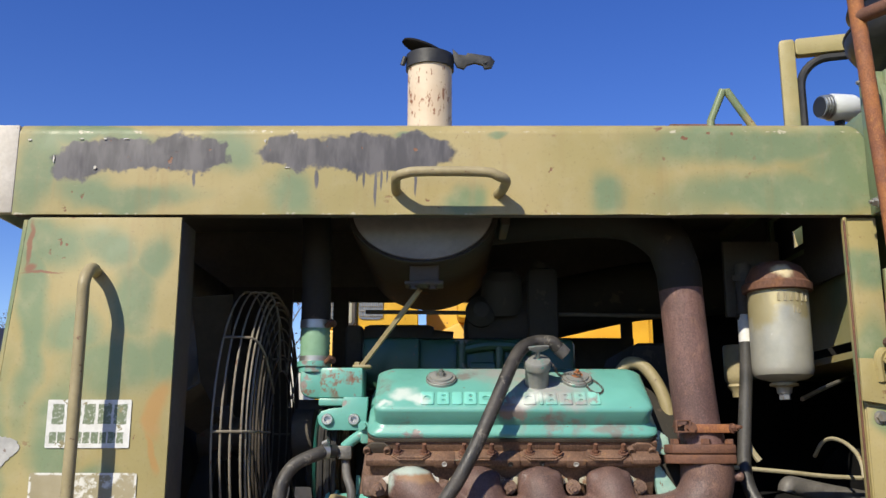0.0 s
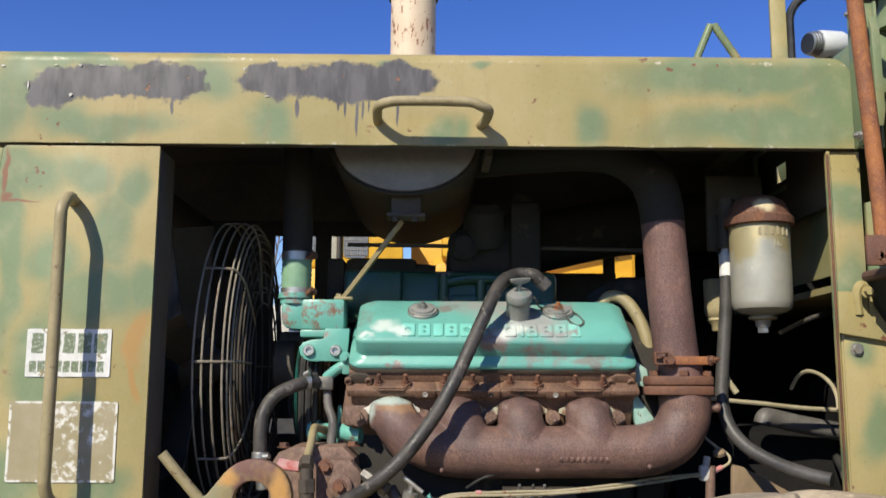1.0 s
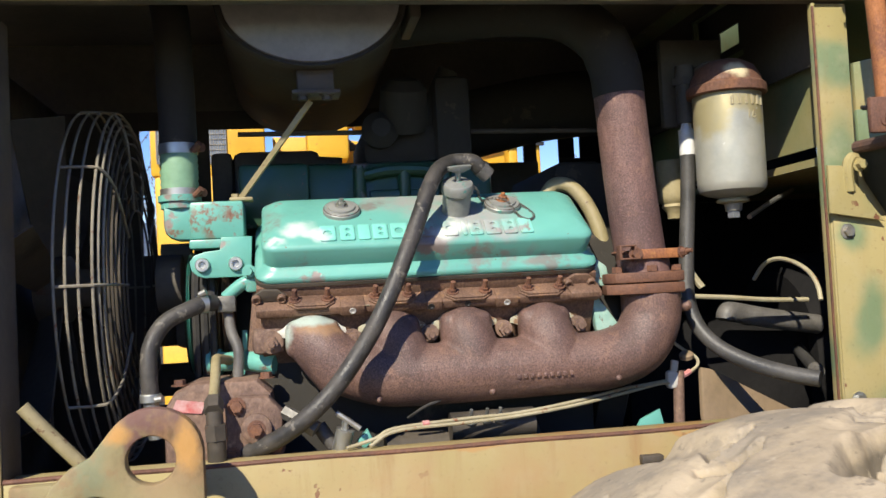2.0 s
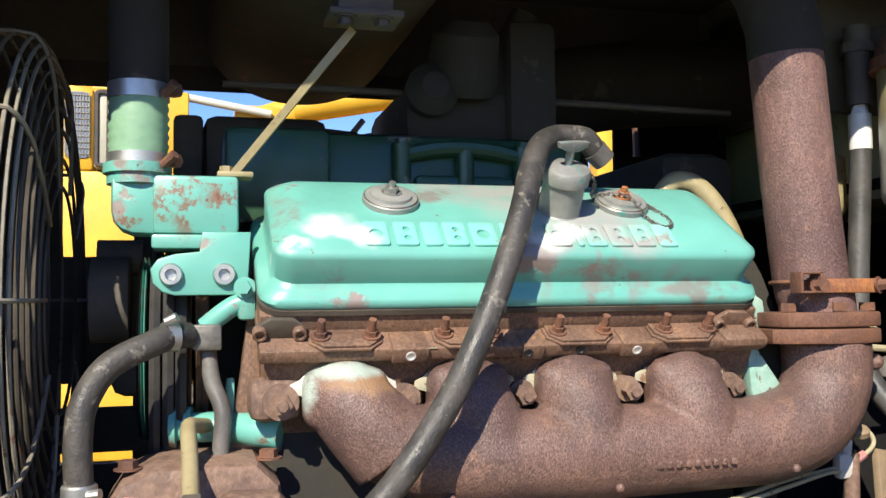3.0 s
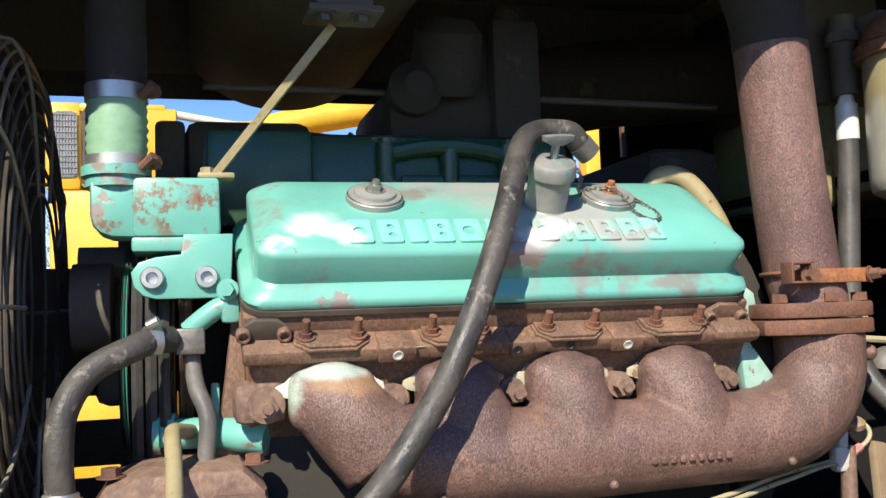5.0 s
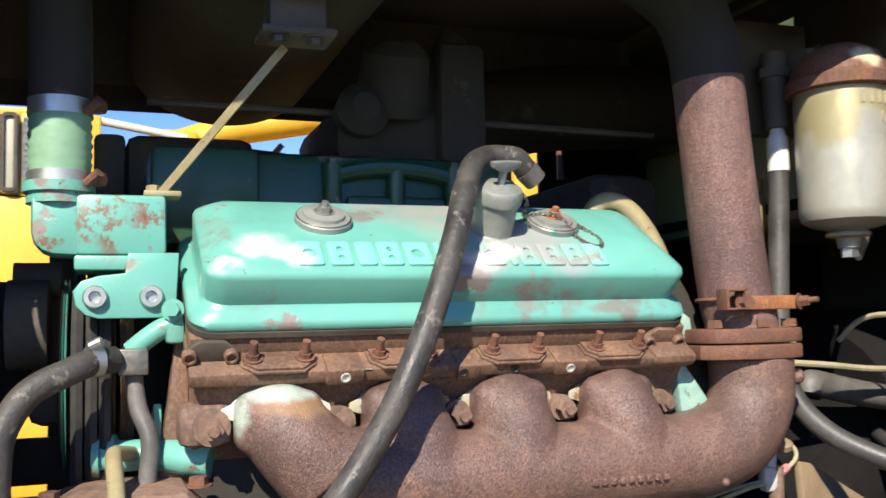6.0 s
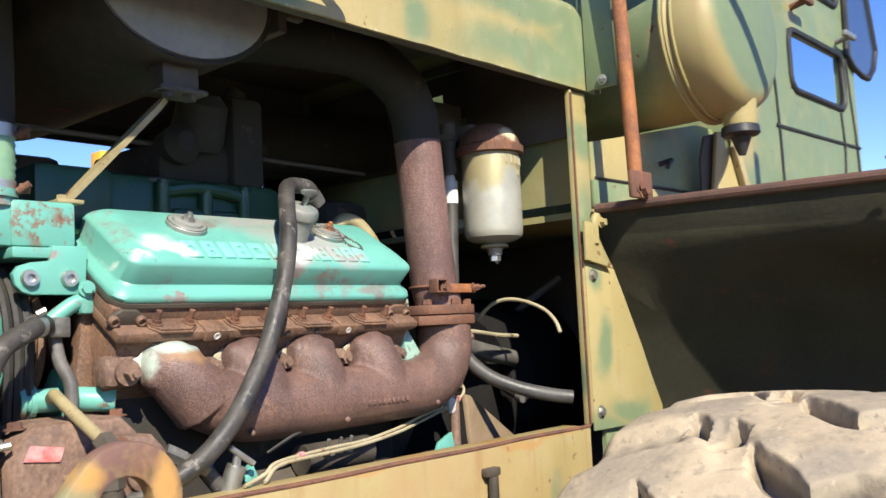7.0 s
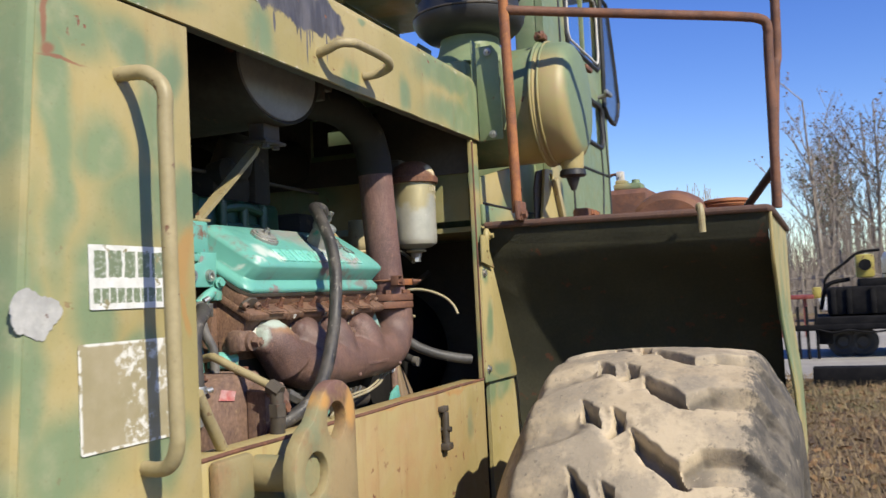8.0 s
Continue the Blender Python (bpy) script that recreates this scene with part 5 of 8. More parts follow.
        plate(bm, [(x - 0.066, 1.588), (x - 0.064, 1.597), (x - 0.053, 1.602), (x - 0.044, 1.611), (x - 0.033, 1.6165), (x + 0.033, 1.6165), (x + 0.044, 1.611), (x + 0.053, 1.602), (x + 0.062, 1.597), (x + 0.064, 1.588), (x + 0.04, 1.58), (x - 0.04, 1.58)], 0.003, facing((0, 2.193, 0), (1, 0, 0), (0, 0, 1)), 0.0008)
        part("port_gasket", bm, mat, e)
    # manifold bolts with crab washers
    for x in (-0.142, 0.007, 0.153, 0.296, 0.443):
        bm = bm_new()
        cyl(bm, (x, 2.225, 1.578), (x, 2.182, 1.578), 0.021 if x < 0 else 0.0165, seg=20)
        if x < 0:
            box(bm, x - 0.036, x + 0.026, 2.19, 2.23, 1.555, 1.605, 0.012)
        bolt(bm, (x, 2.178, 1.578), (0.0, -1, -0.12), 0.0125, 0.016, washer=False, stud=0.006)
        part("manifold_bolt", bm, "pump", e)
    # small foundry bosses and casting marks
    for x, z in ((0.045, 1.466), (0.255, 1.466), (0.50, 1.475)):
        bm = bm_new()
        yy = 2.126
        bmesh.ops.create_icosphere(bm, subdivisions=2, radius=0.006, matrix=Matrix.Translation((x, yy, z)))
        part("casting_boss", bm, "manifold", man)
    for i in range(9):
        bm = bm_new()
        x = 0.305 + 0.0125 * i
        box(bm, x - 0.0042, x + 0.0042, 2.1145, 2.13, 1.487, 1.496, 0.002)
        part("casting_mark", bm, "manifold", man)

    # flange joint and clamp above the elbow
    bm = bm_new()
    fx, fy = 0.597, 2.19
    for z0, z1, s in ((1.630, 1.650, 0.002), (1.652, 1.672, 0.0)):
        plate(bm, [(-0.078 - s, -0.02), (-0.068, -0.04), (-0.02, -0.062), (0.034, -0.062), (0.070, -0.045), (0.077 + s, -0.02), (0.074, 0.03), (0.04, 0.06), (-0.032, 0.06), (-0.072, 0.03)], z1 - z0, Matrix.Translation((fx - 0.015, fy, z0)), 0.003)
    flange = part("flange_joint", bm, "rust", e, "rusty bolted exhaust flange")
    for dx, dy in ((-0.073, -0.024), (-0.012, -0.05), (0.046, -0.03)):
        bm = bm_new()
        bolt(bm, (fx + dx, fy + dy, 1.672), (0, 0, 1), 0.011, 0.012, washer=False)
        part("flange_bolt", bm, "rust", flange)
    # exhaust riser bending towards the muffler
    bm = bm_new()
    tube(bm, [(0.592, 2.195, 1.665), (0.590, 2.196, 1.69), (0.584, 2.198, 1.72), (0.574, 2.203, 1.85), (0.568, 2.207, 1.96), (0.5645, 2.209, 2.03)], 0.0505, 28, 8)
    tube(bm, [(0.592, 2.195, 1.668), (0.591, 2.195, 1.685), (0.589, 2.196, 1.70)], 0.047, 28, 3)
    # pipe above the hood's shadow line; its shade is in the colour
    bend = bm_new()
    tube(bend, [(0.5645, 2.209, 2.028), (0.562, 2.21, 2.068), (0.555, 2.213, 2.10), (0.535, 2.222, 2.15), (0.47, 2.25, 2.205), (0.38, 2.29, 2.225), (0.26, 2.34, 2.23), (0.12, 2.40, 2.23)], 0.0515, 28, 8)
    part("exhaust_bend", bend, "inlet", e, "pipe bend towards the muffler, hood shade put into its colour")
    riser = part("exhaust_riser", bm, "exhaust", e, "rusty exhaust pipe, purple-brown and pitted")
    bm = bm_new()
    tube(bm, [(0.586 + 0.0545 * math.cos(a), 2.197 + 0.0545 * math.sin(a), 1.712) for a in [2 * math.pi * i / 36 for i in range(36)]], 0.0035, 6, curved=False, closed=True)
    box(bm, 0.520, 0.552, 2.128, 2.152, 1.697, 1.700, 0.001)
    box(bm, 0.520, 0.552, 2.128, 2.152, 1.722, 1.725, 0.001)
    box(bm, 0.518, 0.522, 2.128, 2.152, 1.697, 1.725, 0.001)
    box(bm, 0.548, 0.552, 2.128, 2.152, 1.697, 1.725, 0.001)
    clamp = part("pipe_clamp", bm, "rust", riser, "rusty exhaust clamp")
    bm = bm_new()
    box(bm, 0.553, 0.652, 2.139, 2.146, 1.697, 1.716, 0.002)
    part("clamp_strap", bm, "rust_bright", riser, "orange rust clamp strap")
    bm = bm_new()
    bolt(bm, (0.553, 2.139, 1.706), (0, -1, 0), 0.010, 0.012)
    part("clamp_bolt", bm, "rust", riser)
    bm = bm_new()
    bolt(bm, (0.646, 2.14, 1.707), (0.5, -0.9, 0.1), 0.008, 0.014, stud=0.012)
    part("clamp_bolt", bm, "rust", riser)

    # block, far bank and engine top, with the bay's shade in their colours
    bm = bm_new()
    box(bm, -0.16, 0.49, 2.24, 2.78, 1.18, 1.60, 0.02)
    box(bm, -0.14, 0.46, 2.30, 2.72, 1.05, 1.2, 0.03)
    part("block", bm, "inlet", e, "greasy cast block, darkened for its shade")
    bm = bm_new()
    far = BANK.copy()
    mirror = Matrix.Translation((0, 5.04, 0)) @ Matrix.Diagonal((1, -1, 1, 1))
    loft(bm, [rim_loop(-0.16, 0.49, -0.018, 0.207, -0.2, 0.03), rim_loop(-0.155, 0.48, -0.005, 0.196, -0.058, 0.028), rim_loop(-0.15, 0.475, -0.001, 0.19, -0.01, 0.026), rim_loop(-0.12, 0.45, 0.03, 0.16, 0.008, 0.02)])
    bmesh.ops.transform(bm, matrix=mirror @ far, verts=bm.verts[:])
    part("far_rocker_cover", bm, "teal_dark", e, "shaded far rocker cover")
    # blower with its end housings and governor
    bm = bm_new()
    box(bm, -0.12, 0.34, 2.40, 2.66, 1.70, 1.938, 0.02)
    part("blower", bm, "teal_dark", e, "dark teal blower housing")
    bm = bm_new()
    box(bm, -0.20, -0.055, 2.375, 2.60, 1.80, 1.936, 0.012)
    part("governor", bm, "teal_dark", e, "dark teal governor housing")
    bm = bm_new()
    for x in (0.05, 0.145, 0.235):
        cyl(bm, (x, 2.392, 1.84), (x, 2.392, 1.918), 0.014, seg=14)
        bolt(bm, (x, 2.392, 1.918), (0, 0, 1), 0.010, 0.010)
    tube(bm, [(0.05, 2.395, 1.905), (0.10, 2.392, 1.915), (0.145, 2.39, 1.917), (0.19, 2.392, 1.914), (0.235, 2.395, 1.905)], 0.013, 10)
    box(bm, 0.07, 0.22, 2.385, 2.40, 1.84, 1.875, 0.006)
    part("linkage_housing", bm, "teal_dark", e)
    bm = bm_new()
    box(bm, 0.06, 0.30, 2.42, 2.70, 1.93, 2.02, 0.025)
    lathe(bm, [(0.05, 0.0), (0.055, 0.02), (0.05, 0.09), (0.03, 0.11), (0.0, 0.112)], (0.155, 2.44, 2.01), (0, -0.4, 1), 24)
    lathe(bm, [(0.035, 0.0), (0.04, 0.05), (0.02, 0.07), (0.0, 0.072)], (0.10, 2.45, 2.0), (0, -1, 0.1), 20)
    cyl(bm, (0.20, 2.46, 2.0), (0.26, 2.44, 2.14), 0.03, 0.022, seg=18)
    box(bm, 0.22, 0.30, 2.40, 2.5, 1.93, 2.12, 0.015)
    part("air_inlet_housing", bm, "inlet", e, "air inlet housing, coloured dark for the dim bay")
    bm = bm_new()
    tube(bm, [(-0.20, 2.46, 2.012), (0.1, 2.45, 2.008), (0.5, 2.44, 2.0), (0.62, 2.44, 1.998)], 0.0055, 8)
    part("control_rod", bm, "grime_shade", e, "thin dirty control rod")
    # added dark boxes stand for the black gap behind the governor
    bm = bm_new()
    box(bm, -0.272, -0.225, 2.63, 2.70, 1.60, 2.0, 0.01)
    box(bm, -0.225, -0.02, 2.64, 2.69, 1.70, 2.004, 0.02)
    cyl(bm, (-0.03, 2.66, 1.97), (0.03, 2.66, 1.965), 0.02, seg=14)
    part("rear_bracket", bm, "bay_dark", e, "dark bracket added to fill the dim gap behind the governor")
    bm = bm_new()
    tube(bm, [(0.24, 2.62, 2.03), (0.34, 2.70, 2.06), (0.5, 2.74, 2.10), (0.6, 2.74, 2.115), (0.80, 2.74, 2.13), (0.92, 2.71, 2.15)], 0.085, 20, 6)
    part("intake_duct", bm, "inlet", e, "intake duct, coloured black for the dim bay")
    # case, cover and alternator are added dark shapes that fill the dim bay
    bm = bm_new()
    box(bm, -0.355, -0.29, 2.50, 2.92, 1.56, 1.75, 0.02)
    part("accessory_case", bm, "bay_dark", e, "dark accessory case added to fill the dim bay")
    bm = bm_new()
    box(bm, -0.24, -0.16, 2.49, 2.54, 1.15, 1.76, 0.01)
    part("front_cover", bm, "grime_shade", e, "dark front cover added to fill the gap by the pulleys")
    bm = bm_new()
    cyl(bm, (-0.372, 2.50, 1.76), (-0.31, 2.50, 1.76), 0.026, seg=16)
    part("relay", bm, "bay_dark", e)
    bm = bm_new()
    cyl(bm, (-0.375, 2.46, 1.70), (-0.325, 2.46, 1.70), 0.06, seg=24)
    part("alternator", bm, "bay_dark", e, "dark alternator and bracket added behind the pulleys")
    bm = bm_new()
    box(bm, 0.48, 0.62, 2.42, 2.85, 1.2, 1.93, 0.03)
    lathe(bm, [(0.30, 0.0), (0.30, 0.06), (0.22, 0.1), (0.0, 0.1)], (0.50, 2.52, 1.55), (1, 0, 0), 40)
    part("bell_housing", bm, "inlet", e, "greasy flywheel housing, darkened for its shade")
    bm = bm_new()
    plate(bm, [(0.478, 1.70), (0.500, 1.703), (0.520, 1.688), (0.524, 1.66), (0.512, 1.648), (0.486, 1.652)], 0.02, facing((0, 2.235, 0), (1, 0, 0), (0, 0, 1)), 0.003)
    plate(bm, [(0.480, 1.622), (0.492, 1.628), (0.512, 1.60), (0.532, 1.572), (0.528, 1.548), (0.510, 1.538), (0.492, 1.545), (0.484, 1.57)], 0.02, facing((0, 2.215, 0), (1, 0, 0), (0, 0, 1)), 0.003)
    part("end_web", bm, "chalk_teal", e, "turquoise end web")
    bm = bm_new()
    tube(bm, [(0.44, 2.35, 1.845), (0.462, 2.345, 1.868), (0.495, 2.335, 1.86), (0.525, 2.32, 1.815), (0.545, 2.305, 1.745), (0.55, 2.30, 1.66)], 0.0155, 14)
    part("breather_hose", bm, "tan_tube", e, "drab tan breather hose")

    # thermostat side: water outlet box, green hose joint, bracket
    bm = bm_new()
    box(bm, -0.288, -0.186, 2.258, 2.36, 1.778, 1.850, 0.006)
    box(bm, -0.289, -0.180, 2.252, 2.36, 1.760, 1.777, 0.003)
    part("thermostat_housing", bm, "teal_worn", e, "turquoise thermostat housing with rust streaks")
    bm = bm_new()
    plate(bm, [(-0.290, 1.735), (-0.287, 1.718), (-0.276, 1.707), (-0.262, 1.703), (-0.176, 1.703), (-0.172, 1.78), (-0.230, 1.78), (-0.233, 1.756), (-0.262, 1.753), (-0.281, 1.747)], 0.014, facing((0, 2.262, 0), (1, 0, 0), (0, 0, 1)), 0.003)
    br = part("bracket", bm, "teal", e, "turquoise bracket plate")
    for x in (-0.266, -0.204):
        bm = bm_new()
        lathe(bm, [(0.014, 0.0), (0.014, 0.004), (0.012, 0.009), (0.007, 0.009), (0.006, 0.003), (0.0, 0.003)], (x, 2.248, 1.728), (0, -1, 0), 20)
        part("bracket_bolt", bm, "chrome", br, "shiny socket bolt")
    bm = bm_new()
    plate(bm, [(-0.336, 1.846), (-0.336, 1.805), (-0.333, 1.792), (-0.325, 1.783), (-0.312, 1.778), (-0.28, 1.777), (-0.28, 1.846)], 0.06, facing((0, 2.322, 0), (1, 0, 0), (0, 0, 1)), 0.008)
    cyl(bm, (-0.307, 2.29, 1.84), (-0.307, 2.29, 1.866), 0.0365, seg=28)
    lathe(bm, [(0.041, 0.0), (0.041, 0.012), (0.036, 0.014), (0.0, 0.014)], (-0.307, 2.29, 1.853), seg=28)
    part("water_elbow", bm, "teal_worn", e, "turquoise water elbow")
    bm = bm_new()
    prof = [(0.034, 0.0)]
    for i in range(7):
        prof += [(0.0355 + 0.0018 * (1 - abs(i - 3) / 4), 0.014 + 0.0118 * i), (0.0345, 0.02 + 0.0118 * i)]
    prof += [(0.034, 0.105)]
    lathe(bm, prof, (-0.306, 2.288, 1.862), (0, 0, 1), 36)
    joint = part("hose_joint", bm, "green_hose", e, "pale green rubber hose joint", 60)
    for z in (1.868, 1.955):
        bm = bm_new()
        lathe(bm, [(0.0362, -0.010), (0.0372, -0.010), (0.0372, 0.010), (0.0362, 0.010)], (-0.306, 2.288, z), (0, 0, 1), 36)
        cl = part("hose_clamp", bm, "chrome", joint, "shiny steel hose clamp")
        bm = bm_new()
        cyl(bm, (-0.276, 2.262, z - 0.006), (-0.262, 2.25, z + 0.006), 0.006, seg=8)
        cyl(bm, (-0.268, 2.27, z), (-0.258, 2.262, z), 0.009, seg=6)
        part("clamp_screw", bm, "rust", cl)
    bm = bm_new()
    tube(bm, [(-0.306, 2.288, 1.958), (-0.306, 2.289, 2.02), (-0.308, 2.29, 2.12), (-0.312, 2.295, 2.22), (-0.33, 2.33, 2.30)], 0.036, 24, 6)
    part("coolant_pipe", bm, "inlet", e, "coolant pipe, coloured black for the shade under the hood")
    # pulleys, belts and the lower water pipe
    # first disc is added to darken the shaded pulley face
    for x, r, w, mat in ((-0.3055, 0.119, 0.002, "inlet"), (-0.300, 0.122, 0.003, "teal_worn"), (-0.290, 0.119, 0.003, "teal_worn"), (-0.278, 0.115, 0.005, "dirt_tan"), (-0.261, 0.12, 0.005, "pump"), (-0.247, 0.115, 0.005, "dirt_tan"), (-0.229, 0.11, 0.009, "pump")):
        bm = bm_new()
        lathe(bm, [(0.03, -w), (r - 0.012, -w), (r, -w * 0.8), (r - 0.01, 0.0), (r, w * 0.8), (r - 0.012, w), (0.03, w)], (x, 2.40, 1.635), (1, 0, 0), 48)
        part("pulley", bm, mat, e)
    for x in (-0.285, -0.269, -0.254):
        bm = bm_new()
        tube(bm, [(x, 2.40 + 0.122 * math.cos(a), 1.635 + 0.128 * math.sin(a) - (0.0 if math.sin(a) > 0 else 0.16 * -math.sin(a))) for a in [2 * math.pi * k / 44 for k in range(44)]], 0.0075, 6, curved=False, closed=True)
        part("fan_belt", bm, "rubber", e, "worn fan belt")
    bm = bm_new()
    tube(bm, [(-0.262, 2.295, 1.541), (-0.24, 2.288, 1.541), (-0.208, 2.282, 1.541)], 0.0185, 16)
    for x in (-0.262, -0.245):
        lathe(bm, [(0.0185, -0.004), (0.025, -0.004), (0.025, 0.004), (0.0185, 0.004)], (x, 2.293, 1.541), (1, -0.15, 0), 20)
    part("water_pipe", bm, "teal_worn", e, "worn turquoise lower water pipe")
    bm = bm_new()
    tube(bm, [(-0.19, 2.272, 1.541), (-0.165, 2.252, 1.538), (-0.136, 2.236, 1.534)], 0.0195, 16)
    part("pipe_stub", bm, "teal_worn", e, "turquoise pipe stub under the manifold")
    bm = bm_new()
    plate(bm, [(-0.172, 1.70), (-0.160, 1.70), (-0.160, 1.42), (-0.195, 1.40), (-0.198, 1.50), (-0.186, 1.59)], 0.03, facing((0, 2.292, 0), (1, 0, 0), (0, 0, 1)), 0.003)
    part("front_plate", bm, "head", e)
    bm = bm_new()
    plate(bm, [(2.285, 1.60), (2.272, 1.50), (2.30, 1.44), (2.37, 1.44), (2.37, 1.54), (2.325, 1.585)], 0.010, facing((-0.20, 0, 0), (0, 1, 0), (0, 0, 1)), 0.002)
    part("gusset", bm, "teal_worn", e, "worn turquoise gusset")
    bm = bm_new()
    tube(bm, [(-0.226, 2.262, 1.664), (-0.212, 2.258, 1.676), (-0.192, 2.254, 1.690), (-0.172, 2.252, 1.698)], 0.0125, 14)
    box(bm, -0.188, -0.166, 2.24, 2.268, 1.672, 1.722, 0.006)
    bolt(bm, (-0.180, 2.238, 1.712), (-0.2, -1, 0), 0.009, 0.010)
    part("water_outlet", bm, "teal", e, "turquoise water outlet")


build_engine()



# ---------- things in the engine bay ----------
def build_big_hose():
    e = thing("rubber_hose", (-0.12, 2.08, 1.385), "thick dusty black rubber hose draped over the rocker cover", "hose")
    bm = bm_new()
    pts = [(0.276, 2.225, 1.892), (0.262, 2.222, 1.905), (0.24, 2.222, 1.908), (0.215, 2.218, 1.905), (0.186, 2.192, 1.888), (0.162, 2.162, 1.852), (0.138, 2.130, 1.80), (0.108, 2.104, 1.735), (0.070, 2.086, 1.655), (0.03, 2.074, 1.585), (-0.03, 2.062, 1.505), (-0.085, 2.060, 1.453), (-0.14, 2.08, 1.415), (-0.21, 2.12, 1.385)]
    tube(bm, pts, 0.0155, 18, 8)
    hose = part("hose_body", bm, "hose", e)
    bm = bm_new()
    cyl(bm, (0.276, 2.225, 1.892), (0.292, 2.228, 1.878), 0.017, 0.016, seg=16)
    part("taped_end", bm, "silver_tube", e, "grey taped hose end")


def build_small_hoses():
    def hose(name, label, pts, r, mat, seg=12):
        bm = bm_new()
        tube(bm, pts, r, seg, 8)
        return tagged(part(name, bm, mat), label, "hose")
    h = hose("coolant_hose", "dark rubber coolant hose with a steel clamp at the thermostat", [(-0.245, 2.240, 1.656), (-0.265, 2.225, 1.655), (-0.285, 2.205, 1.648), (-0.33, 2.188, 1.625), (-0.355, 2.178, 1.585), (-0.36, 2.172, 1.54), (-0.358, 2.172, 1.49)], 0.0155, "hose", 16)
    bm = bm_new()
    lathe(bm, [(0.0165, -0.007), (0.0178, -0.007), (0.0178, 0.007), (0.0165, 0.007)], (-0.266, 2.224, 1.655), (1, 0.5, 0.03), 24)
    cyl(bm, (-0.270, 2.214, 1.672), (-0.258, 2.21, 1.678), 0.006, seg=10)
    part("hose_clamp", bm, "chrome", h, "shiny hose clamp")
    bm = bm_new()
    box(bm, -0.241, -0.207, 2.236, 2.266, 1.637, 1.668, 0.003, m=None)
    cyl(bm, (-0.258, 2.236, 1.655), (-0.241, 2.248, 1.653), 0.012, seg=8)
    part("elbow_fitting", bm, "chain", h, "square steel elbow")
    bm = bm_new()
    lathe(bm, [(0.0175, -0.008), (0.019, -0.006), (0.019, 0.006), (0.0175, 0.008)], (-0.358, 2.172, 1.492), (0, 0, 1), 24)
    cyl(bm, (-0.348, 2.158, 1.49), (-0.335, 2.153, 1.492), 0.006, seg=10)
    cyl(bm, (-0.358, 2.172, 1.485), (-0.352, 2.18, 1.42), 0.014, seg=12)
    part("lower_clamp", bm, "chrome", h, "shiny hose clamp")
    hose("heater_hose", "thin dark hose beside the pulleys", [(-0.225, 2.262, 1.655), (-0.218, 2.252, 1.60), (-0.206, 2.242, 1.565), (-0.208, 2.238, 1.52), (-0.214, 2.235, 1.44)], 0.0105, "silver_tube")
    # tan steel tube bent over the pump
    t = hose("bent_tube", "tan painted steel tube bent over the rusty pump", [(-0.195, 2.37, 1.53), (-0.215, 2.30, 1.54), (-0.235, 2.24, 1.549), (-0.243, 2.22, 1.552), (-0.245, 2.205, 1.548), (-0.243, 2.15, 1.522), (-0.242, 2.10, 1.50), (-0.241, 2.07, 1.486)], 0.0092, "tan_tube", 14)
    bm = bm_new()
    cyl(bm, (-0.241, 2.078, 1.49), (-0.24, 2.052, 1.474), 0.0165, seg=6)
    cyl(bm, (-0.24, 2.062, 1.475), (-0.239, 2.062, 1.445), 0.0145, seg=12)
    cyl(bm, (-0.239, 2.062, 1.452), (-0.238, 2.062, 1.425), 0.019, seg=6)
    cyl(bm, (-0.238, 2.062, 1.425), (-0.238, 2.064, 1.39), 0.016, seg=14)
    part("tube_nut", bm, "grime_shade", t, "greasy hex fitting")
    # filler hose beside the exhaust with its white end
    h = hose("drain_hose", "grey-black rubber hose with a white taped end, hanging by the filter", [(0.728, 2.262, 1.955), (0.727, 2.262, 1.90), (0.722, 2.262, 1.82), (0.708, 2.255, 1.70), (0.700, 2.245, 1.62), (0.708, 2.225, 1.56), (0.735, 2.19, 1.515), (0.78, 2.14, 1.483), (0.83, 2.085, 1.463), (0.866, 2.05, 1.455)], 0.0155, "grey_rubber", 16)
    bm = bm_new()
    cyl(bm, (0.728, 2.262, 1.912), (0.728, 2.262, 1.965), 0.0165, seg=18)
    cyl(bm, (0.728, 2.262, 1.965), (0.729, 2.262, 1.980), 0.013, 0.010, seg=8)
    part("white_end", bm, "white", h, "white taped end")
    bm = bm_new()
    cyl(bm, (0.729, 2.262, 1.978), (0.735, 2.27, 2.10), 0.018, 0.020, seg=14)
    cyl(bm, (0.733, 2.268, 2.06), (0.733, 2.268, 2.075), 0.026, seg=6)
    part("upper_pipe", bm, "bay_dark", h)
    bm = bm_new()
    cyl(bm, (0.80, 2.102, 1.4615), (0.83, 2.069, 1.4545), 0.0018, seg=6)
    part("print_bar", bm, "white", h, "white printed bars")
    # pale lines over the frame
    h = hose("fuel_line", "pair of pale thin fuel lines along the frame edge", [(-0.02, 2.06, 1.395), (0.03, 2.075, 1.405), (0.07, 2.09, 1.418), (0.20, 2.115, 1.422), (0.30, 2.13, 1.423), (0.42, 2.16, 1.432), (0.54, 2.20, 1.445), (0.64, 2.225, 1.452), (0.70, 2.235, 1.47), (0.71, 2.24, 1.49), (0.685, 2.25, 1.51), (0.66, 2.27, 1.535)], 0.0033, "line", 8)
    bm = bm_new()
    tube(bm, [(0.02, 2.062, 1.395), (0.07, 2.084, 1.414), (0.20, 2.108, 1.416), (0.30, 2.126, 1.418), (0.42, 2.154, 1.426), (0.54, 2.194, 1.438), (0.64, 2.22, 1.446), (0.67, 2.235, 1.40)], 0.0033, 8, 8)
    part("second_line", bm, "line", h)
    bm = bm_new()
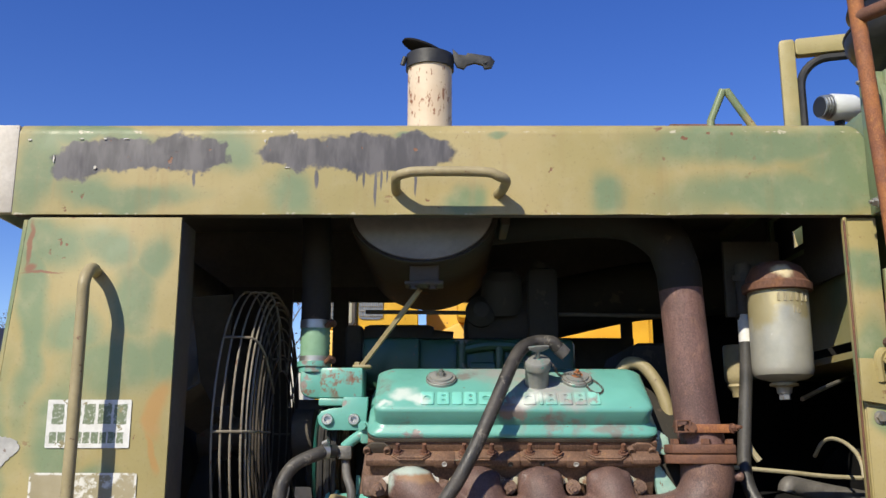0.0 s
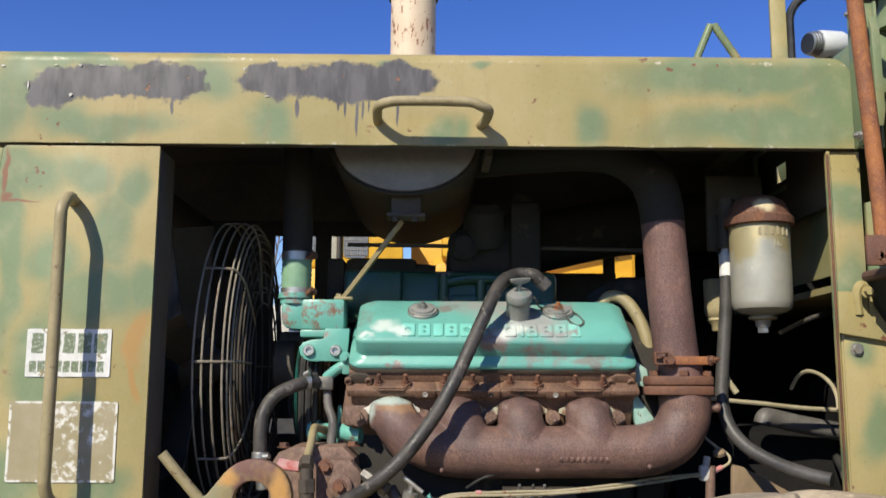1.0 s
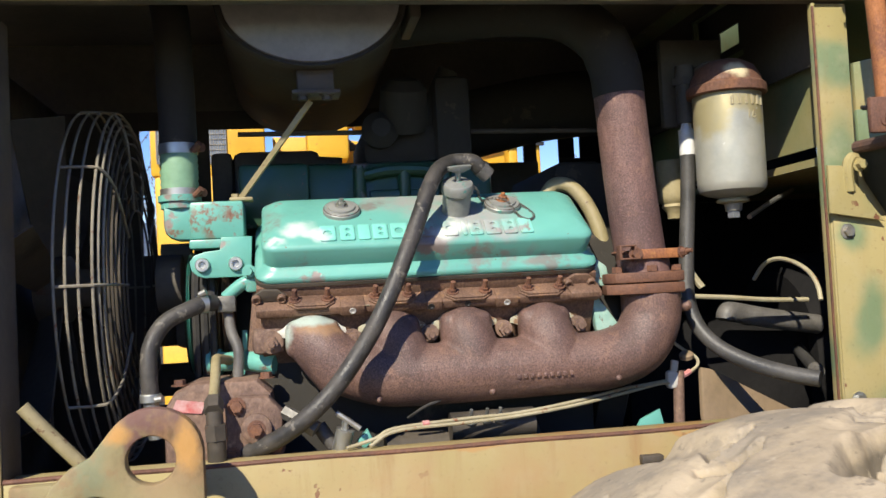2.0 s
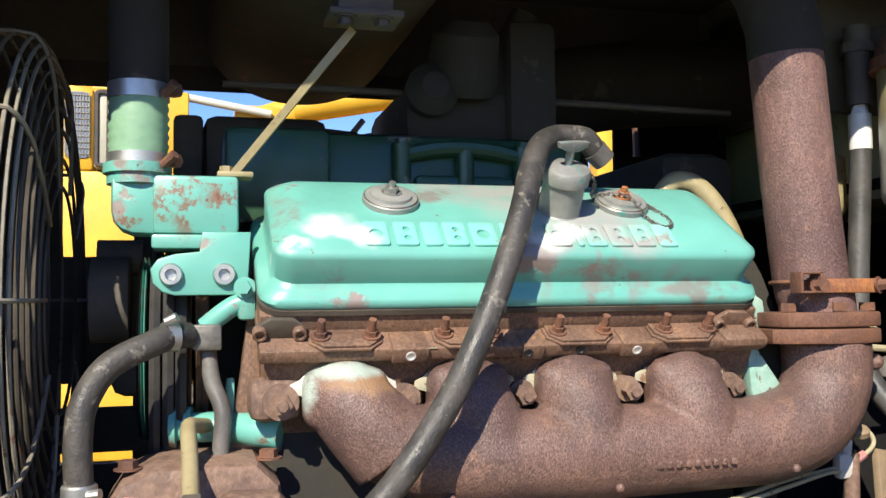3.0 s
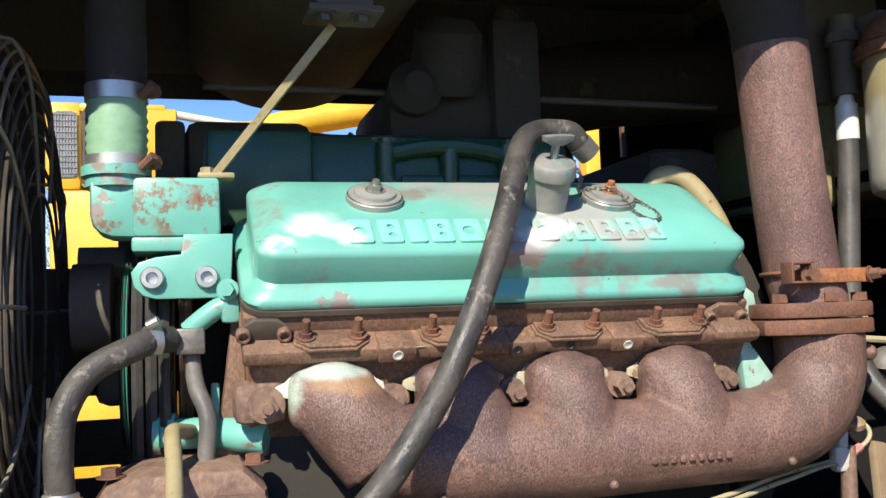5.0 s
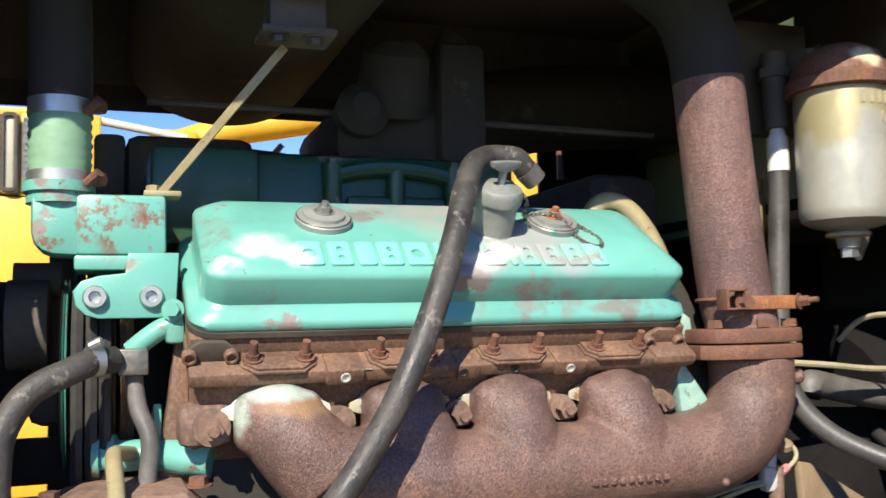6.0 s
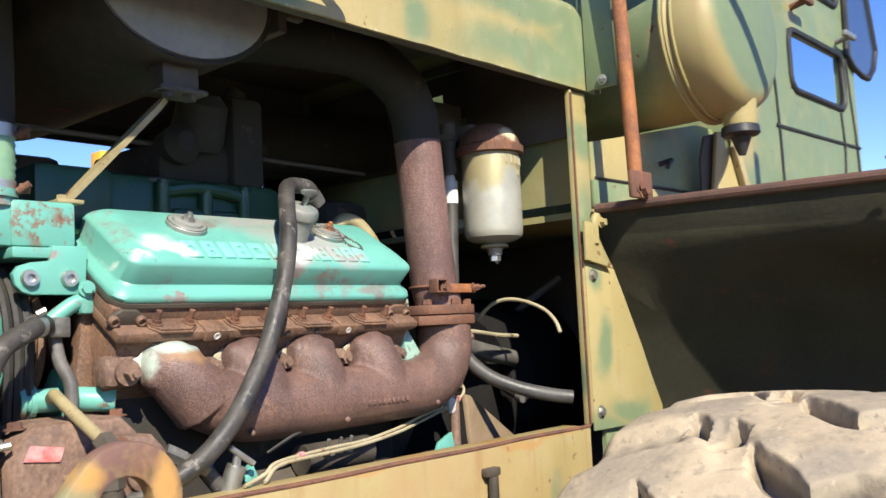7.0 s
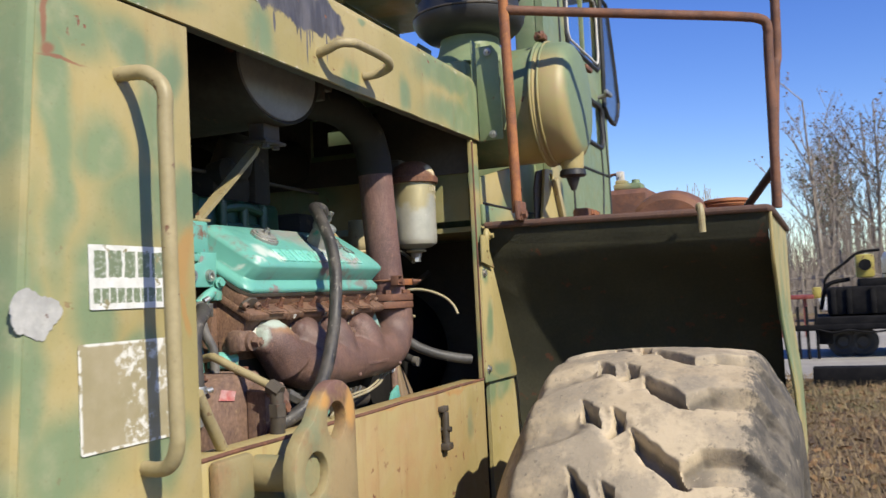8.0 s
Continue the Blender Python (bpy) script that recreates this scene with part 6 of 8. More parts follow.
    cyl(bm, (0.118, 2.098, 1.421), (0.13, 2.10, 1.421), 0.0058, seg=8)
    part("tape_wrap", bm, "red", h, "red tape wrap")
    bm = bm_new()
    cyl(bm, (0.672, 2.23, 1.458), (0.69, 2.234, 1.466), 0.006, seg=8)
    part("tape_wrap", bm, "red", h, "red tape wrap")
    h2 = bm_new()
    box(h2, 0.634, 0.664, 2.215, 2.235, 1.435, 1.472, 0.008)
    cyl(h2, (0.65, 2.222, 1.47), (0.655, 2.225, 1.49), 0.008, seg=8)
    part("line_clip", h2, "pale", h, "crumpled pale clip")
    hose("looped_wire", "thin pink-tan looped wire beside the transmission", [(0.90, 2.34, 1.645), (0.904, 2.30, 1.676), (0.909, 2.253, 1.686), (0.915, 2.20, 1.677), (0.918, 2.15, 1.655), (0.916, 2.12, 1.628), (0.911, 2.104, 1.60)], 0.0047, "line", 8)
    hose("dipstick_tube", "thin tan straight tube behind the exhaust flange", [(0.66, 2.24, 1.622), (0.74, 2.25, 1.615), (0.80, 2.26, 1.61), (0.90, 2.28, 1.60), (1.0, 2.30, 1.595)], 0.0052, "line", 8)
    hose("cable_end", "short pink-tan cable end beside the exhaust", [(0.715, 2.27, 1.70), (0.722, 2.265, 1.665), (0.74, 2.26, 1.635)], 0.0075, "line", 8)
    hose("black_cable", "thin black cable in the shaded bay", [(0.10, 2.16, 1.425), (0.14, 2.14, 1.45), (0.20, 2.15, 1.462), (0.25, 2.18, 1.47)], 0.0028, "rubber", 6)
    hose("brake_pipe", "thick grey hydraulic pipe behind the exhaust elbow", [(0.825, 2.335, 1.56), (0.83, 2.336, 1.574), (0.845, 2.339, 1.576), (0.93, 2.35, 1.558), (1.06, 2.366, 1.536)], 0.022, "silver_tube", 18)
    h = hose("capped_hose", "short black hose stub with a grey end cap in the bay", [(1.047, 2.493, 1.51), (1.035, 2.42, 1.485), (1.015, 2.316, 1.443)], 0.014, "rubber", 12)
    bm = bm_new()
    lathe(bm, [(0.0, -0.004), (0.016, -0.004), (0.017, 0.004), (0.015, 0.016), (0.0, 0.017)], (1.014, 2.312, 1.442), (-0.18, -0.95, -0.23), 16)
    part("end_cap", bm, "silver_tube", h, "grey end cap")
    hose("steel_rod", "thin bright rod leading into the dark bay", [(0.835, 2.22, 1.775), (0.93, 2.30, 1.81), (1.05, 2.42, 1.845)], 0.0055, "steel", 8)
    hose("control_cable", "grey control tube deep in the bay", [(1.17, 2.48, 1.63), (1.233, 2.42, 1.693), (1.291, 2.36, 1.752)], 0.011, "silver_tube", 10)


def build_filter(at, R, label, full=True):
    x, y = at
    e = thing("fuel_filter", (x, y, 1.78), label, "filter", "filters in the bay")
    bm = bm_new()
    top = 2.015 if full else 1.905
    lathe(bm, [(0.0, 1.783), (0.016, 1.786), (0.018, 1.80), (0.028, 1.812), (R * 0.75, 1.818), (R * 0.94, 1.826), (R * 0.99, 1.834), (R, 1.842), (R, top), (R * 0.985, top + 0.007), (R * 0.9, top + 0.009)], (x, y, 0), seg=48)
    can = part("canister", bm, "canister" if full else "tan_tube", e, "worn silver canister with hand-painted marks" if full else "")
    if not full:
        return
    bm = bm_new()
    lathe(bm, [(R * 1.12, 2.018), (R * 1.16, 2.020), (R * 1.16, 2.036), (R * 1.05, 2.042), (R * 1.0, 2.055), (R * 0.84, 2.075), (R * 0.5, 2.088), (0.0, 2.092)], (x, y, 0), seg=48)
    part("cap", bm, "cap", e, "rust-brown domed cap")
    bm = bm_new()
    cyl(bm, (x, y, 1.79), (x, y, 1.772), 0.013, seg=6)
    part("drain_plug", bm, "chrome", e, "shiny drain plug")
    bm = bm_new()
    lathe(bm, [(0.018, 1.800), (0.032, 1.803), (0.032, 1.808), (0.018, 1.812)], (x, y, 0), seg=20)
    part("plug_ring", bm, "tan_tube", e)
    bm = bm_new()
    box(bm, x - 0.03, x + 0.03, y + 0.03, y + 0.16, 2.05, 2.10, 0.01)
    box(bm, x - 0.08, x + 0.06, y + 0.13, y + 0.15, 1.98, 2.17, 0.004)
    part("mount", bm, "bay_dark", e)
    # painted marks: two readable figures and plain strokes
    fc = bpy.data.curves.new("figures", "FONT")
    fc.body, fc.size, fc.extrude = "16", 0.024, 0.0006
    fo = bpy.data.objects.new("figures_tmp", fc)
    scene.collection.objects.link(fo)
    bpy.context.view_layer.update()
    me = bpy.data.meshes.new_from_object(fo.evaluated_get(bpy.context.evaluated_depsgraph_get()))
    scene.collection.objects.unlink(fo)
    bpy.data.objects.remove(fo)
    bm = bm_new()
    bm.from_mesh(me)
    a0 = -1.32
    for v in bm.verts:
        a = a0 + (v.co.x - 0.012) / R
        rr = R + 0.0008 + v.co.z
        v.co = Vector((x + rr * math.cos(a), y + rr * math.sin(a), 1.962 + v.co.y))
    part("painted_figures", bm, "line", can, "hand-painted yellow figures", 0)
    for i in range(6):
        bm = bm_new()
        a = a0 - 0.60 + 0.21 * i
        for k in range(2):
            aa = a + 0.05 * k
            p = Vector((x + (R + 0.0005) * math.cos(aa), y + (R + 0.0005) * math.sin(aa), 1.99))
            cyl(bm, p, p + Vector((0, 0, 0.016 + 0.003 * ((i + k) % 2))), 0.0016, seg=5)
        part("painted_stroke", bm, "line", can)


def build_muffler():
    e = thing("muffler", (-0.03, 2.5, 2.10), "dull oval exhaust muffler hung under the hood, pale end facing out", "muffler")
    bm = bm_new()
    secs = []
    for y, s in ((2.152, 0.93), (2.146, 0.985), (2.15, 1.0), (2.17, 1.0), (2.9, 1.0), (2.905, 0.95)):
        secs.append([(-0.043 + 0.178 * s * math.cos(a), y, 2.208 + 0.128 * s * math.sin(a)) for a in [2 * math.pi * i / 56 for i in range(56)]])
    loft(bm, secs)
    part("shell", bm, "muffler", e)
    bm = bm_new()
    loft(bm, [[(-0.043 + 0.178 * s * math.cos(a), y, 2.208 + 0.128 * s * math.sin(a)) for a in [2 * math.pi * i / 56 for i in range(56)]] for y, s in ((2.154, 0.93), (2.1465, 0.92), (2.142, 0.8), (2.138, 0.4))])
    part("end_disc", bm, "muffler_end", e, "pale grey end disc")
    bm = bm_new()
    box(bm, -0.075, -0.005, 2.175, 2.22, 2.035, 2.105, 0.006)
    box(bm, -0.085, 0.005, 2.165, 2.23, 2.035, 2.043, 0.002)
    bolt(bm, (-0.065, 2.18, 2.035), (0, 0, -1), 0.01, 0.01)
    bolt(bm, (-0.02, 2.18, 2.035), (0, 0, -1), 0.01, 0.01)
    part("bracket", bm, "grime_shade", e, "dark channel bracket")
    bm = bm_new()
    box(bm, 0.14, 0.16, 2.14, 2.3, 2.17, 2.35, 0.004)
    box(bm, 0.16, 0.20, 2.14, 2.16, 2.20, 2.35, 0.004)
    part("strap", bm, "grime_shade", e)
    # brace from the bracket down to the thermostat housing
    b = thing("brace", (-0.19, 2.273, 1.852), "flat tan-painted brace between the muffler and the engine", "brace")
    bm = bm_new()
    p0, p1 = Vector((-0.19, 2.282, 1.857)), Vector((-0.05, 2.212, 2.03))
    d = (p1 - p0).normalized()
    up = d.cross(Vector((0, 1, 0))).normalized()
    wide = up.cross(d).normalized()
    loft(bm, [[p + wide * (a * w) + up * (b * 0.0048) for a, b in ((-1, -1), (1, -1), (1, 1), (-1, 1))] for p, w in ((p0, 0.012), (p0.lerp(p1, 0.5), 0.0135), (p1 - d * 0.02, 0.0135), (p1, 0.007))])
    part("bar", bm, "tan_tube", b)
    bm = bm_new()
    box(bm, -0.212, -0.168, 2.264, 2.306, 1.850, 1.857, 0.002)
    cyl(bm, (-0.201, 2.275, 1.856), (-0.201, 2.275, 1.864), 0.008, seg=6)
    part("foot", bm, "tan_tube", b)


def build_stack():
    e = thing("exhaust_stack", (-0.054, 2.5, 2.37), "peeling pinkish-white exhaust stack with a black rain cap on the hood", "exhaust stack")
    c = (-0.036, 2.5)
    bm = bm_new()
    lathe(bm, [(0.062, 2.36), (0.062, 2.715), (0.057, 2.715), (0.057, 2.5), (0.0, 2.5)], (*c, 0), seg=40)
    part("pipe", bm, "stack", e)
    bm = bm_new()
    lathe(bm, [(0.0635, 2.705), (0.068, 2.705), (0.068, 2.745), (0.064, 2.745)], (*c, 0), seg=40)
    cyl(bm, (c[0] - 0.076, 2.475, 2.712), (c[0] - 0.069, 2.475, 2.735), 0.007, seg=8)
    part("collar", bm, "black", e, "black clamp collar")
    bm = bm_new()
    lathe(bm, [(0.0, 0.004), (0.05, 0.004), (0.068, 0.0), (0.07, -0.006), (0.066, -0.004), (0.0, 0.0)], (c[0] - 0.012, 2.5, 2.772), (0.36, -0.12, 0.93), 36)
    part("rain_cap", bm, "tar", e, "tilted black rain cap")
    bm = bm_new()
    plate(bm, [(0.028, 2.765), (0.046, 2.748), (0.066, 2.745), (0.07, 2.752), (0.088, 2.75), (0.135, 2.742), (0.147, 2.728), (0.138, 2.708), (0.118, 2.704), (0.112, 2.716), (0.09, 2.722), (0.07, 2.716), (0.06, 2.704), (0.04, 2.71), (0.03, 2.73)], 0.012, facing((0, 2.495, 0), (1, 0, 0), (0, 0, 1)), 0.002)
    lathe(bm, [(0.006, 0), (0.006, 0.004), (0.0, 0.004)], (0.118, 2.483, 2.724), (0, -1, 0), 14)
    part("counterweight", bm, "black", e, "black hinge and counterweight")


def build_fan_guard():
    e = thing("fan_guard", (-0.43, 2.5, 1.3), "domed wire fan guard in front of the radiator", "fan guard")
    c = Vector((-0.44, 2.5, 1.70))
    rows = [(-0.508, 0.366), (-0.488, 0.366), (-0.466, 0.366), (-0.443, 0.363), (-0.435, 0.352), (-0.429, 0.338), (-0.425, 0.32), (-0.422, 0.30), (-0.421, 0.27), (-0.420, 0.24), (-0.420, 0.2), (-0.420, 0.16)]
    for x, R in rows:
        bm = bm_new()
        torus(bm, (x, c.y, c.z), (1, 0, 0), R, 0.0027, 72, 6)
        # inner rings are coloured dark because they lie in shade
        part("wire_ring", bm, "wire" if R > 0.33 else "grime_shade", e)
    for j in range(10):
        a = math.pi + 0.005 + math.pi * j / 5
        bm = bm_new()
        tube(bm, [(x + 0.003, c.y + (R + 0.003) * math.cos(a), c.z + (R + 0.003) * math.sin(a)) for x, R in rows], 0.003, 6, curved=False)
        part("wire_rib", bm, "wire", e)
    s = thing("radiator", (-0.62, 2.5, 1.2), "black radiator and fan shroud behind the guard", "radiator")
    bm = bm_new()
    box(bm, -0.75, -0.66, 2.06, 2.94, 1.15, 2.15, 0.01)
    part("core", bm, "black", s)
    f = thing("cooling_fan", (-0.59, 2.5, 1.70), "dark cooling fan at rest inside its shroud", "fan")
    for j in range(6):
        a = math.pi / 3 * j + 0.3
        bm = bm_new()
        m = Matrix.Translation((-0.59, 2.5, 1.70)) @ Matrix.Rotation(a, 4, "X") @ Matrix.Rotation(0.6, 4, "Z")
        plate(bm, [(-0.03, 0.06), (0.03, 0.06), (0.055, 0.36), (-0.055, 0.36)], 0.004, m @ facing((0, 0, 0), (1, 0, 0), (0, 0, 1)))
        part("blade", bm, "grime_shade", f)
    bm = bm_new()
    lathe(bm, [(0.0, -0.03), (0.07, -0.03), (0.07, 0.03), (0.04, 0.05), (0.04, 0.12), (0.0, 0.12)], (-0.59, 2.5, 1.70), (1, 0, 0), 28)
    part("hub", bm, "grime_shade", f)


def build_pump():
    e = thing("hydraulic_pump", (-0.24, 2.2, 1.3), "rusty brown hydraulic pump with a red name plate", "pump")
    bm = bm_new()
    plate(bm, [(-0.335, 1.36), (-0.335, 1.47), (-0.315, 1.50), (-0.28, 1.515), (-0.17, 1.515), (-0.145, 1.49), (-0.14, 1.44), (-0.15, 1.37), (-0.18, 1.34), (-0.30, 1.34)], 0.16, facing((0, 2.31, 0), (1, 0, 0), (0, 0, 1)), 0.012)
    body = part("body", bm, "pump", e)
    bm = bm_new()
    plate(bm, [(-0.225, 1.37), (-0.225, 1.475), (-0.20, 1.49), (-0.15, 1.488), (-0.125, 1.46), (-0.13, 1.40), (-0.15, 1.37)], 0.05, facing((0, 2.15, 0), (1, 0, 0), (0, 0, 1)), 0.008)
    lathe(bm, [(0.026, 0.0), (0.026, 0.03), (0.018, 0.034), (0.0, 0.034)], (-0.172, 2.12, 1.435), (0, -1, 0), 20)
    part("end_cover", bm, "pump", e)
    for x, y, z, d in ((-0.31, 2.20, 1.508, (0, 0, 1)), (-0.155, 2.20, 1.512, (0, 0, 1)), (-0.172, 2.087, 1.435, (0, -1, 0)), (-0.205, 2.10, 1.475, (0, -1, 0)), (-0.14, 2.10, 1.40, (0, -1, 0)), (-0.215, 2.10, 1.39, (0, -1, 0))):
        bm = bm_new()
        bolt(bm, (x, y, z), d, 0.011, 0.011)
        part("bolt", bm, "rust", e)
    bm = bm_new()
    plate(bm, [(-0.028, -0.010), (0.024, -0.012), (0.03, 0.008), (-0.02, 0.012)], 0.0015, facing((-0.292, 2.1485, 1.475), (1, 0, -0.08), (0.08, 0, 1)))
    part("name_plate", bm, "red", e, "faded red name plate")
    # fittings between pump and frame
    v = thing("valve_fitting", (-0.06, 2.12, 1.38), "greasy steel and brass valve fittings under the hose", "fitting")
    bm = bm_new()
    cyl(bm, (-0.125, 2.11, 1.46), (-0.10, 2.10, 1.445), 0.013, seg=6)
    cyl(bm, (-0.10, 2.10, 1.445), (-0.075, 2.09, 1.432), 0.010, seg=12)
    cyl(bm, (-0.085, 2.085, 1.438), (-0.07, 2.08, 1.428), 0.015, seg=6)
    part("union", bm, "chain", v)
    bm = bm_new()
    cyl(bm, (-0.03, 2.09, 1.385), (-0.02, 2.08, 1.425), 0.016, seg=12)
    cyl(bm, (-0.022, 2.08, 1.42), (-0.018, 2.078, 1.445), 0.007, seg=8)
    cyl(bm, (-0.035, 2.075, 1.455), (0.005, 2.07, 1.425), 0.005, seg=8)
    part("valve", bm, "steel", v)
    bm = bm_new()
    tube(bm, [(-0.065, 2.11, 1.43), (-0.045, 2.10, 1.40), (-0.02, 2.10, 1.37), (0.02, 2.12, 1.33)], 0.013, 12)
    part("stub_hose", bm, "hose", v)
    bm = bm_new()
    plate(bm, [(0.0, 1.40), (0.02, 1.42), (0.03, 1.40), (0.012, 1.385)], 0.02, facing((0, 2.11, 0), (1, 0, 0), (0, 0, 1)), 0.003)
    part("tag", bm, "teal", v)
    # clutter on the pan under the manifold
    c = thing("starter_motor", (0.25, 2.25, 1.2), "greasy dark starter motor and solenoid under the manifold", "starter")
    bm = bm_new()
    cyl(bm, (0.06, 2.23, 1.34), (0.36, 2.24, 1.34), 0.055, seg=28)
    part("body", bm, "grime_shade", c)
    bm = bm_new()
    cyl(bm, (0.18, 2.17, 1.40), (0.34, 2.17, 1.40), 0.028, seg=20)
    part("solenoid", bm, "grime_shade", c)
    for x in (0.215, 0.245, 0.27):
        bm = bm_new()
        bolt(bm, (x, 2.145, 1.41), (0, -0.5, 1), 0.007, 0.008, stud=0.02)
        part("terminal", bm, "steel", c)
    t = thing("drop_bracket", (0.70, 2.2, 1.2), "dusty tan steel bracket beside the frame", "bracket")
    bm = bm_new()
    plate(bm, [(0.045, -0.005), (0.07, -0.01), (0.32, -0.13), (0.345, -0.15), (0.345, -0.175), (0.30, -0.22), (0.05, -0.24), (0.035, -0.10)], 0.012, facing((0.672, 2.235, 1.475), (1, 0.35, 0), (0, 0.15, 1)), 0.002)
    part("plate", bm, "dirt_tan", t)
    bm = bm_new()
    cyl(bm, (0.662, 2.225, 1.47), (0.655, 2.22, 1.36), 0.011, seg=14)
    part("leg", bm, "pump", t)
    bm = bm_new()
    lathe(bm, [(0.008, 0), (0.014, 0.003), (0.015, 0.011), (0.011, 0.015), (0.0, 0.016)], (0.688, 2.24, 1.49), (-0.2, -0.3, 1), 18)
    part("knob", bm, "dirt_tan", t)
    bm = bm_new()
    plate(bm, [(0.545, 1.36), (0.56, 1.385), (0.60, 1.402), (0.61, 1.36)], 0.01, facing((0, 2.19, 0), (1, 0, 0), (0, 0, 1)), 0.002)
    part("teal_tab", bm, "teal", t, "turquoise painted tab")
    # transmission is blackened to hold the bay's shade
    tr = thing("transmission", (1.15, 2.5, 0.95), "transmission and converter housing, coloured black for the shaded bay", "transmission")
    bm = bm_new()
    lathe(bm, [(0.20, 0.0), (0.24, 0.05), (0.24, 0.3), (0.2, 0.36), (0.0, 0.36)], (1.06, 2.57, 1.46), (1, 0, 0), 40)
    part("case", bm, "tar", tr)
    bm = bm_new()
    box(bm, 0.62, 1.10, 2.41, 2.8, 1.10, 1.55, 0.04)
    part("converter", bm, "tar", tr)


build_big_hose()
build_small_hoses()
build_filter((0.783, 2.184), 0.068, "worn silver fuel filter canister with rusty brown cap")
build_filter((0.735, 2.36), 0.034, "second drab filter half hidden behind the exhaust pipe", full=False)
build_muffler()
build_stack()
build_fan_guard()
build_pump()


# ---------- lug plate and clamp on the frame ----------
def build_lug():
    e = thing("lifting_lug", (-0.36, 1.9, 1.2), "thick rusty lifting lug plate with two holes, welded to the frame", "lug")
    bm = bm_new()
    pts = [(-0.242, 1.262), (-0.242, 1.44)]
    pts += [(-0.315 + 0.073 * math.cos(a), 1.437 + 0.070 * math.sin(a)) for a in [radians(10 + 12 * i) for i in range(12)]]
    pts += [(-0.405, 1.44), (-0.435, 1.425), (-0.462, 1.40), (-0.475, 1.37), (-0.476, 1.33), (-0.465, 1.29), (-0.445, 1.262), (-0.42, 1.25)]
    plate(bm, pts, 0.028, facing((0, 1.905, 0), (1, 0, 0), (0, 0, 1)), 0.004, [(-0.318, 1.430, 0.036), (-0.40, 1.342, 0.041)])
    part("plate", bm, "hook", e)
    bm = bm_new()
    lathe(bm, [(0.0, 0.016), (0.036, 0.016), (0.038, 0.014), (0.038, 0.0), (0.0, 0.0)], (-0.399, 1.909, 1.342), (0, -1, 0), 40)
    part("pin_end", bm, "disc_tan", e, "tan pin end recessed in the lower hole")
    bm = bm_new()
    box(bm, -0.55, -0.44, 1.985, 2.008, 1.30, 1.388, 0.008)
    part("back_plate", bm, "hook", e, "worn edge plate behind the lug")
    bm = bm_new()
    box(bm, -0.46, -0.25, 1.912, 2.008, 1.15, 1.262, 0.01)
    cyl(bm, Vector((-0.40, 1.91, 1.342)), Vector((-0.40, 2.008, 1.342)), 0.034, seg=24)
    part("foot", bm, "hook", e)
    tagged(part("pry_bar", stick(), "tan_tube"), "short tan steel bar leaning behind the lug plate", "bar")
    c = thing("pipe_clamp", (-0.64, 1.95, 1.1), "camouflage-painted curved clamp bracket with two large bolts", "clamp")
    bm = bm_new()
    pts = [(-0.635 + 0.125 * math.cos(a), 1.215 + 0.115 * math.sin(a)) for a in [math.pi * i / 20 for i in range(21)]] + [(-0.635 - 0.055 * math.cos(a), 1.215 + 0.055 * math.sin(a)) for a in [math.pi * i / 14 for i in range(15)]]
    plate(bm, pts, 0.09, facing((0, 2.0, 0), (1, 0, 0), (0, 0, 1)), 0.006)
    part("bracket", bm, "hook", c)
    for x in (-0.716, -0.557):
        bm = bm_new()
        p = Vector((x, 1.91, 1.268))
        cyl(bm, p, p + Vector((0, -0.006, 0)), 0.030, seg=24)
        bolt(bm, p + Vector((0, -0.005, 0)), (0, -1, 0), 0.020, 0.018, washer=False)
        cyl(bm, p + Vector((0, -0.02, 0)), p + Vector((0, -0.034, 0)), 0.013, seg=14)
        part("bolt", bm, "hook", c)


def stick():
    bm = bm_new()
    tube(bm, [(-0.537, 2.034, 1.506), (-0.51, 2.04, 1.472), (-0.47, 2.048, 1.424), (-0.447, 2.053, 1.397)], 0.0115, 12, 4)
    return bm


build_lug()


